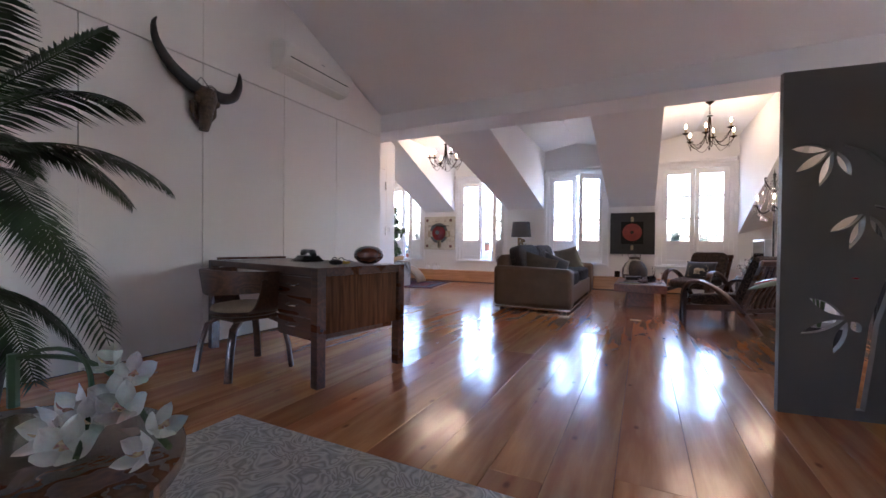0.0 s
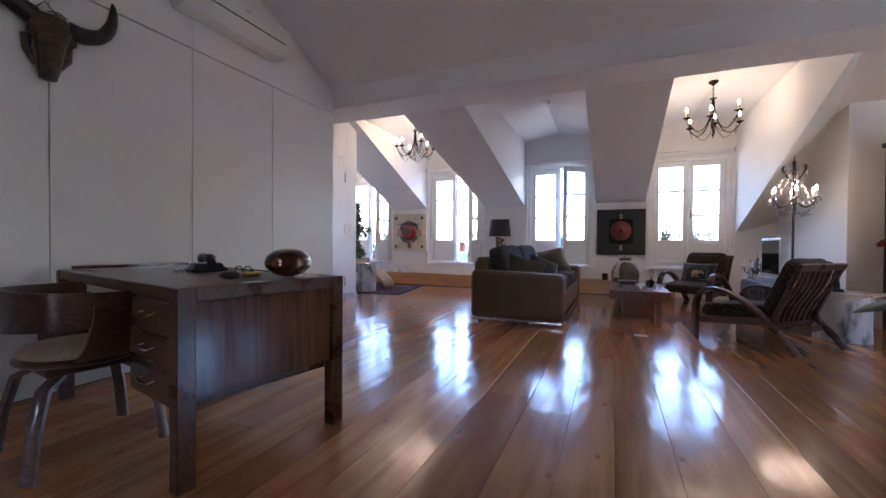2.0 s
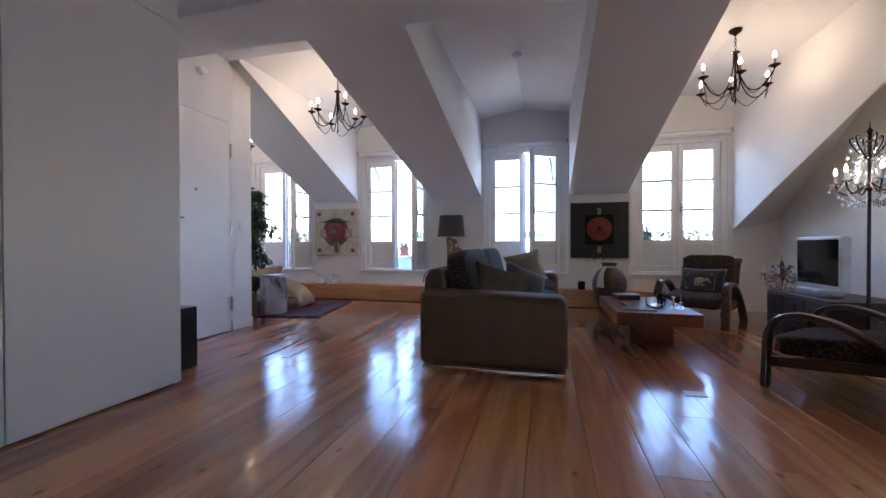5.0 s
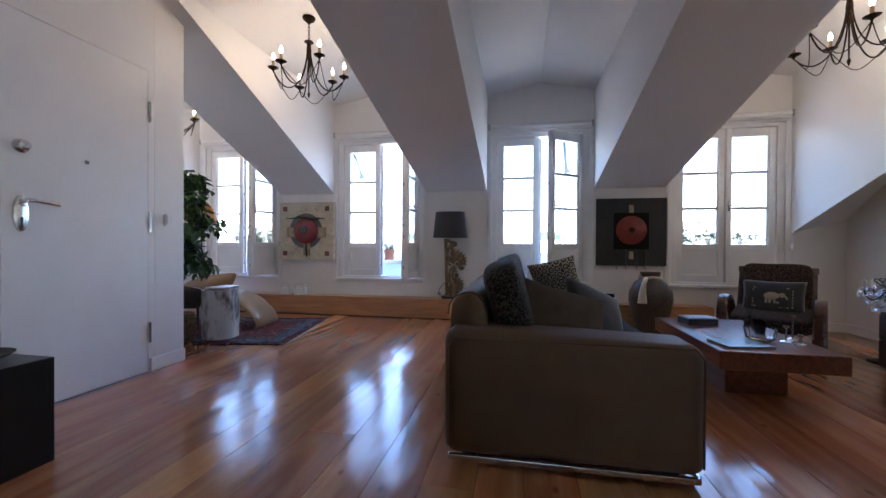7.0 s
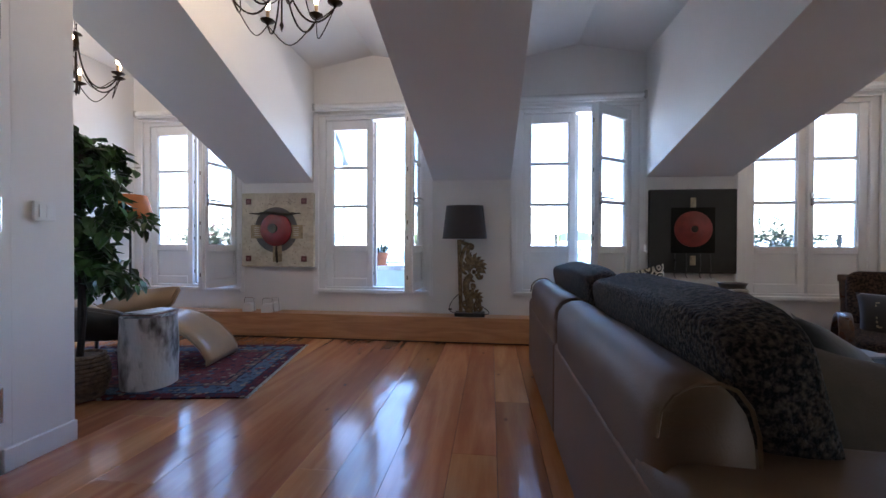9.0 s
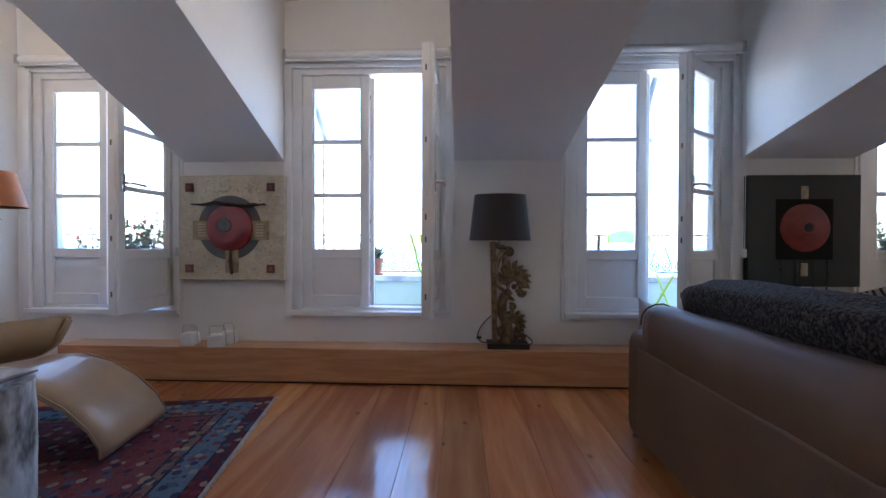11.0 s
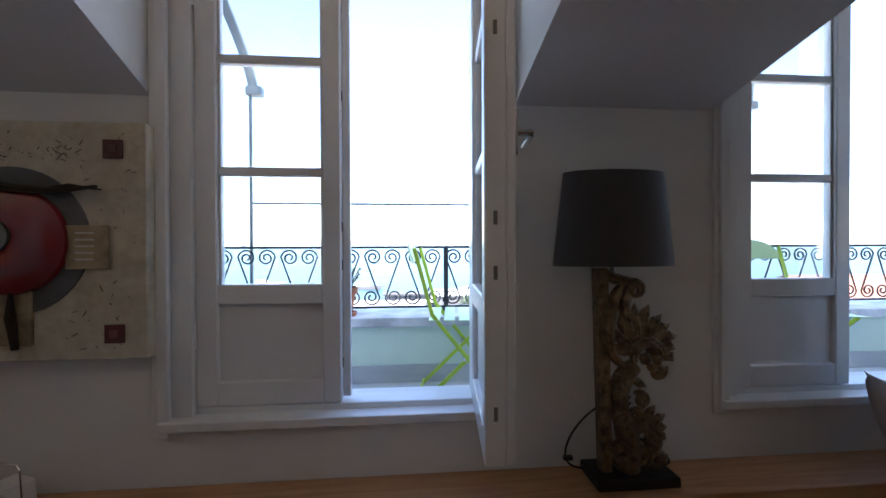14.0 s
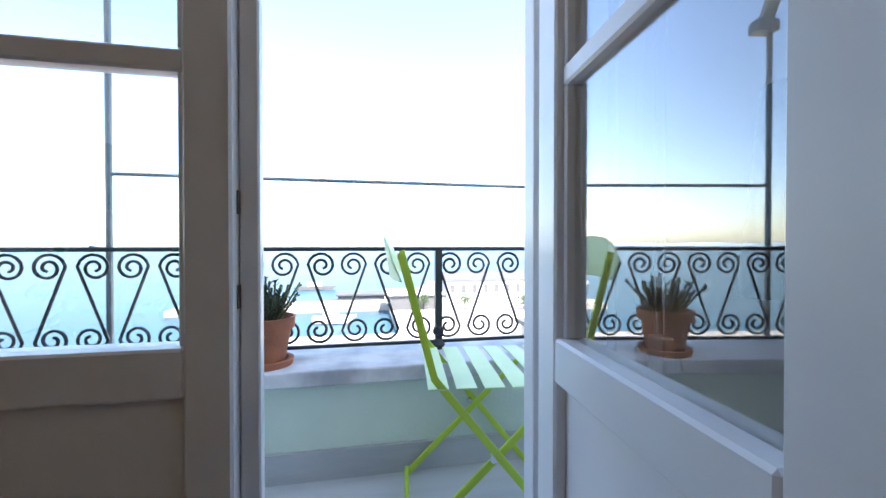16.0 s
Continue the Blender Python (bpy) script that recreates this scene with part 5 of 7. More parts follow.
for i in range(22):
    z, y = 0.085 - 0.012 * i, 0.0
    tube(bm, [(0.13 - 0.0006 * i * i * 0.3, y - 0.04 + 0.001 * i, z), (0.138 - 0.0006 * i * i * 0.3, y, z + 0.012), (0.13 - 0.0006 * i * i * 0.3, y + 0.04 - 0.001 * i, z)], 0.004, 5)
part("carved_ridges", bm, BONE, sk)
for s, pts in ((-1, [(0.06, -0.07, 0.07), (0.07, -0.17, 0.11), (0.08, -0.28, 0.18), (0.08, -0.36, 0.29), (0.08, -0.38, 0.40), (0.08, -0.36, 0.46)]), (1, [(0.06, 0.07, 0.06), (0.07, 0.14, 0.055), (0.08, 0.22, 0.09), (0.08, 0.27, 0.18), (0.08, 0.28, 0.27), (0.08, 0.275, 0.31)])):
    fine = []
    for a in range(len(pts) - 1):
        for q in range(5):
            p0, p1, p2, p3 = (Vector(pts[max(0, min(len(pts) - 1, a + o))]) for o in (-1, 0, 1, 2))
            t = q / 5
            fine.append(0.5 * ((2 * p1) + (p2 - p0) * t + (2 * p0 - 5 * p1 + 4 * p2 - p3) * t * t + (3 * p1 - p0 - 3 * p2 + p3) * t ** 3))
    fine.append(Vector(pts[-1]))
    bm = bm_new()
    n = len(fine)
    tube(bm, fine, [0.044 * (1 - (i / (n - 1)) ** 1.6) + 0.003 + (0.0015 if i % 2 else 0) for i in range(n)], 10)
    part("horn", bm, HORN, sk, "dark ridged horn", smooth=True)
bm = bm_new()
tube(bm, [(0.02, -0.06, 0.11), (0.006, 0.0, 0.19), (0.02, 0.07, 0.11)], 0.003, 5)
part("cord", bm, TWIG, sk)

# ---- air conditioner ----
ACW = mat("warm_white_plastic", (0.74, 0.72, 0.67), 0.35, vary=0.02, bump=0.01)
ac = thing("air_conditioner", pose(-3.13, 2.9, 2.45), "white wall-mounted air conditioner", "air conditioner")
bm = bm_new()
prism(bm, [(0.0, 0.0), (0.10, 0.0), (0.16, 0.035), (0.20, 0.12), (0.205, 0.19), (0.185, 0.235), (0.12, 0.255), (0.0, 0.26)], 1, 0.0, 0.92)
bmesh.ops.bevel(bm, geom=[e for e in bm.edges], offset=0.008, segments=2, affect="EDGES")
part("body", bm, ACW, ac, smooth=True)
part("flap", boxed(0, 0.004, 0.06, 0.86, 0, 0.075, 0.001, 1, m=pose(0.127, 0, 0.012, 0, 32)), ACW, ac)
bm = bm_new()
box(bm, 0.19, 0.2015, 0.06, 0.86, 0.098, 0.101)
part("seam", bm, BLACK, ac)
part("badge", boxed(0.203, 0.207, 0.44, 0.49, 0.17, 0.178), CHROME, ac)

# ---- partition with cut-out bamboo ----
def loop_petal(cx, cz, ang, L, w, n=9):
    out = []
    for i in range(n):
        t = i / (n - 1)
        out.append((t * L, w * math.sin(math.pi * t) ** 0.9))
    for i in range(n - 2, 0, -1):
        t = i / (n - 1)
        out.append((t * L, -w * math.sin(math.pi * t) ** 0.9))
    c, s = math.cos(ang), math.sin(ang)
    return [(cx + x * c - z * s, cz + x * s + z * c) for x, z in out]


SCR = Matrix.LocRotScale((0.616, 2.83, 0), Euler((0, 0, radians(8))), None)
screen = thing("partition_panel", SCR, "taupe lacquered partition panel with cut-out bamboo leaves", "room divider")
holes = []
for cx, cz, petals in ((0.21, 1.31, ((178, 0.155), (215, 0.17), (252, 0.175), (295, 0.13))), (0.335, 1.0, ((214, 0.15), (250, 0.17), (300, 0.14))), (0.275, 0.49, ((150, 0.16), (205, 0.19), (252, 0.165), (305, 0.06)))):
    for a, L in petals:
        a = math.radians(a)
        holes.append(loop_petal(cx + 0.018 * math.cos(a), cz + 0.018 * math.sin(a), a, L, 0.021))
holes.append([(0.307, 0.05), (0.343, 0.05), (0.374, 0.32), (0.388, 0.47), (0.445, 0.68), (0.53, 0.95), (0.58, 1.2), (0.56, 1.2), (0.50, 0.95), (0.405, 0.68), (0.352, 0.47), (0.338, 0.32)])
holes.append([(0.245, 1.316), (0.33, 1.279), (0.40, 1.205), (0.46, 1.10), (0.47, 1.105), (0.412, 1.215), (0.338, 1.290), (0.246, 1.326)])
holes.append([(0.36, 1.022), (0.41, 1.008), (0.455, 0.972), (0.462, 0.982), (0.414, 1.022), (0.362, 1.036)])
bm = bm_new()
outer = [(0, 0.0), (1.6, 0.0), (1.6, 1.70), (0, 1.70)]
edges = []
loops = []
for lp in [outer] + holes:
    vs = [bm.verts.new((x, 0, z)) for x, z in lp]
    loops.append(vs)
    for i in range(len(vs)):
        edges.append(bm.edges.new((vs[i], vs[(i + 1) % len(vs)])))
bmesh.ops.triangle_fill(bm, use_beauty=True, edges=edges)
ex = bmesh.ops.extrude_face_region(bm, geom=bm.faces[:])
bmesh.ops.translate(bm, vec=(0, 0.036, 0), verts=[v for v in ex["geom"] if isinstance(v, bmesh.types.BMVert)])
part("panel", bm, GREYP, screen)
part("floor_track", boxed(0.0, 1.6, 0.008, 0.03, 0, 0.006), CHROME, screen)

# ---- round walnut table with white orchids, grey rug, palm ----
WALN = wood("walnut_barrel_veneer", (0.13, 0.058, 0.028), (0.05, 0.021, 0.011), 2, 0.25, 0.4, 7)
rt = thing("round_table", pose(-1.04, 0.47, 0), "round walnut drum side table", "side table")
bm = bm_new()
lathe(bm, [(0.36, 0.385), (0.37, 0.39), (0.37, 0.415), (0.362, 0.42), (0, 0.42)], 64)
part("tabletop", bm, WALN, rt, smooth=True)
bm = bm_new()
lathe(bm, [(0.33, 0.0), (0.335, 0.01), (0.335, 0.385), (0, 0.385)], 64)
part("drum", bm, WALN, rt, smooth=True)
PETAL = mat("white_orchid_petal", (0.58, 0.57, 0.53), 0.55, noise_scale=40, vary=0.05, bump=0.25, bump_scale=60)
PETAL.node_tree.nodes["Principled BSDF"].inputs["Subsurface Weight"].default_value = 0.15
LIP = mat("orchid_lip", (0.62, 0.50, 0.28), 0.6, noise_scale=60, vary=0.3, col2=(0.3, 0.07, 0.09))
STEM = mat("green_stem", (0.05, 0.09, 0.03), 0.5, vary=0.2)


def petal(bm, L, w, curl, m, n=7, k=6, ruffle=0.0):
    grid = []
    for i in range(n + 1):
        t = i / n
        row = []
        for j in range(k + 1):
            u = 2 * j / k - 1
            ww = w * (math.sin(math.pi * min(1, 0.12 + 0.88 * t)) ** 0.7 + (0.15 if t < 0.2 else 0.02))
            z = curl * t * t * L - 0.22 * ww * u * u + ruffle * 0.1 * w * math.sin(7 * t + 5 * u)
            row.append(bm.verts.new(m @ Vector((t * L * (1 - 0.25 * curl * t), u * ww, z))))
        grid.append(row)
    for p, q in zip(grid, grid[1:]):
        for j in range(k):
            bm.faces.new((p[j], p[j + 1], q[j + 1], q[j]))


def bloom(parent, m, size):
    bm = bm_new()
    for i in range(5):
        a = math.radians(90 + 72 * i)
        petal(bm, size * (1.0 if i % 2 else 1.12), size * (0.42 if i in (1, 4) else 0.32), 0.45, m @ Matrix.Rotation(a, 4, "Z") @ pose(0, 0, 0, 0, -14), ruffle=1.0)
    fl = part("bloom", bm, PETAL, parent, smooth="all")
    bm = bm_new()
    petal(bm, size * 0.5, size * 0.2, 0.9, m @ Matrix.Rotation(radians(-90), 4, "Z") @ pose(0, 0, 0.01, 0, -35), ruffle=2.0)
    tube(bm, [m @ Vector((0, 0, 0.0)), m @ Vector((0, -size * 0.05, size * 0.2)), m @ Vector((0, -size * 0.16, size * 0.3))], [size * 0.09, size * 0.08, size * 0.05], 7)
    part("lip", bm, LIP, fl, smooth="all")


orch = thing("orchid_spray", pose(-1.06, 0.53, 0.42), "spray of white orchid blooms lying on the table", "flowers")
rng = random.Random(11)
for x, y, z, s in ((0.02, 0.25, 0.10, 0.058), (0.07, 0.19, 0.075, 0.06), (0.15, 0.17, 0.075, 0.062), (0.05, 0.10, 0.04, 0.062), (0.155, 0.08, 0.04, 0.064), (0.24, 0.19, 0.05, 0.05), (0.265, 0.15, 0.028, 0.05), (0.0, 0.15, 0.05, 0.06), (-0.04, 0.24, 0.12, 0.058), (0.11, 0.13, 0.055, 0.058)):
    bloom(orch, pose(x, y, z, rng.uniform(40, 75), rng.uniform(-15, 25), rng.uniform(0, 75)), s * 0.86)
bm = bm_new()
tube(bm, bez((-0.3, 0.15, 0.12), (-0.1, 0.3, 0.14), (0.1, 0.2, 0.06), (0.29, 0.18, 0.03), 14), 0.006, 6)
tube(bm, bez((-0.3, 0.15, 0.12), (-0.12, 0.25, 0.2), (0.0, 0.2, 0.08), (0.2, 0.08, 0.035), 14), 0.005, 6)
tube(bm, bez((-0.3, 0.15, 0.0), (-0.3, 0.15, 0.06), (-0.3, 0.15, 0.1), (-0.3, 0.15, 0.13), 4), 0.012, 6)
part("stem", bm, STEM, orch, smooth=True)


def paisley():
    m = mat("grey_embossed_rug", (0.36, 0.35, 0.31), 0.95, noise_scale=3, vary=0.12, bump=0.0, spec=0.15)
    n, l = m.node_tree.nodes, m.node_tree.links
    tc = n.new("ShaderNodeTexCoord")
    nz = n.new("ShaderNodeTexNoise")
    nz.inputs["Scale"].default_value, nz.inputs["Distortion"].default_value, nz.inputs["Detail"].default_value = 6, 2.2, 1.0
    pp = n.new("ShaderNodeMath")
    pp.operation = "PINGPONG"
    pp.inputs[1].default_value = 0.06
    weave = n.new("ShaderNodeTexNoise")
    weave.inputs["Scale"].default_value = 400
    add = n.new("ShaderNodeMath")
    add.operation = "MULTIPLY_ADD"
    add.inputs[1].default_value = 9.0
    l.new(tc.outputs["Object"], nz.inputs["Vector"])
    l.new(tc.outputs["Object"], weave.inputs["Vector"])
    l.new(nz.outputs["Fac"], pp.inputs[0])
    l.new(pp.outputs[0], add.inputs[0])
    l.new(weave.outputs["Fac"], add.inputs[2])
    bp = n.new("ShaderNodeBump")
    bp.inputs["Strength"].default_value, bp.inputs["Distance"].default_value = 0.6, 0.01
    l.new(add.outputs[0], bp.inputs["Height"])
    l.new(bp.outputs[0], n["Principled BSDF"].inputs["Normal"])
    rp = n.new("ShaderNodeValToRGB")
    rp.color_ramp.elements[0].color, rp.color_ramp.elements[1].color = (0.32, 0.30, 0.265, 1), (0.62, 0.59, 0.52, 1)
    rp.color_ramp.elements[1].position = 0.06
    l.new(pp.outputs[0], rp.inputs["Fac"])
    l.new(rp.outputs["Color"], n["Principled BSDF"].inputs["Base Color"])
    return m


grug = thing("grey_rug", pose(-0.4, 0.45, 0), "thick grey rug with an embossed scroll pattern", "rug")
part("carpet", boxed(-1.30, 1.3, -1.1, 1.08, 0.0, 0.016, 0.006), paisley(), grug)

LEAFD = mat("dark_palm_leaf", (0.030, 0.060, 0.022), 0.45, noise_scale=6, vary=0.3, bump=0.1, spec=0.4)
palm = thing("palm_plant", pose(-2.63, 0.86, 0), "tall potted palm with feathery dark fronds", "plant")
bm = bm_new()
lathe(bm, [(0.13, 0), (0.17, 0.30), (0.18, 0.34), (0.165, 0.34), (0.15, 0.29), (0, 0.29)], 28)
part("pot", bm, mat("dark_clay_pot", (0.05, 0.04, 0.036), 0.6, vary=0.2), palm, smooth=True)
rng = random.Random(21)
bm = bm_new()
tube(bm, [(0, 0, 0.28), (0.02, 0.01, 0.6), (0.0, 0.02, 0.95), (0.03, 0.0, 1.35)], [0.035, 0.03, 0.028, 0.02], 9)
part("trunk", bm, TWIG, palm, smooth=True)


def frond(parent, base, az, rise, L, droop):
    """A feather frond: an arching midrib with narrow leaflets on both sides."""
    d = Vector((math.cos(az), math.sin(az), 0))
    pts = []
    for i in range(17):
        t = i / 16
        pts.append(Vector(base) + d * (L * (t - 0.18 * t * t)) + Vector((0, 0, rise * t - droop * t * t)))
    bm = bm_new()
    tube(bm, pts, [0.007 * (1 - 0.8 * i / 16) for i in range(17)], 5)
    side = Vector((-d.y, d.x, 0))
    for i in range(4, 58):
        f = i / 3.65
        a = int(min(15, f))
        p = pts[a].lerp(pts[a + 1], f - a)
        t = f / 16
        ln = 0.21 * L * (math.sin(math.pi * (0.12 + 0.85 * t)) ** 0.8) + 0.03
        tang = (pts[min(16, a + 1)] - pts[a]).normalized()
        for s in (-1, 1):
            o = (side * s * 0.85 + tang * 0.55 + Vector((0, 0, -0.25 + rng.uniform(-0.08, 0.08)))).normalized()
            q = p + o * ln * 0.5
            e = p + o * ln + Vector((0, 0, -0.16 * ln))
            w = tang * 0.0075
            v = [bm.verts.new(c) for c in (p - w * 0.6, p + w * 0.6, q + w, e, q - w)]
            bm.faces.new((v[0], v[1], v[2], v[4]))
            bm.faces.new((v[4], v[2], v[3]))
    part("frond", bm, LEAFD, parent)


for i, (az, rise, L, droop, h) in enumerate(((25, 0.55, 0.95, 0.45, 1.22), (55, 0.45, 0.95, 0.55, 1.12), (5, 0.25, 0.9, 0.55, 1.05), (-25, 0.42, 0.85, 0.5, 1.2), (85, 0.4, 0.8, 0.6, 1.15),
                                              (-60, 0.4, 0.85, 0.6, 1.1), (130, 0.4, 0.6, 0.5, 1.2), (200, 0.4, 0.42, 0.5, 1.1), (38, 0.05, 0.75, 0.62, 0.95), (12, 0.02, 0.62, 0.45, 0.62),
                                              (-15, 0.1, 0.6, 0.55, 0.7), (40, 0.6, 0.7, 0.15, 1.28), (-5, 0.68, 0.8, 0.3, 1.28), (60, 0.12, 0.55, 0.5, 0.55), (-50, 0.1, 0.7, 0.5, 0.75), (18, 0.1, 0.95, 0.75, 1.0))):
    frond(palm, (0.01, 0.0, h + 0.06), radians(az), rise, L, droop)

# ---- dark cube by the cupboard end ----
cube = thing("black_pedestal", pose(-3.555, 4.81, 0), "black lacquered square pedestal box", "pedestal")
part("box", boxed(-0.19, 0.225, -0.155, 0.15, 0, 0.43, 0.004), BLACK, cube)
hat = thing("dish", pose(-3.52, 4.80, 0.43), "dark shallow metal dish on the pedestal", "dish")
bm = bm_new()
lathe(bm, [(0.05, 0), (0.11, 0.02), (0.13, 0.035), (0.122, 0.036), (0.1, 0.026), (0, 0.012)], 24)
part("dish", bm, IRON, hat, smooth=True)

# ---- reading corner: stump table, chaise, rug, ficus, lamp ----
BARK = mat("whitewashed_bark", (0.62, 0.60, 0.56), 0.85, noise_scale=9, vary=0.3, bump=1.0, bump_scale=22, col2=(0.10, 0.09, 0.08), stretch=(1, 1, 0.4), fine=0.35, lo=0.36, hi=0.52)


def stump(m, r, h, label):
    st = thing("stump_table", m, label, "side table", "whitewashed stumps")
    bm = bm_new()
    n, k = 32, 12
    rings = []
    for i in range(k + 1):
        z = h * i / k
        rings.append([bm.verts.new(((r * (1 + 0.10 * noise.noise((math.cos(a) * 1.4, math.sin(a) * 1.4, z * 2.2)) + 0.03 * noise.noise((math.cos(a) * 6, math.sin(a) * 6, z * 8)))) * math.cos(a),
                                    (r * (1 + 0.10 * noise.noise((math.cos(a) * 1.4, math.sin(a) * 1.4, z * 2.2)) + 0.03 * noise.noise((math.cos(a) * 6, math.sin(a) * 6, z * 8)))) * math.sin(a), z)) for a in [q * 2 * math.pi / n for q in range(n)]])
    for p, q in zip(rings, rings[1:]):
        for j in range(n):
            bm.faces.new((p[j], p[(j + 1) % n], q[(j + 1) % n], q[j]))
    bm.faces.new(rings[0][::-1])
    bm.faces.new(rings[-1])
    part("trunk", bm, BARK, st, smooth=True)
    return st


stump(pose(-4.24, 6.98, 0.018), 0.155, 0.45, "whitewashed tree stump used as a side table")
stump(pose(1.62, 5.84, 0), 0.20, 0.43, "whitewashed tree stump holding a telephone")
for i, (w, d, h, c) in enumerate(((0.2, 0.26, 0.012, (0.5, 0.5, 0.5)), (0.19, 0.25, 0.009, (0.35, 0.2, 0.16)), (0.17, 0.24, 0.008, (0.62, 0.6, 0.56)))):
    b = thing("magazine", pose(-4.24 + 0.01 * i, 6.98, 0.4685 + (0.0, 0.013, 0.023)[i], 0, 0, 25 - 17 * i), "printed magazine on the stump", "magazine", "magazines on the stump")
    part("page_block", boxed(-w / 2, w / 2, -d / 2, d / 2, 0, h, 0.001, 1), mat("magazine_print", c, 0.4, vary=0.3, noise_scale=18), b)


def persian():
    """Red field, blue floral border, dark guard stripes."""
    m = mat("persian_wool", (0.2, 0.05, 0.05), 0.95, bump=0.3, bump_scale=350, spec=0.1)
    n, l = m.node_tree.nodes, m.node_tree.links
    tc, sp = n.new("ShaderNodeTexCoord"), n.new("ShaderNodeSeparateXYZ")
    l.new(tc.outputs["Object"], sp.inputs[0])
    def op(kind, a, b=None, c=None):
        q = n.new("ShaderNodeMath")
        q.operation = kind
        for i, v in enumerate((a, b, c)):
            if v is None:
                continue
            if isinstance(v, (int, float)):
                q.inputs[i].default_value = v
            else:
                l.new(v, q.inputs[i])
        return q.outputs[0]
    ax = op("SUBTRACT", 1.0, op("ABSOLUTE", sp.outputs[0]))
    ay = op("SUBTRACT", 0.64, op("ABSOLUTE", sp.outputs[1]))
    edge = op("MINIMUM", ax, ay)
    band = n.new("ShaderNodeValToRGB")
    band.color_ramp.interpolation = "CONSTANT"
    e = band.color_ramp.elements
    e[0].color, e[1].color = (0.085, 0.016, 0.022, 1), (0.018, 0.02, 0.035, 1)
    e[0].position, e[1].position = 0.0, 0.06
    for pos, col in ((0.072, (0.10, 0.15, 0.20)), (0.19, (0.02, 0.018, 0.03)), (0.20, (0.17, 0.11, 0.085)), (0.245, (0.02, 0.018, 0.03)), (0.255, (0.16, 0.05, 0.055))):
        q = e.new(pos)
        q.color = (*col, 1)
    l.new(edge, band.inputs["Fac"])
    vo = n.new("ShaderNodeTexVoronoi")
    vo.inputs["Scale"].default_value = 24
    l.new(tc.outputs["Object"], vo.inputs["Vector"])
    nz = n.new("ShaderNodeTexNoise")
    nz.inputs["Scale"].default_value, nz.inputs["Distortion"].default_value = 24, 2.2
    l.new(tc.outputs["Object"], nz.inputs["Vector"])
    line = op("GREATER_THAN", op("PINGPONG", nz.outputs["Fac"], 0.07), 0.05)
    dots = op("LESS_THAN", vo.outputs["Distance"], 0.46)
    m1, m2 = n.new("ShaderNodeMix"), n.new("ShaderNodeMix")
    for q in (m1, m2):
        q.data_type = "RGBA"
    l.new(band.outputs["Color"], m1.inputs[6])
    pal = n.new("ShaderNodeValToRGB")
    pal.color_ramp.interpolation = "CONSTANT"
    pal.color_ramp.elements[0].color, pal.color_ramp.elements[1].color = (0.02, 0.025, 0.05, 1), (0.30, 0.24, 0.17, 1)
    pal.color_ramp.elements[1].position = 0.62
    z = pal.color_ramp.elements.new(0.35)
    z.color = (0.16, 0.03, 0.03, 1)
    z = pal.color_ramp.elements.new(0.8)
    z.color = (0.06, 0.10, 0.15, 1)
    sp2 = n.new("ShaderNodeSeparateColor")
    l.new(vo.outputs["Color"], sp2.inputs[0])
    l.new(sp2.outputs[0], pal.inputs["Fac"])
    l.new(pal.outputs["Color"], m1.inputs[7])
    l.new(op("MULTIPLY", dots, 0.85), m1.inputs[0])
    l.new(m1.outputs[2], m2.inputs[6])
    m2.inputs[7].default_value = (0.03, 0.025, 0.035, 1)
    l.new(op("MULTIPLY", line, 0.55), m2.inputs[0])
    l.new(m2.outputs[2], n["Principled BSDF"].inputs["Base Color"])
    return m


prug = thing("persian_rug", pose(-4.60, 7.325, 0, 0, 0, 10), "worn red and blue persian rug with a floral border", "rug")
part("carpet", boxed(-1.0, 1.0, -0.64, 0.64, 0.0, 0.012, 0.004), persian(), prug)
bm = bm_new()
rng = random.Random(2)
for i in range(160):
    y = -0.64 + 1.28 * i / 159
    box(bm, 1.0, 1.0 + rng.uniform(0.012, 0.022), y, y + 0.005, 0.001, 0.006)
part("fringe", bm, mat("cream_fringe", (0.55, 0.5, 0.42), 0.9), prug, "short cream fringe")

TAN = mat("tan_glossy_leather", (0.42, 0.28, 0.15), 0.3, noise_scale=4, vary=0.1, bump=0.12, bump_scale=120, coat=0.25)
BROWNL = mat("shaded_brown_leather", (0.06, 0.045, 0.03), 0.45, vary=0.15, bump=0.2, bump_scale=100)
ch = thing("chaise_longue", pose(-4.83, 7.45, 0.012, 0, 0, 8), "tan leather curved lounge chaise with wide wings", "lounge chair")


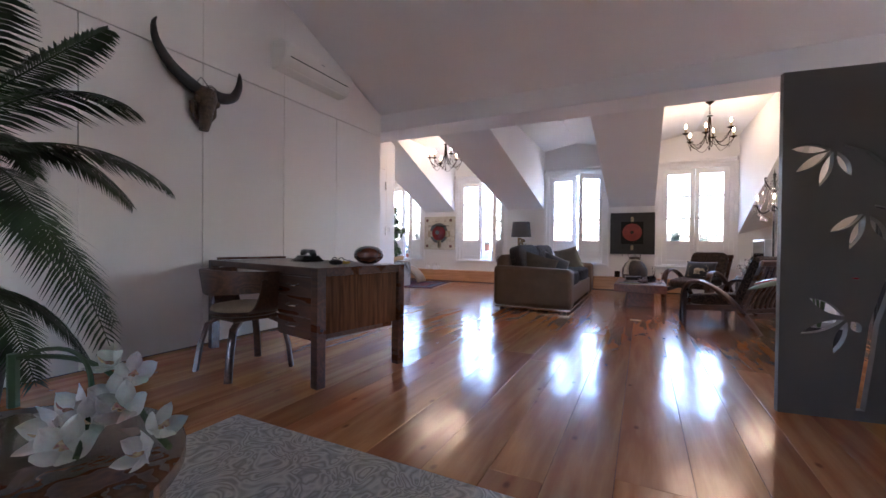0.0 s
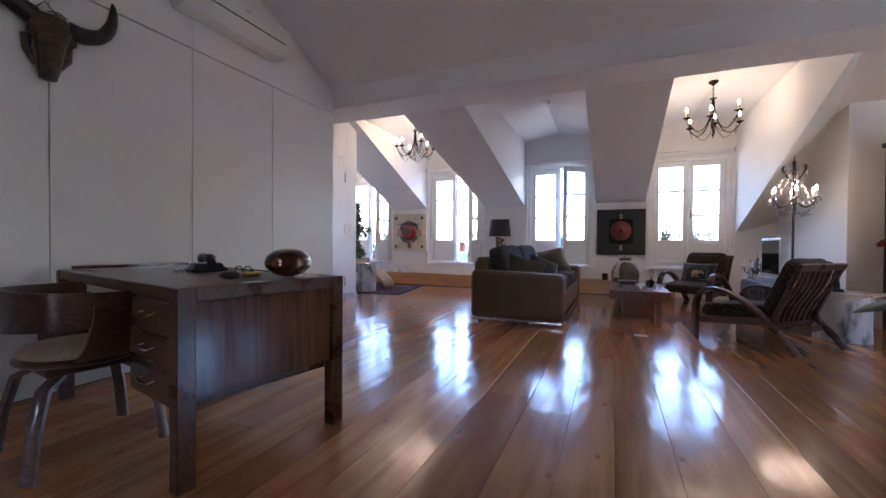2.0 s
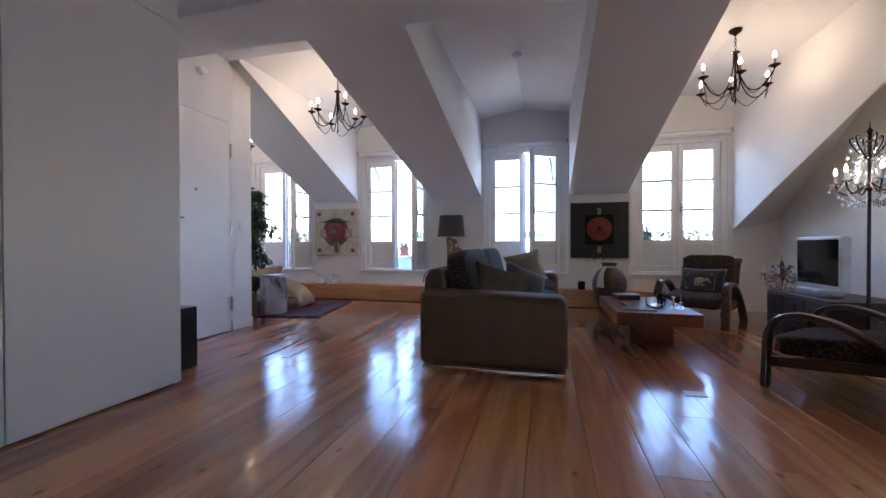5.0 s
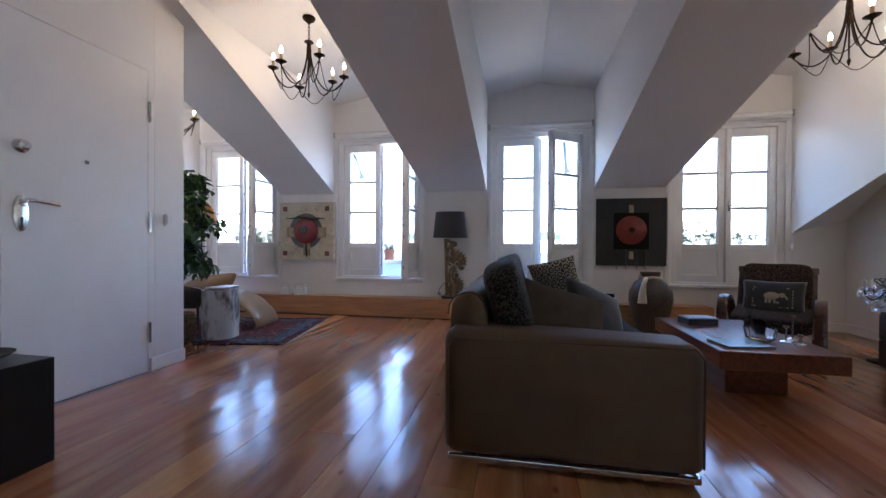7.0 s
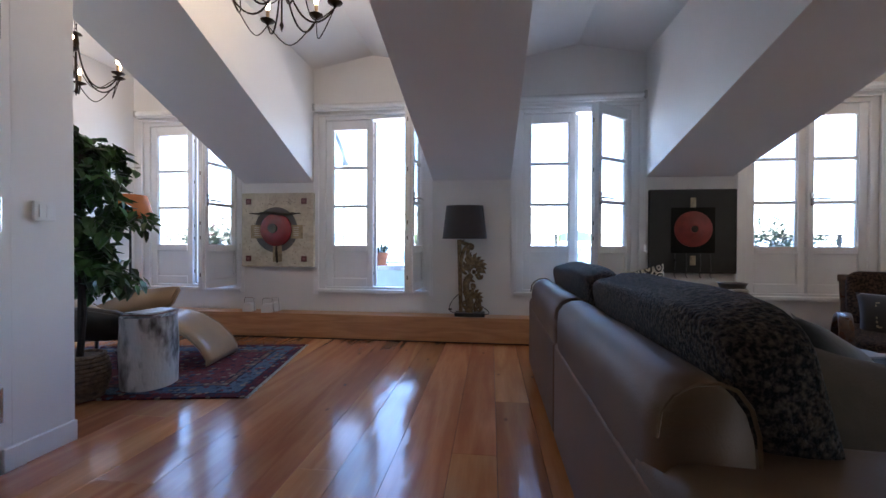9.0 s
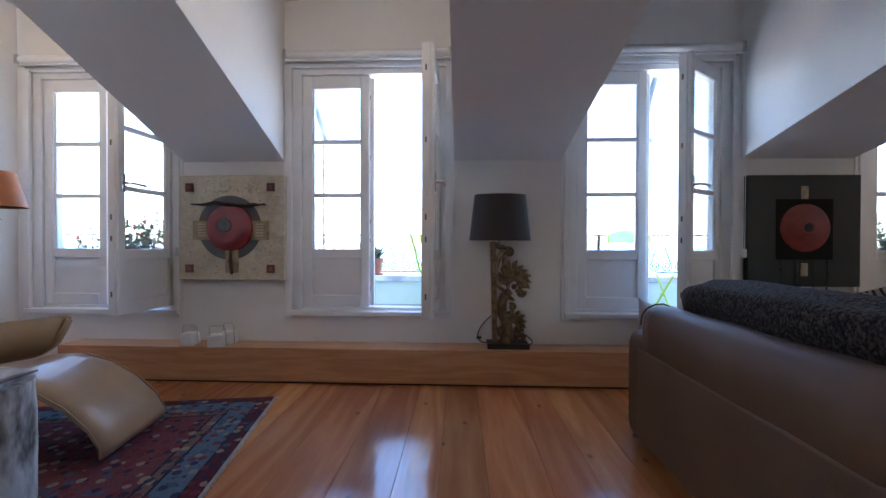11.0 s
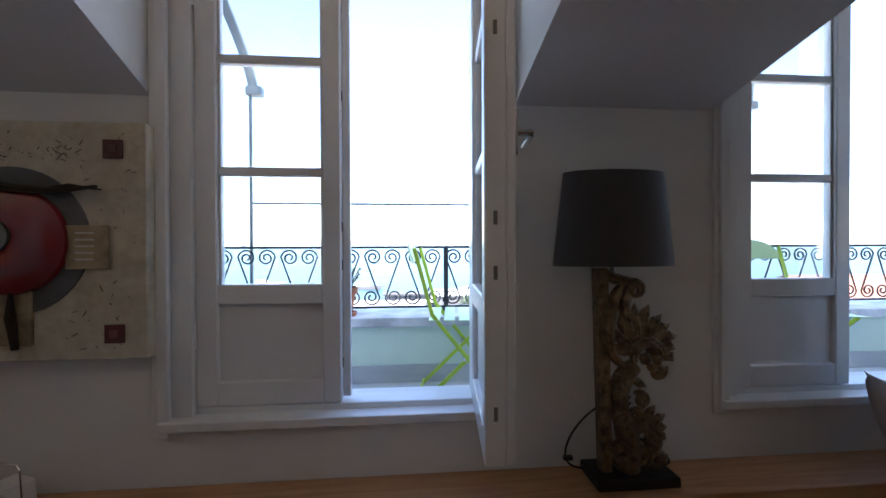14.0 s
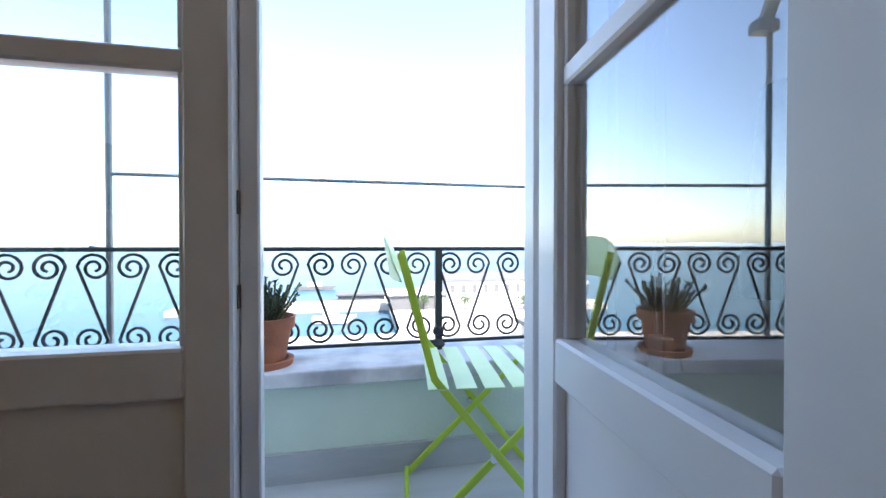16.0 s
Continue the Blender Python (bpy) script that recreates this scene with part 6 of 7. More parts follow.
def shell(profile, w0, w1, thick, name, material, label=""):
    """A leather shell that follows a side profile of (x, z), its width running from w0 to w1."""
    bm = bm_new()
    P = [Vector((x, 0, z)) for x, z in profile]
    top, bot = [], []
    n, k = len(P), 10
    for i, p in enumerate(P):
        d = (P[min(i + 1, n - 1)] - P[max(i - 1, 0)]).normalized()
        nr = Vector((-d.z, 0, d.x))
        w = w0 + (w1 - w0) * i / (n - 1)
        rt_, rb_ = [], []
        for j in range(k + 1):
            u = 2 * j / k - 1
            soft = (1 - abs(u) ** 12) * (1 - (2 * i / (n - 1) - 1) ** 8) ** 0.5
            rt_.append(bm.verts.new(p + Vector((0, u * w / 2, 0)) + nr * thick / 2 * max(0.12, soft)))
            rb_.append(bm.verts.new(p + Vector((0, u * w / 2, 0)) - nr * thick / 2 * max(0.12, soft)))
        top.append(rt_)
        bot.append(rb_)
    for i in range(n - 1):
        for j in range(k):
            bm.faces.new((top[i][j], top[i][j + 1], top[i + 1][j + 1], top[i + 1][j]))
            bm.faces.new((bot[i][j], bot[i + 1][j], bot[i + 1][j + 1], bot[i][j + 1]))
        for j in (0, k):
            bm.faces.new((top[i][j], top[i + 1][j], bot[i + 1][j], bot[i][j]))
    for i in (0, n - 1):
        for j in range(k):
            bm.faces.new((top[i][j], top[i][j + 1], bot[i][j + 1], bot[i][j]))
    return part(name, bm, material, ch, label, smooth="all")


prof = [(-0.62, 0.50), (-0.50, 0.40), (-0.35, 0.32), (-0.15, 0.29), (0.04, 0.315), (0.20, 0.35), (0.32, 0.35), (0.44, 0.31), (0.56, 0.235), (0.655, 0.14), (0.70, 0.06), (0.70, 0.02)]
shell(prof, 0.47, 0.46, 0.065, "seat", TAN)
bm = bm_new()
for s in (-1, 1):
    tube(bm, [(x, s * 0.231, z + 0.016) for x, z in prof[1:]], 0.0045, 6)
part("seam", bm, TAN, ch, "stitched edge seam", smooth=True)


def wing(s, outline, material, label):
    """An upright padded armrest slab that leans outwards."""
    bm = bm_new()
    prism(bm, outline, 1, -0.032, 0.032)
    bmesh.ops.bevel(bm, geom=bm.edges[:], offset=0.016, segments=3, affect="EDGES")
    bmesh.ops.transform(bm, matrix=pose(0, s * 0.27, 0.2, -s * 14) @ pose(0, 0, -0.2), verts=bm.verts[:])
    part("wing", bm, material, ch, label, smooth="all")


# near wing: the shade on its outer side is put into a darker leather
wing(-1, [(-0.55, 0.21), (0.12, 0.235), (0.20, 0.33), (0.19, 0.42), (0.14, 0.45), (-0.10, 0.475), (-0.45, 0.47), (-0.58, 0.42)], BROWNL, "leather armrest wing, darkened to brown for its shaded outer side")
wing(1, [(-0.55, 0.24), (0.02, 0.34), (0.10, 0.40), (0.15, 0.55), (0.11, 0.56), (-0.15, 0.53), (-0.36, 0.47), (-0.55, 0.38)], TAN, "upswept tan leather armrest wing")
for x, y in ((-0.45, -0.2), (-0.45, 0.2), (0.05, -0.2), (0.05, 0.2)):
    bm = bm_new()
    tube(bm, [(x, y, 0.0), (x * 0.97, y * 0.95, 0.3)], 0.014, 8)
    part("leg", bm, BLACK, ch, smooth=True)

# ficus in a woven basket
LEAFG = mat("glossy_ficus_leaf", (0.06, 0.13, 0.034), 0.32, noise_scale=9, vary=0.3, bump=0.1, rand=0.0)
ISL = LEAFG.node_tree
geo, hs, mrg = ISL.nodes.new("ShaderNodeNewGeometry"), ISL.nodes.new("ShaderNodeHueSaturation"), ISL.nodes.new("ShaderNodeMapRange")
mrg.inputs["To Min"].default_value, mrg.inputs["To Max"].default_value = 0.45, 1.5
bs = ISL.nodes["Principled BSDF"]
old = bs.inputs["Base Color"].links[0].from_socket
ISL.links.new(geo.outputs["Random Per Island"], mrg.inputs["Value"])
ISL.links.new(mrg.outputs[0], hs.inputs["Value"])
ISL.links.new(old, hs.inputs["Color"])
ISL.links.new(hs.outputs["Color"], bs.inputs["Base Color"])
WICK = mat("woven_wicker", (0.17, 0.11, 0.06), 0.8, noise_scale=30, vary=0.35, bump=0.8, bump_scale=50)
fic = thing("ficus_tree", pose(-4.46, 6.72, 0.013), "leafy green ficus tree in a woven basket", "plant")
bm = bm_new()
for i in range(11):
    z = 0.012 + 0.024 * i
    r = 0.105 + 0.03 * math.sin(math.pi * i / 11)
    tube(bm, [((r + 0.004 * math.sin(14 * a + i * math.pi)) * math.cos(a), (r + 0.004 * math.sin(14 * a + i * math.pi)) * math.sin(a), z) for a in [q * 2 * math.pi / 40 for q in range(40)]], 0.0135, 6, closed=True)
lathe(bm, [(0.1, 0.0), (0.1, 0.25), (0, 0.25)], 20)
part("basket", bm, WICK, fic, smooth=True)
rng = random.Random(8)
bm = bm_new()
tube(bm, [(0, 0, 0.24), (0.02, 0.01, 0.5), (-0.01, 0.02, 0.8), (0.0, 0.0, 1.2), (0.01, 0.0, 1.5)], [0.018, 0.015, 0.013, 0.009, 0.004], 8)
tube(bm, [(0.01, 0, 0.24), (-0.02, 0.02, 0.5), (0.02, -0.01, 0.8), (-0.02, 0.01, 1.2)], [0.014, 0.012, 0.01, 0.005], 7)
tips = []
for i in range(46):
    h = rng.uniform(0.62, 1.58)
    a = rng.uniform(0, 2 * math.pi)
    L = rng.uniform(0.16, 0.38) * (1.0 if h < 1.25 else 0.8)
    p0 = Vector((0, 0, h))
    p1 = p0 + Vector((math.cos(a) * L * 0.6, math.sin(a) * L * 0.6, 0.08))
    p2 = p0 + Vector((math.cos(a) * L, math.sin(a) * L, rng.uniform(-0.04, 0.07)))
    tube(bm, [p0, p1, p2], [0.005, 0.003, 0.0015], 5)
    tips.append((p0, p1, p2))
part("trunk", bm, TWIG, fic, smooth=True)
bm = bm_new()
for p0, p1, p2 in tips:
    for k in range(38):
        t = rng.uniform(0.2, 1.05)
        c = p0.lerp(p1, t * 2) if t < 0.5 else p1.lerp(p2, t * 2 - 1)
        c = c + Vector((rng.gauss(0, 0.03), rng.gauss(0, 0.03), rng.gauss(0, 0.03)))
        az, dip, L = rng.uniform(0, 2 * math.pi), rng.uniform(-75, 5), rng.uniform(0.07, 0.11)
        m = Matrix.Translation(c) @ Euler((rng.uniform(-0.5, 0.5), -radians(dip), az)).to_matrix().to_4x4()
        w = L * 0.32
        v = [bm.verts.new(m @ Vector(q)) for q in ((0, 0, 0), (L * 0.35, w, 0.006), (L * 0.7, w * 0.7, 0.0), (L, 0, -0.012), (L * 0.7, -w * 0.7, 0), (L * 0.35, -w, 0.006), (L * 0.4, 0, -0.004))]
        for a, b in ((0, 1), (1, 2), (2, 3), (3, 4), (4, 5), (5, 0)):
            bm.faces.new((v[6], v[a], v[b]))
crown = part("crown", bm, LEAFG, fic, "dense pointed green leaves")
ol = thing("floor_lamp", pose(-5.12, 7.72, 0.013), "slim black floor lamp with an orange shade", "lamp")
bm = bm_new()
lathe(bm, [(0.11, 0), (0.11, 0.015), (0.01, 0.025), (0.008, 1.15)], 18)
part("pole", bm, BLACK, ol, smooth=True)
bm = bm_new()
lathe(bm, [(0.17, 1.15), (0.12, 1.34), (0.118, 1.34), (0.168, 1.15)], 32)
part("shade", bm, mat("orange_paper", (0.65, 0.22, 0.06), 0.7), ol, "orange paper shade", smooth=True)

# ---- television corner ----
TVW = wood("worn_dark_cabinet_wood", (0.09, 0.055, 0.035), (0.035, 0.022, 0.016), 1, 0.45, 0.1, 6)
cab = thing("television_cabinet", pose(1.42, 6.72, 0), "dark wooden television cabinet with square pulls", "cabinet")
part("body", boxed(-0.24, 0.3, -0.46, 0.42, 0.02, 0.43, 0.005), TVW, cab)
for i in range(3):
    for k in range(2):
        y, z = -0.44 + 0.288 * i, 0.04 + 0.19 * k
        d = part("drawer", boxed(-0.252, -0.24, y, y + 0.278, z, z + 0.18, 0.003), TVW, cab)
        part("pull", boxed(-0.262, -0.252, y + 0.10, y + 0.18, z + 0.05, z + 0.13, 0.004), BLACK, d, "square black pull")
TVS = mat("dark_screen", (0.008, 0.009, 0.011), 0.08, vary=0.05, bump=0.0)
tv = thing("television", pose(1.36, 6.72, 0.43), "flat television with a silver frame, switched off", "television")
part("frame", boxed(-0.02, 0.05, -0.29, 0.29, 0.06, 0.50, 0.008), mat("silver_plastic", (0.62, 0.63, 0.65), 0.3, 0.2), tv)
part("screen", boxed(-0.024, -0.02, -0.262, 0.262, 0.10, 0.475), TVS, tv, "dark glossy screen")
part("stand", boxed(-0.09, 0.09, -0.16, 0.16, 0, 0.06, 0.01), mat("silver_stand", (0.5, 0.5, 0.52), 0.3, 0.3), tv)
ph = thing("photo_frame", pose(1.27, 7.08, 0.43, 0, 0, 60), "small silver photo frame on the cabinet", "photo frame")
part("frame", boxed(-0.05, 0.05, -0.004, 0.008, 0, 0.13, 0.003, m=pose(0, 0, 0, -14)), CHROME, ph)
part("picture", boxed(-0.04, 0.04, -0.007, -0.004, 0.012, 0.118, m=pose(0, 0, 0, -14)), mat("photo_print", (0.35, 0.38, 0.42), 0.3, noise_scale=30, vary=0.4), ph)
jar = thing("candle_jar", pose(1.28, 6.98, 0.43), "small glass candle jar on the cabinet", "candle")
bm = bm_new()
lathe(bm, [(0.035, 0), (0.038, 0.07), (0.034, 0.07), (0.031, 0.008), (0, 0.008)], 18)
part("glass", bm, CRYST, jar, smooth=True)
bm = bm_new()
lathe(bm, [(0.029, 0.01), (0.029, 0.045), (0, 0.045)], 16)
part("wax", bm, mat("cream_wax", (0.7, 0.64, 0.5), 0.5), jar, smooth=True)


def drop(bm, p, r):
    """A cut crystal drop: a faceted bead."""
    lathe(bm, [(0.0, r * 1.8), (r * 0.45, r * 0.8), (r * 0.8, 0), (r * 0.5, -r * 0.7), (0, -r * 1.1)], 6, Matrix.Translation(p))


def crystal_lamp(m, name, label, z0, R, arms, H, lit, category):
    la = thing(name, m, label, category)
    rng = random.Random(arms)
    bm = bm_new()
    lathe(bm, [(0.12, 0), (0.12, 0.012), (0.03, 0.03), (0.012, 0.05), (0.011, z0), (0.03, z0 + 0.02), (0.012, z0 + 0.05), (0.012, z0 + H), (0.02, z0 + H + 0.01), (0.004, z0 + H + 0.04), (0.002, z0 + H + 0.09)], 18)
    part("pole", bm, BLACK, la, smooth=True)
    for i in range(arms):
        a = 2 * math.pi * i / arms + 0.3
        u, up = Vector((math.cos(a), math.sin(a), 0)), Vector((0, 0, 1))
        bm = bm_new()
        tube(bm, bez(u * 0.012 + up * (z0 + 0.06), u * R * 0.6 + up * (z0 - 0.06), u * R * 0.9 + up * (z0 - 0.02), u * R + up * (z0 + 0.07), 10), 0.006, 6)
        upper = bm_new()
        tube(upper, bez(u * 0.012 + up * (z0 + H * 0.55), u * R * 0.5 + up * (z0 + H * 0.75), u * R * 0.75 + up * (z0 + H * 1.0), u * R * 0.45 + up * (z0 + H * 0.95), 10), 0.005, 6)
        arm = part("arm", bm, BLACK, la, smooth=True)
        part("upper_arm", upper, BLACK, la, smooth=True)
        bm = bm_new()
        lathe(bm, [(0.01, 0.06), (0.036, 0.072), (0.036, 0.076), (0.0, 0.076)], 12, Matrix.Translation(u * R + up * z0))
        part("cup", bm, CRYST, arm)
        bm = bm_new()
        lathe(bm, [(0.012, 0.076), (0.012, 0.14), (0, 0.14)], 10, Matrix.Translation(u * R + up * z0))
        part("candle_sleeve", bm, MILK, arm)
        if lit:
            bm = bm_new()
            lathe(bm, [(0.006, 0.14), (0.010, 0.152), (0.010, 0.165), (0.0015, 0.19)], 10, Matrix.Translation(u * R + up * z0))
            part("bulb", bm, BULB, arm, "lit flame-shaped bulb", smooth=True)
        bm = bm_new()
        for k in range(7):
            q = u * R + Vector((math.cos(k * 0.9), math.sin(k * 0.9), 0)) * 0.034 + up * (z0 + 0.045 - (0.03 if k % 2 else 0.0))
            drop(bm, q, 0.011)
        for k in range(4):
            f = k / 4
            drop(bm, u * (R * (0.25 + 0.7 * f)) + up * (z0 - 0.075 - 0.02 * math.sin(f * 3)), 0.012)
            drop(bm, u * (R * 0.75 * (0.3 + 0.6 * f)) + up * (z0 + H * (0.62 + 0.3 * f) - 0.04), 0.011)
        for k in range(14):
            f = k / 14
            drop(bm, u * R * (0.12 + 0.75 * f) * 0.9 + up * (z0 + H * (0.95 - 0.8 * f) - 0.05 * math.sin(math.pi * f)), 0.009)
            v = Vector((math.cos(a + 0.5), math.sin(a + 0.5), 0))
            drop(bm, v * R * (0.15 + 0.6 * f) + up * (z0 + 0.02 + H * (0.8 - 0.85 * f) - 0.03 * math.sin(math.pi * f)), 0.009)
        for k in range(5):
            drop(bm, u * R * 0.55 + Vector((0.02 * math.cos(k), 0.02 * math.sin(k), 0)) + up * (z0 + H * 0.86 - 0.05 * k), 0.013)
            drop(bm, u * R * (0.9 - 0.12 * k) + up * (z0 - 0.03 - 0.018 * k), 0.014)
        tagged(part("crystal_fringe", bm, CRYST, arm), kind="stuff")
    return la


crystal_lamp(pose(1.37, 6.20, 0), "crystal_floor_lamp", "floor lamp with a lit crystal chandelier head", 1.25, 0.18, 6, 0.42, True, "lamp")
crystal_lamp(pose(1.40, 7.36, 0), "crystal_candelabra", "low unlit crystal candelabra on a dark foot", 0.50, 0.14, 5, 0.16, False, "candelabra")

# hall: dark display cabinet, phone on the stump, red-leaved plant
hc = thing("display_cabinet", pose(2.75, 6.42, 0), "tall black lacquered display cabinet", "cabinet")
part("body", boxed(-0.5, 0.5, -0.19, 0.21, 0, 1.85, 0.006), BLACK, hc)
part("cornice", boxed(-0.53, 0.53, -0.22, 0.215, 1.85, 1.90, 0.01), BLACK, hc)
for s in (-1, 1):
    d = part("door", boxed(s * 0.245 - 0.235, s * 0.245 + 0.235, -0.205, -0.19, 0.1, 1.8, 0.004), BLACK, hc)
    bm = bm_new()
    lathe(bm, [(0.012, 0), (0.014, 0.02), (0, 0.024)], 12, pose(s * 0.03, -0.205, 1.0, 90))
    part("knob", bm, CHROME, d, smooth=True)
hp = thing("cordless_phone", pose(1.55, 5.78, 0.432), "black cordless phone in its charging cradle", "telephone")
part("cradle", boxed(-0.04, 0.04, -0.035, 0.035, 0, 0.03, 0.008), BLACK, hp)
part("receiver", boxed(-0.024, 0.024, -0.012, 0.012, 0.02, 0.17, 0.008, m=pose(0, 0, 0, -12)), BLACK, hp)
rp_ = thing("red_plant", pose(0.88, 3.20, 0), "tall potted plant with broad red waxy leaves behind the partition", "plant")
bm = bm_new()
lathe(bm, [(0.10, 0), (0.125, 0.40), (0.115, 0.40), (0, 0.36)], 24)
part("pot", bm, BLACK, rp_, smooth=True)
REDLF = mat("waxy_red_leaf", (0.34, 0.03, 0.04), 0.25, noise_scale=12, vary=0.2, coat=0.3)
rng = random.Random(4)
for i in range(9):
    a, h = i * 2.4, rng.uniform(0.62, 0.92)
    tip = Vector((0.08 * math.cos(a), 0.08 * math.sin(a), h))
    bm = bm_new()
    tube(bm, [(0, 0, 0.36), tip * 0.5 + Vector((0, 0, 0.3)), tip], 0.004, 5)
    stem = part("stem", bm, STEM, rp_)
    bm = bm_new()
    petal(bm, 0.21, 0.08, -0.6, Matrix.Translation(tip) @ Matrix.Rotation(a, 4, "Z") @ pose(0, 0, 0, 0, -15))
    part("leaf", bm, REDLF if i % 4 else LEAFD, stem, smooth="all")
gr = thing("floor_vent", pose(-0.06, 5.22, 0, 0, 0, 0), "small brass floor socket plate", "floor socket")
part("plate", boxed(-0.055, 0.055, -0.04, 0.04, 0.0, 0.004, 0.001, 1), mat("dull_brass", (0.5, 0.42, 0.28), 0.35, 0.9), gr)

# ---- balcony and what lies beyond ----
GREEN_W = mat("pale_green_render", (0.68, 0.78, 0.65), 0.8, noise_scale=3, vary=0.06, bump=0.15, bump_scale=80)
MARBLE = mat("weathered_marble", (0.74, 0.73, 0.72), 0.5, noise_scale=7, vary=0.2, bump=0.15, bump_scale=30, col2=(0.38, 0.38, 0.39))
TILE = mat("grey_wood_tile", (0.52, 0.53, 0.52), 0.45, noise_scale=8, vary=0.12, bump=0.1, stretch=(0.2, 1, 1))
RAILM = mat("dark_iron_paint", (0.018, 0.022, 0.026), 0.4, vary=0.2, bump=0.15)
BX0, BX1 = -7.5, 3.5
structure("balcony_floor", boxed(BX0, BX1, 8.85, 9.34, 0.20, 0.326), TILE, "grey plank-tiled balcony floor")
structure("balcony_parapet", boxed(BX0, BX1, 9.34, 9.62, -0.4, 0.63), GREEN_W, "pale green rendered balcony parapet")
structure("balcony_skirting", boxed(BX0, BX1, 9.325, 9.3395, 0.326, 0.42), TILE)
structure("balcony_threshold", boxed(BX0, BX1, 8.85, 8.872, 0.326, 0.45), MARBLE)
cap = tagged(new("parapet_coping"), "weathered marble coping on the parapet", "coping", kind="structure")
for i in range(8):
    x0 = BX0 + i * 1.375
    part("slab", boxed(x0 + 0.002, x0 + 1.373, 9.31, 9.65, 0.63, 0.682, 0.006), MARBLE, cap)
RY, RZ0, RZ1 = 9.50, 0.705, 1.052
rail = thing("balcony_railing", pose(0, RY, 0), "dark wrought-iron balcony railing with heart scrolls", "railing")
part("top_rail", boxed(BX0, BX1, -0.022, 0.022, RZ1, RZ1 + 0.014, 0.003, 1), RAILM, rail)
part("bottom_rail", boxed(BX0, BX1, -0.01, 0.01, RZ0, RZ0 + 0.012, 0.002, 1), RAILM, rail)


def s_scroll(s):
    """One bar: a spiral at the top, a long diagonal, a spiral at the foot."""
    pts = []
    P = 0.235
    r = 0.045
    cx, cz = 0.053 * s, RZ1 - 0.052
    for i in range(26):
        t = i / 25
        a = math.pi * (3.4 - 3.4 * t) + 0.1
        k = r * (0.22 + 0.85 * t)
        pts.append((cx + s * k * math.cos(a), 0, cz + k * math.sin(a)))
    top_end = Vector(pts[-1])
    bx, bz = s * (P / 2 - 0.053), RZ0 + 0.064
    low = []
    for i in range(26):
        t = i / 25
        a = math.pi * (3.4 - 3.4 * t) + 0.1
        k = r * (0.22 + 0.85 * t)
        low.append((bx - s * k * math.cos(a), 0, bz - k * math.sin(a)))
    mid = [top_end.lerp(Vector(low[-1]), q / 7) for q in range(1, 7)]
    bm = bm_new()
    tube(bm, pts + mid + low[::-1], 0.0052, 5)
    return bm


first = {}
for i in range(int((BX1 - BX0) / 0.235)):
    x = BX0 + 0.12 + i * 0.235
    if not -6.6 < x < 2.2:
        continue
    for s in (-1, 1):
        if s in first:
            o = first[s].copy()
            scene.collection.objects.link(o)
        else:
            o = first[s] = part("scroll", s_scroll(s), RAILM, rail, smooth=True)
        o.location.x = x
for x in (-5.83, -4.30, -2.78, -1.26, 0.26, 1.78):
    bm = bm_new()
    box(bm, x - 0.013, x + 0.013, -0.013, 0.013, 0.72, RZ1)
    lathe(bm, [(0.02, 0.682), (0.026, 0.70), (0.014, 0.72)], 12, pose(x, 0, 0))
    lathe(bm, [(0.0, 0.73), (0.02, 0.738), (0.022, 0.75), (0.016, 0.765)], 12, pose(x, 0, 0))
    part("post", bm, RAILM, rail, smooth=True)
STEELP = mat("grey_galvanised_steel", (0.25, 0.29, 0.31), 0.4, 0.6, vary=0.15)
aw = thing("awning_frame", pose(0, 9.60, 0), "grey steel awning frame on thin posts", "awning frame")
for x in (-3.92, -0.80):
    bm = bm_new()
    tube(bm, [(x, 0, 0.682), (x, 0, 1.98)], 0.011, 8)
    tube(bm, [(x - 0.02, 0, 1.06), (x - 0.05, -0.02, 1.07)], 0.005, 6)
    part("post", bm, STEELP, aw, smooth=True)
    bm = bm_new()
    strip(bm, bez((x + 0.02, 0.0, 1.98), (x + 0.0, -0.02, 2.15), (x - 0.04, -0.15, 2.3), (x - 0.06, -0.35, 2.45), 10) + [(x - 0.06, -0.65, 2.62)], (1, 0, 0), 0.05, 0.03)
    box(bm, x - 0.02, x + 0.07, -0.03, 0.03, 1.95, 2.0, 0.005)
    part("arm", bm, STEELP, aw, "folded grey awning arm", smooth=True)
bm = bm_new()
tube(bm, [(-3.92, 0, 1.32), (-0.80, 0, 1.315)], 0.007, 8)
part("cross_bar", bm, STEELP, aw, smooth=True)

TERRA = mat("terracotta", (0.42, 0.15, 0.075), 0.75, noise_scale=9, vary=0.18, bump=0.15)
SUCC = mat("grey_green_succulent", (0.10, 0.13, 0.065), 0.6, vary=0.3)
pot = thing("flower_pot", pose(-3.375, 9.41, 0.682), "terracotta pot with a small shrubby plant", "plant pot")
bm = bm_new()
lathe(bm, [(0.085, 0), (0.09, 0.02), (0.075, 0.02), (0.062, 0.006), (0, 0.006)], 28)
part("saucer", bm, TERRA, pot, smooth=True)
bm = bm_new()
lathe(bm, [(0.062, 0.008), (0.082, 0.12), (0.092, 0.12), (0.096, 0.158), (0.088, 0.158), (0.078, 0.13), (0, 0.125)], 28)
part("pot", bm, TERRA, pot, smooth=True)
rng = random.Random(6)
bm = bm_new()
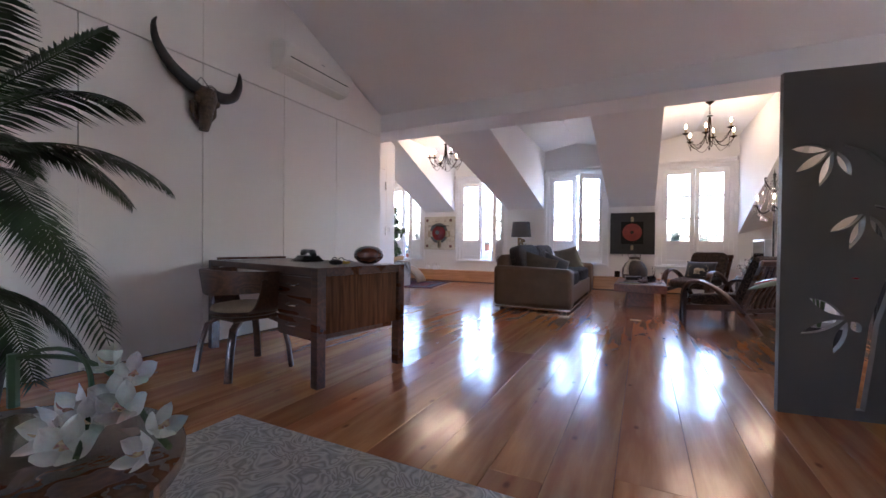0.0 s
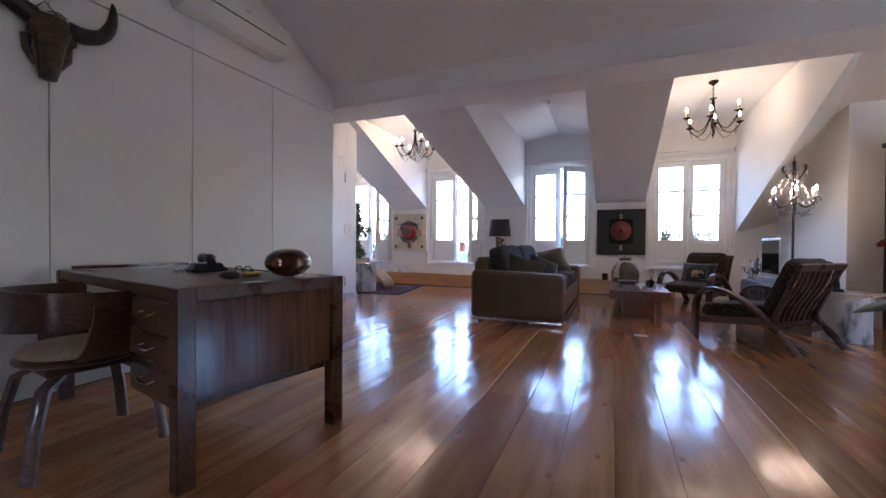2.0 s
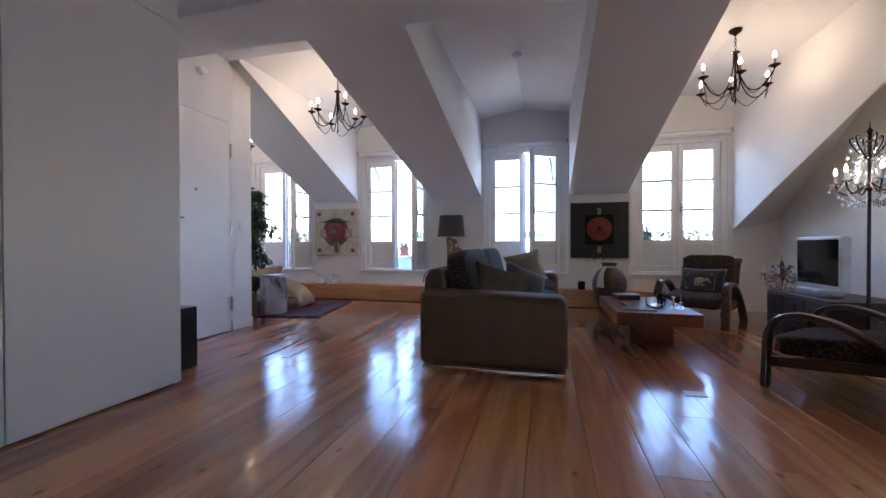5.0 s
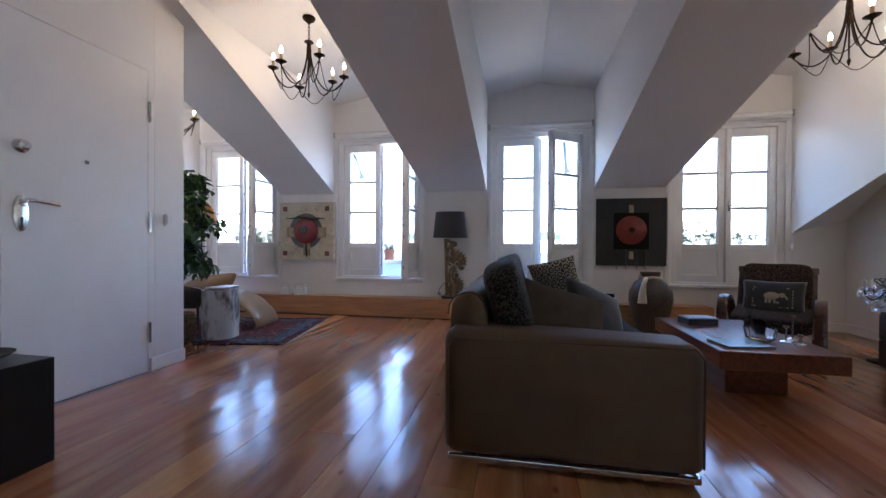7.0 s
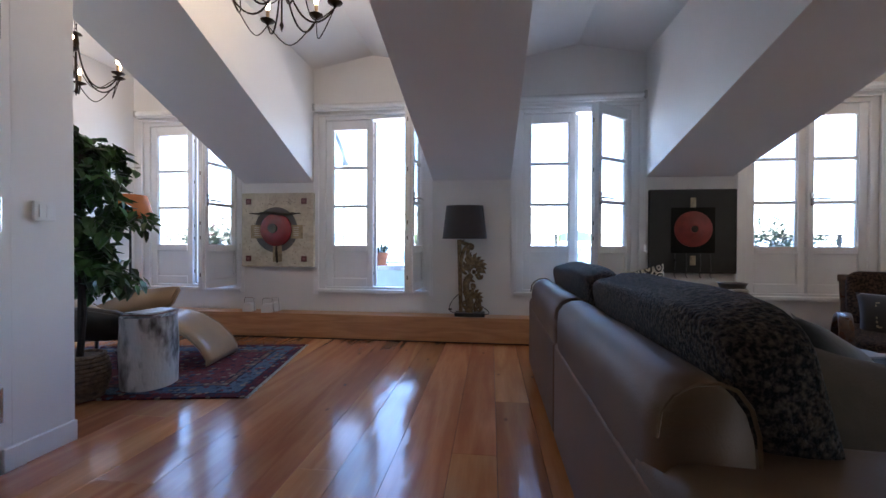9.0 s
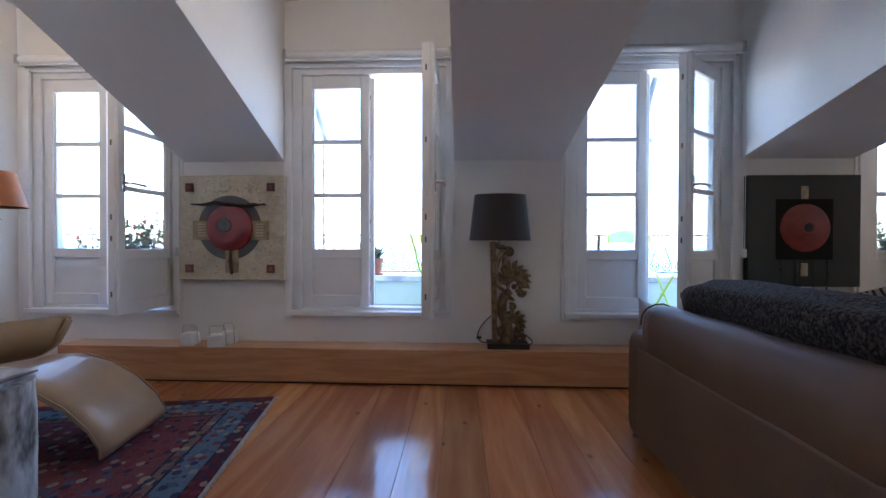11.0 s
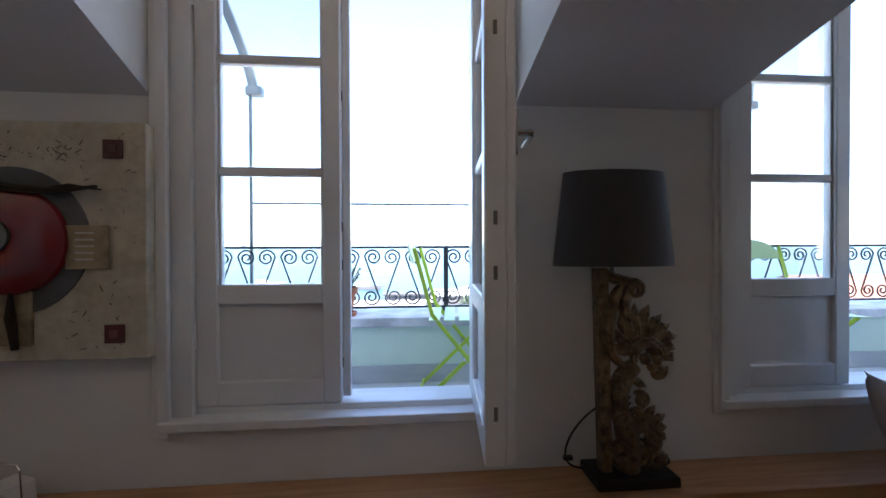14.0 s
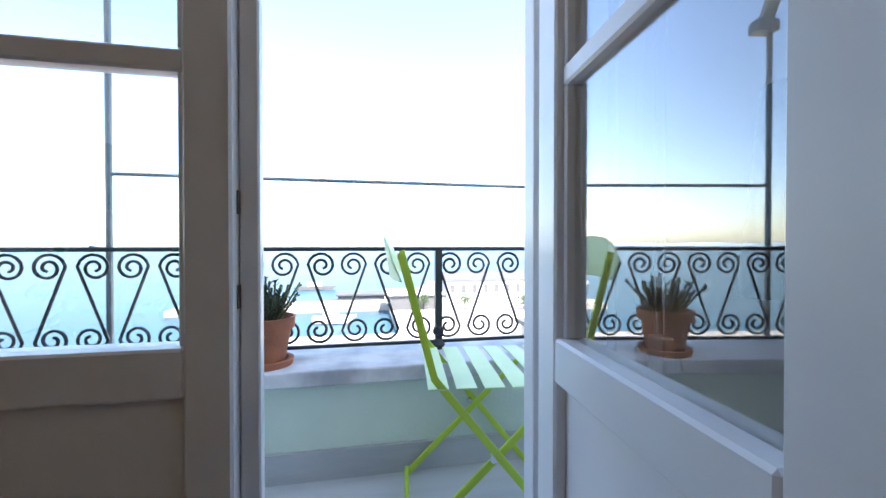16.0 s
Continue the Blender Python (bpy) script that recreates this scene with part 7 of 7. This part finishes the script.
for i in range(40):
    a, L, el = rng.uniform(0, 6.28), rng.uniform(0.07, 0.16), rng.uniform(0.8, 1.5)
    d = Vector((math.cos(a) * math.cos(el), math.sin(a) * math.cos(el), math.sin(el)))
    base = Vector((0.03 * math.cos(a), 0.03 * math.sin(a), 0.13))
    tube(bm, [base, base + d * L * 0.5, base + d * L + Vector((0, 0, 0.01))], 0.0035, 5)
    for k in range(16):
        q = base + d * L * (0.25 + 0.75 * k / 15)
        b = rng.uniform(0, 6.28)
        o = (Vector((math.cos(b), math.sin(b), 0.6)) + d * 0.5).normalized() * rng.uniform(0.014, 0.026)
        w = o.cross(d).normalized() * 0.0045
        v = [bm.verts.new(c) for c in (q, q + o * 0.5 + w, q + o, q + o * 0.5 - w)]
        bm.faces.new(v)
part("shrub", bm, SUCC, pot)

LIME = mat("lime_green_enamel", (0.50, 0.66, 0.06), 0.35, vary=0.06, bump=0.03)
LIMEP = mat("pale_lime_enamel", (0.62, 0.78, 0.42), 0.4, vary=0.05, bump=0.03)


def folding_chair(m, label):
    """Front along +x, width along y."""
    fc = thing("folding_chair", m, label, "chair", "lime folding chairs")
    for s in (-1, 1):
        bm = bm_new()
        strip(bm, [(0.20, s * 0.19, 0.0), (0.0, s * 0.19, 0.245), (-0.15, s * 0.19, 0.43), (-0.19, s * 0.185, 0.58), (-0.23, s * 0.18, 0.73)], (0, 1, 0), 0.009, 0.018)
        part("back_leg", bm, LIME, fc, smooth=True)
        bm = bm_new()
        strip(bm, [(-0.22, s * 0.165, 0.0), (0.0, s * 0.165, 0.215), (0.19, s * 0.165, 0.40)], (0, 1, 0), 0.009, 0.018)
        part("front_leg", bm, LIME, fc, smooth=True)
        bm = bm_new()
        lathe(bm, [(0.01, -0.012), (0.01, 0.012), (0, 0.012)], 8, pose(-0.005, s * 0.178, 0.23, 90))
        part("rivet", bm, CHROME, fc)
    for x in (-0.215, 0.195):
        bm = bm_new()
        tube(bm, [(x, -0.17, 0.02), (x, 0.17, 0.02)], 0.007, 6)
        part("stretcher", bm, LIME, fc, smooth=True)
    for i in range(6):
        x = -0.14 + 0.068 * i
        bm = bm_new()
        strip(bm, [(x, -0.195, 0.405), (x, -0.1, 0.41), (x, 0.1, 0.41), (x, 0.195, 0.405)], (1, 0, 0), 0.05, 0.004)
        part("seat_slat", bm, LIMEP, fc, "pale lime metal slat", smooth=True)
    bm = bm_new()
    rows = []
    for i in range(13):
        y = -0.19 + 0.38 * i / 12
        bow = 1 - (y / 0.2) ** 2
        x, top = -0.222 - 0.035 * bow, 0.675 + 0.10 * math.sqrt(max(0, bow))
        rows.append([bm.verts.new(c) for c in ((x, y, 0.66), (x - 0.02, y, top), (x - 0.024, y, top), (x - 0.004, y, 0.66))])
    for p, q in zip(rows, rows[1:]):
        for k in range(4):
            bm.faces.new((p[k], p[(k + 1) % 4], q[(k + 1) % 4], q[k]))
    bm.faces.new(rows[0])
    bm.faces.new(rows[-1][::-1])
    part("backrest", bm, LIMEP, fc, "pale lime curved backrest", smooth=True)
    return fc


folding_chair(pose(-2.725, 9.12, 0.326, 0, 0, -6), "lime green folding metal chair on the balcony")
folding_chair(pose(-1.08, 9.03, 0.326, 0, 0, -90), "lime green folding metal chair with its back to the window")

bowl = thing("plant_trough", pose(-1.45, 9.215, 0.326), "shallow terracotta trough with soil on the balcony", "planter")
bm = bm_new()
box(bm, -0.17, 0.17, -0.085, 0.085, 0, 0.09, 0.012, 3)
for v in bm.verts:
    if v.co.z < 0.03:
        v.co.x, v.co.y = v.co.x * 0.88, v.co.y * 0.84
part("trough", bm, TERRA, bowl)
part("soil", boxed(-0.15, 0.15, -0.068, 0.068, 0.088, 0.095, 0.002), TWIG, bowl, "dark dry soil")
bottle = thing("plastic_bottle", pose(-1.52, 9.20, 0.418, 0, -9, 0), "clear empty plastic bottle leaning in a trough", "bottle")
bm = bm_new()
lathe(bm, [(0.0, 0.003), (0.033, 0.003), (0.035, 0.02), (0.032, 0.06), (0.035, 0.1), (0.032, 0.14), (0.034, 0.17), (0.013, 0.215), (0.013, 0.235)], 20)
part("body", bm, CRYST, bottle, smooth=True)

OLE = mat("oleander_leaf", (0.075, 0.12, 0.055), 0.5, vary=0.3)
BLOSS = mat("red_blossom", (0.5, 0.06, 0.08), 0.6, vary=0.3)


def bush(x, label, blossoms, seed):
    bu = thing("planter_bush", pose(x, 9.22, 0.326), label, "plant", "balcony shrubs")
    part("planter", boxed(-0.28, 0.28, -0.1, 0.09, 0, 0.25, 0.01), TERRA, bu)
    rng = random.Random(seed)
    bm, b2 = bm_new(), bm_new()
    bs_ = bm_new()
    for i in range(48):
        a, h = rng.uniform(0, 6.28), rng.uniform(0.55, 0.95)
        p0 = Vector((rng.uniform(-0.2, 0.2), rng.uniform(-0.04, 0.04), 0.22))
        p1 = Vector((p0.x + 0.26 * math.cos(a), p0.y + 0.09 * math.sin(a), h))
        tube(bs_, [p0, p0.lerp(p1, 0.5) + Vector((0, 0, 0.03)), p1], 0.003, 4)
        for k in range(18):
            q = p0.lerp(p1, rng.uniform(0.35, 1.0))
            o = Vector((rng.gauss(0, 1), rng.gauss(0, 1), rng.uniform(0.0, 1.2))).normalized() * rng.uniform(0.05, 0.09)
            w = o.cross(Vector((rng.gauss(0, 1), rng.gauss(0, 1), rng.gauss(0, 1)))).normalized() * 0.009
            bm.faces.new([bm.verts.new(c) for c in (q, q + o * 0.5 + w, q + o, q + o * 0.5 - w)])
        if i < blossoms:
            for k in range(5):
                o = Vector((rng.gauss(0, 1), rng.gauss(0, 1), rng.gauss(0, 1))).normalized() * 0.022
                w = o.cross(Vector((0.3, 1, 0.2))).normalized() * 0.014
                b2.faces.new([b2.verts.new(c) for c in (p1, p1 + o + w, p1 + o * 1.4, p1 + o - w)])
    part("stems", bs_, TWIG, bu)
    part("foliage", bm, OLE, bu)
    if blossoms:
        part("blossom", b2, BLOSS, bu, "red oleander blossoms")
    else:
        b2.free()


bush(-5.75, "flowering oleander in a clay planter on the balcony", 14, 1)
bush(-5.2, "flowering oleander in a clay planter on the balcony", 12, 5)
bush(0.55, "leafy oleander in a clay planter on the balcony", 0, 2)
bush(1.12, "leafy oleander in a clay planter on the balcony", 0, 3)

# the house front below, roofs, quay, harbour and the wide river
structure("facade_below", boxed(-30, 30, 9.0, 9.62, -14, -0.4), GREEN_W)
ROOF = mat("clay_roof_tiles", (0.30, 0.12, 0.075), 0.85, noise_scale=12, vary=0.25, bump=0.5, bump_scale=20)
QUAY = mat("pale_quay_paving", (0.46, 0.43, 0.38), 0.85, noise_scale=0.15, vary=0.15, bump=0.1, bump_scale=2)
WATER = mat("river_water", (0.03, 0.085, 0.125), 0.3, noise_scale=0.02, vary=0.2, bump=1.0, bump_scale=0.25, stretch=(1, 2.2, 1), spec=0.1)
structure("ground", boxed(-4800, 4800, -4800, 76, -15.3, -14), QUAY, "pale paved quayside")
structure("pavement_pier", boxed(3, 1500, 76, 130, -15.3, -14.004), QUAY, "pale paved pier beside the inlet")
structure("quay_arm", boxed(-46, 2.9, 106, 116, -15.3, -13.7), QUAY, "pale stone breakwater")
structure("water", boxed(-4800, 4800, 75.9, 4700, -15.6, -15.0), WATER, "wide pale blue river")
# the haze of distance is put into the hills' pale blue-grey colour
HILL = mat("haze_tinted_hills", (0.36, 0.44, 0.50), 0.9, noise_scale=0.002, vary=0.1, bump=0)
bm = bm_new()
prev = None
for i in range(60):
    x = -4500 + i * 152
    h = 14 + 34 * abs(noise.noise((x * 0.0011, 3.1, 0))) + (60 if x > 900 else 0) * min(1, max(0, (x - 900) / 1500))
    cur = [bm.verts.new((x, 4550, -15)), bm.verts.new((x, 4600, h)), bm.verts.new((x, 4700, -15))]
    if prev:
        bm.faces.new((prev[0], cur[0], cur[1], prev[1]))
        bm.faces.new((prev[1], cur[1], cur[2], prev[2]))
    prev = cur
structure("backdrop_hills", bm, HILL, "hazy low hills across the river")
rng = random.Random(9)
WHITEB = mat("white_boat_hull", (0.7, 0.7, 0.68), 0.5)


def low_house(x, y, w, d, h, z, wall, roof, label, flat=False):
    ho = thing("harbour_building", pose(x, y, z), label, "building", "quayside buildings")
    part("wall", boxed(-w / 2, w / 2, -d / 2, d / 2, 0, h), wall, ho)
    bm = bm_new()
    if flat:
        box(bm, -w / 2 - 0.6, w / 2 + 0.6, -d / 2 - 0.6, d / 2 + 0.6, h, h + 0.5)
    else:
        prism(bm, [(-d / 2 - 0.5, h), (d / 2 + 0.5, h), (0, h + d * 0.22)], 0, -w / 2 - 0.4, w / 2 + 0.4)
    part("roof", bm, roof, ho)
    k = max(2, int(w / 3))
    for i in range(k):
        xx = -w / 2 + (i + 0.5) * w / k
        part("window", boxed(xx - 0.6, xx + 0.6, -d / 2 - 0.06, -d / 2, h * 0.3, h * 0.75), SLATE, ho)


low_house(9, 104, 12, 9, 3.4, -14, SLATE, WHITEB, "low dark harbour pavilion with white roof", True)
low_house(-3, 128, 14, 6, 1.4, -15, SLATE, SLATE, "low dark floating landing stage", True)
low_house(33, 122, 26, 10, 5, -14, mat("pale_grey_shed", (0.45, 0.46, 0.48), 0.7), SLATE, "long grey harbour shed")
low_house(52, 92, 20, 10, 5, -14, PLASTER, ROOF, "long white harbour building with clay roof")
low_house(-2.0, 34, 9, 7, 6, -14, PLASTER, ROOF, "small house with clay tile roof")
low_house(-16, 30, 12, 8, 5, -14, PLASTER, ROOF, "small house with clay tile roof")
low_house(62, 60, 22, 12, 8, -14, mat("ochre_render", (0.55, 0.42, 0.2), 0.8), ROOF, "ochre quayside house with clay roof")
low_house(24, 52, 14, 9, 5, -14, mat("grey_render", (0.4, 0.4, 0.4), 0.8), SLATE, "grey flat-roofed quayside shed", True)
for x, y, L, c in ((-19, 155, 13, SLATE), (-9, 92, 8, WHITEB), (22, 150, 10, WHITEB), (-60, 170, 12, WHITEB), (46, 150, 11, WHITEB)):
    bo = thing("boat", pose(x, y, -15, 0, 0, rng.uniform(-20, 20)), "small moored harbour boat", "boat", "moored boats")
    bm = bm_new()
    prism(bm, [(-L / 2, 0.2), (L / 2 - 1, 0.2), (L / 2 + 0.6, 1.5), (-L / 2, 1.3)], 1, -1.3, 1.3)
    part("hull", bm, c, bo)
    part("cabin", boxed(-L / 4, L / 8, -0.9, 0.9, 1.3, 2.8, 0.1), WHITEB, bo)
for i in range(18):
    x, y = rng.uniform(8, 60), rng.uniform(40, 100)
    tr = thing("quay_tree", pose(x, y, -14), "young leafy quayside tree", "tree", "quayside trees")
    bm = bm_new()
    tube(bm, [(0, 0, 0), (0.05, 0, 1.4), (0, 0.05, 2.6)], [0.12, 0.09, 0.04], 6)
    part("trunk", bm, TWIG, tr)
    bm = bm_new()
    for k in range(220):
        p = Vector((rng.gauss(0, 0.75), rng.gauss(0, 0.75), 2.6 + rng.gauss(0, 0.7)))
        o, w = Vector((rng.gauss(0, 1), rng.gauss(0, 1), rng.gauss(0, 1))) * 0.16, Vector((rng.gauss(0, 1), rng.gauss(0, 1), rng.gauss(0, 1))) * 0.11
        bm.faces.new([bm.verts.new(c) for c in (p, p + o + w, p + o * 2, p + o - w)])
    part("crown", bm, OLE, tr)

# ---- floor boards ----
floor = tagged(new("floor"), "varnished orange-brown pine floorboards", "floor", kind="structure")
rng = random.Random(17)
shapes = {}
x = XL
while x < XR:
    w = rng.choice((0.18, 0.20, 0.22, 0.25))
    y = Y0 - rng.uniform(0, 2.5)
    while y < WALL_Y:
        L = rng.choice((2.6, 3.2, 3.9, 4.6))
        a, b = max(y, 6.1 if x + w < -3.98 else Y0), min(y + L, 6.75 if x > 2.15 else WALL_Y)
        if b - a > 0.05:
            key = (w, round(b - a, 3))
            if key not in shapes:
                bm = bm_new()
                box(bm, 0.0008, w - 0.0008, 0.0007, b - a - 0.0007, -0.014, 0.0, 0.0006, 1)
                me = bpy.data.meshes.new("plank")
                bm.to_mesh(me)
                bm.free()
                me.materials.append(FLOORW)
                shapes[key] = me
            o = new("plank", shapes[key])
            o.parent = floor
            o.location = (x, a, 0)
        y += L
    x += w
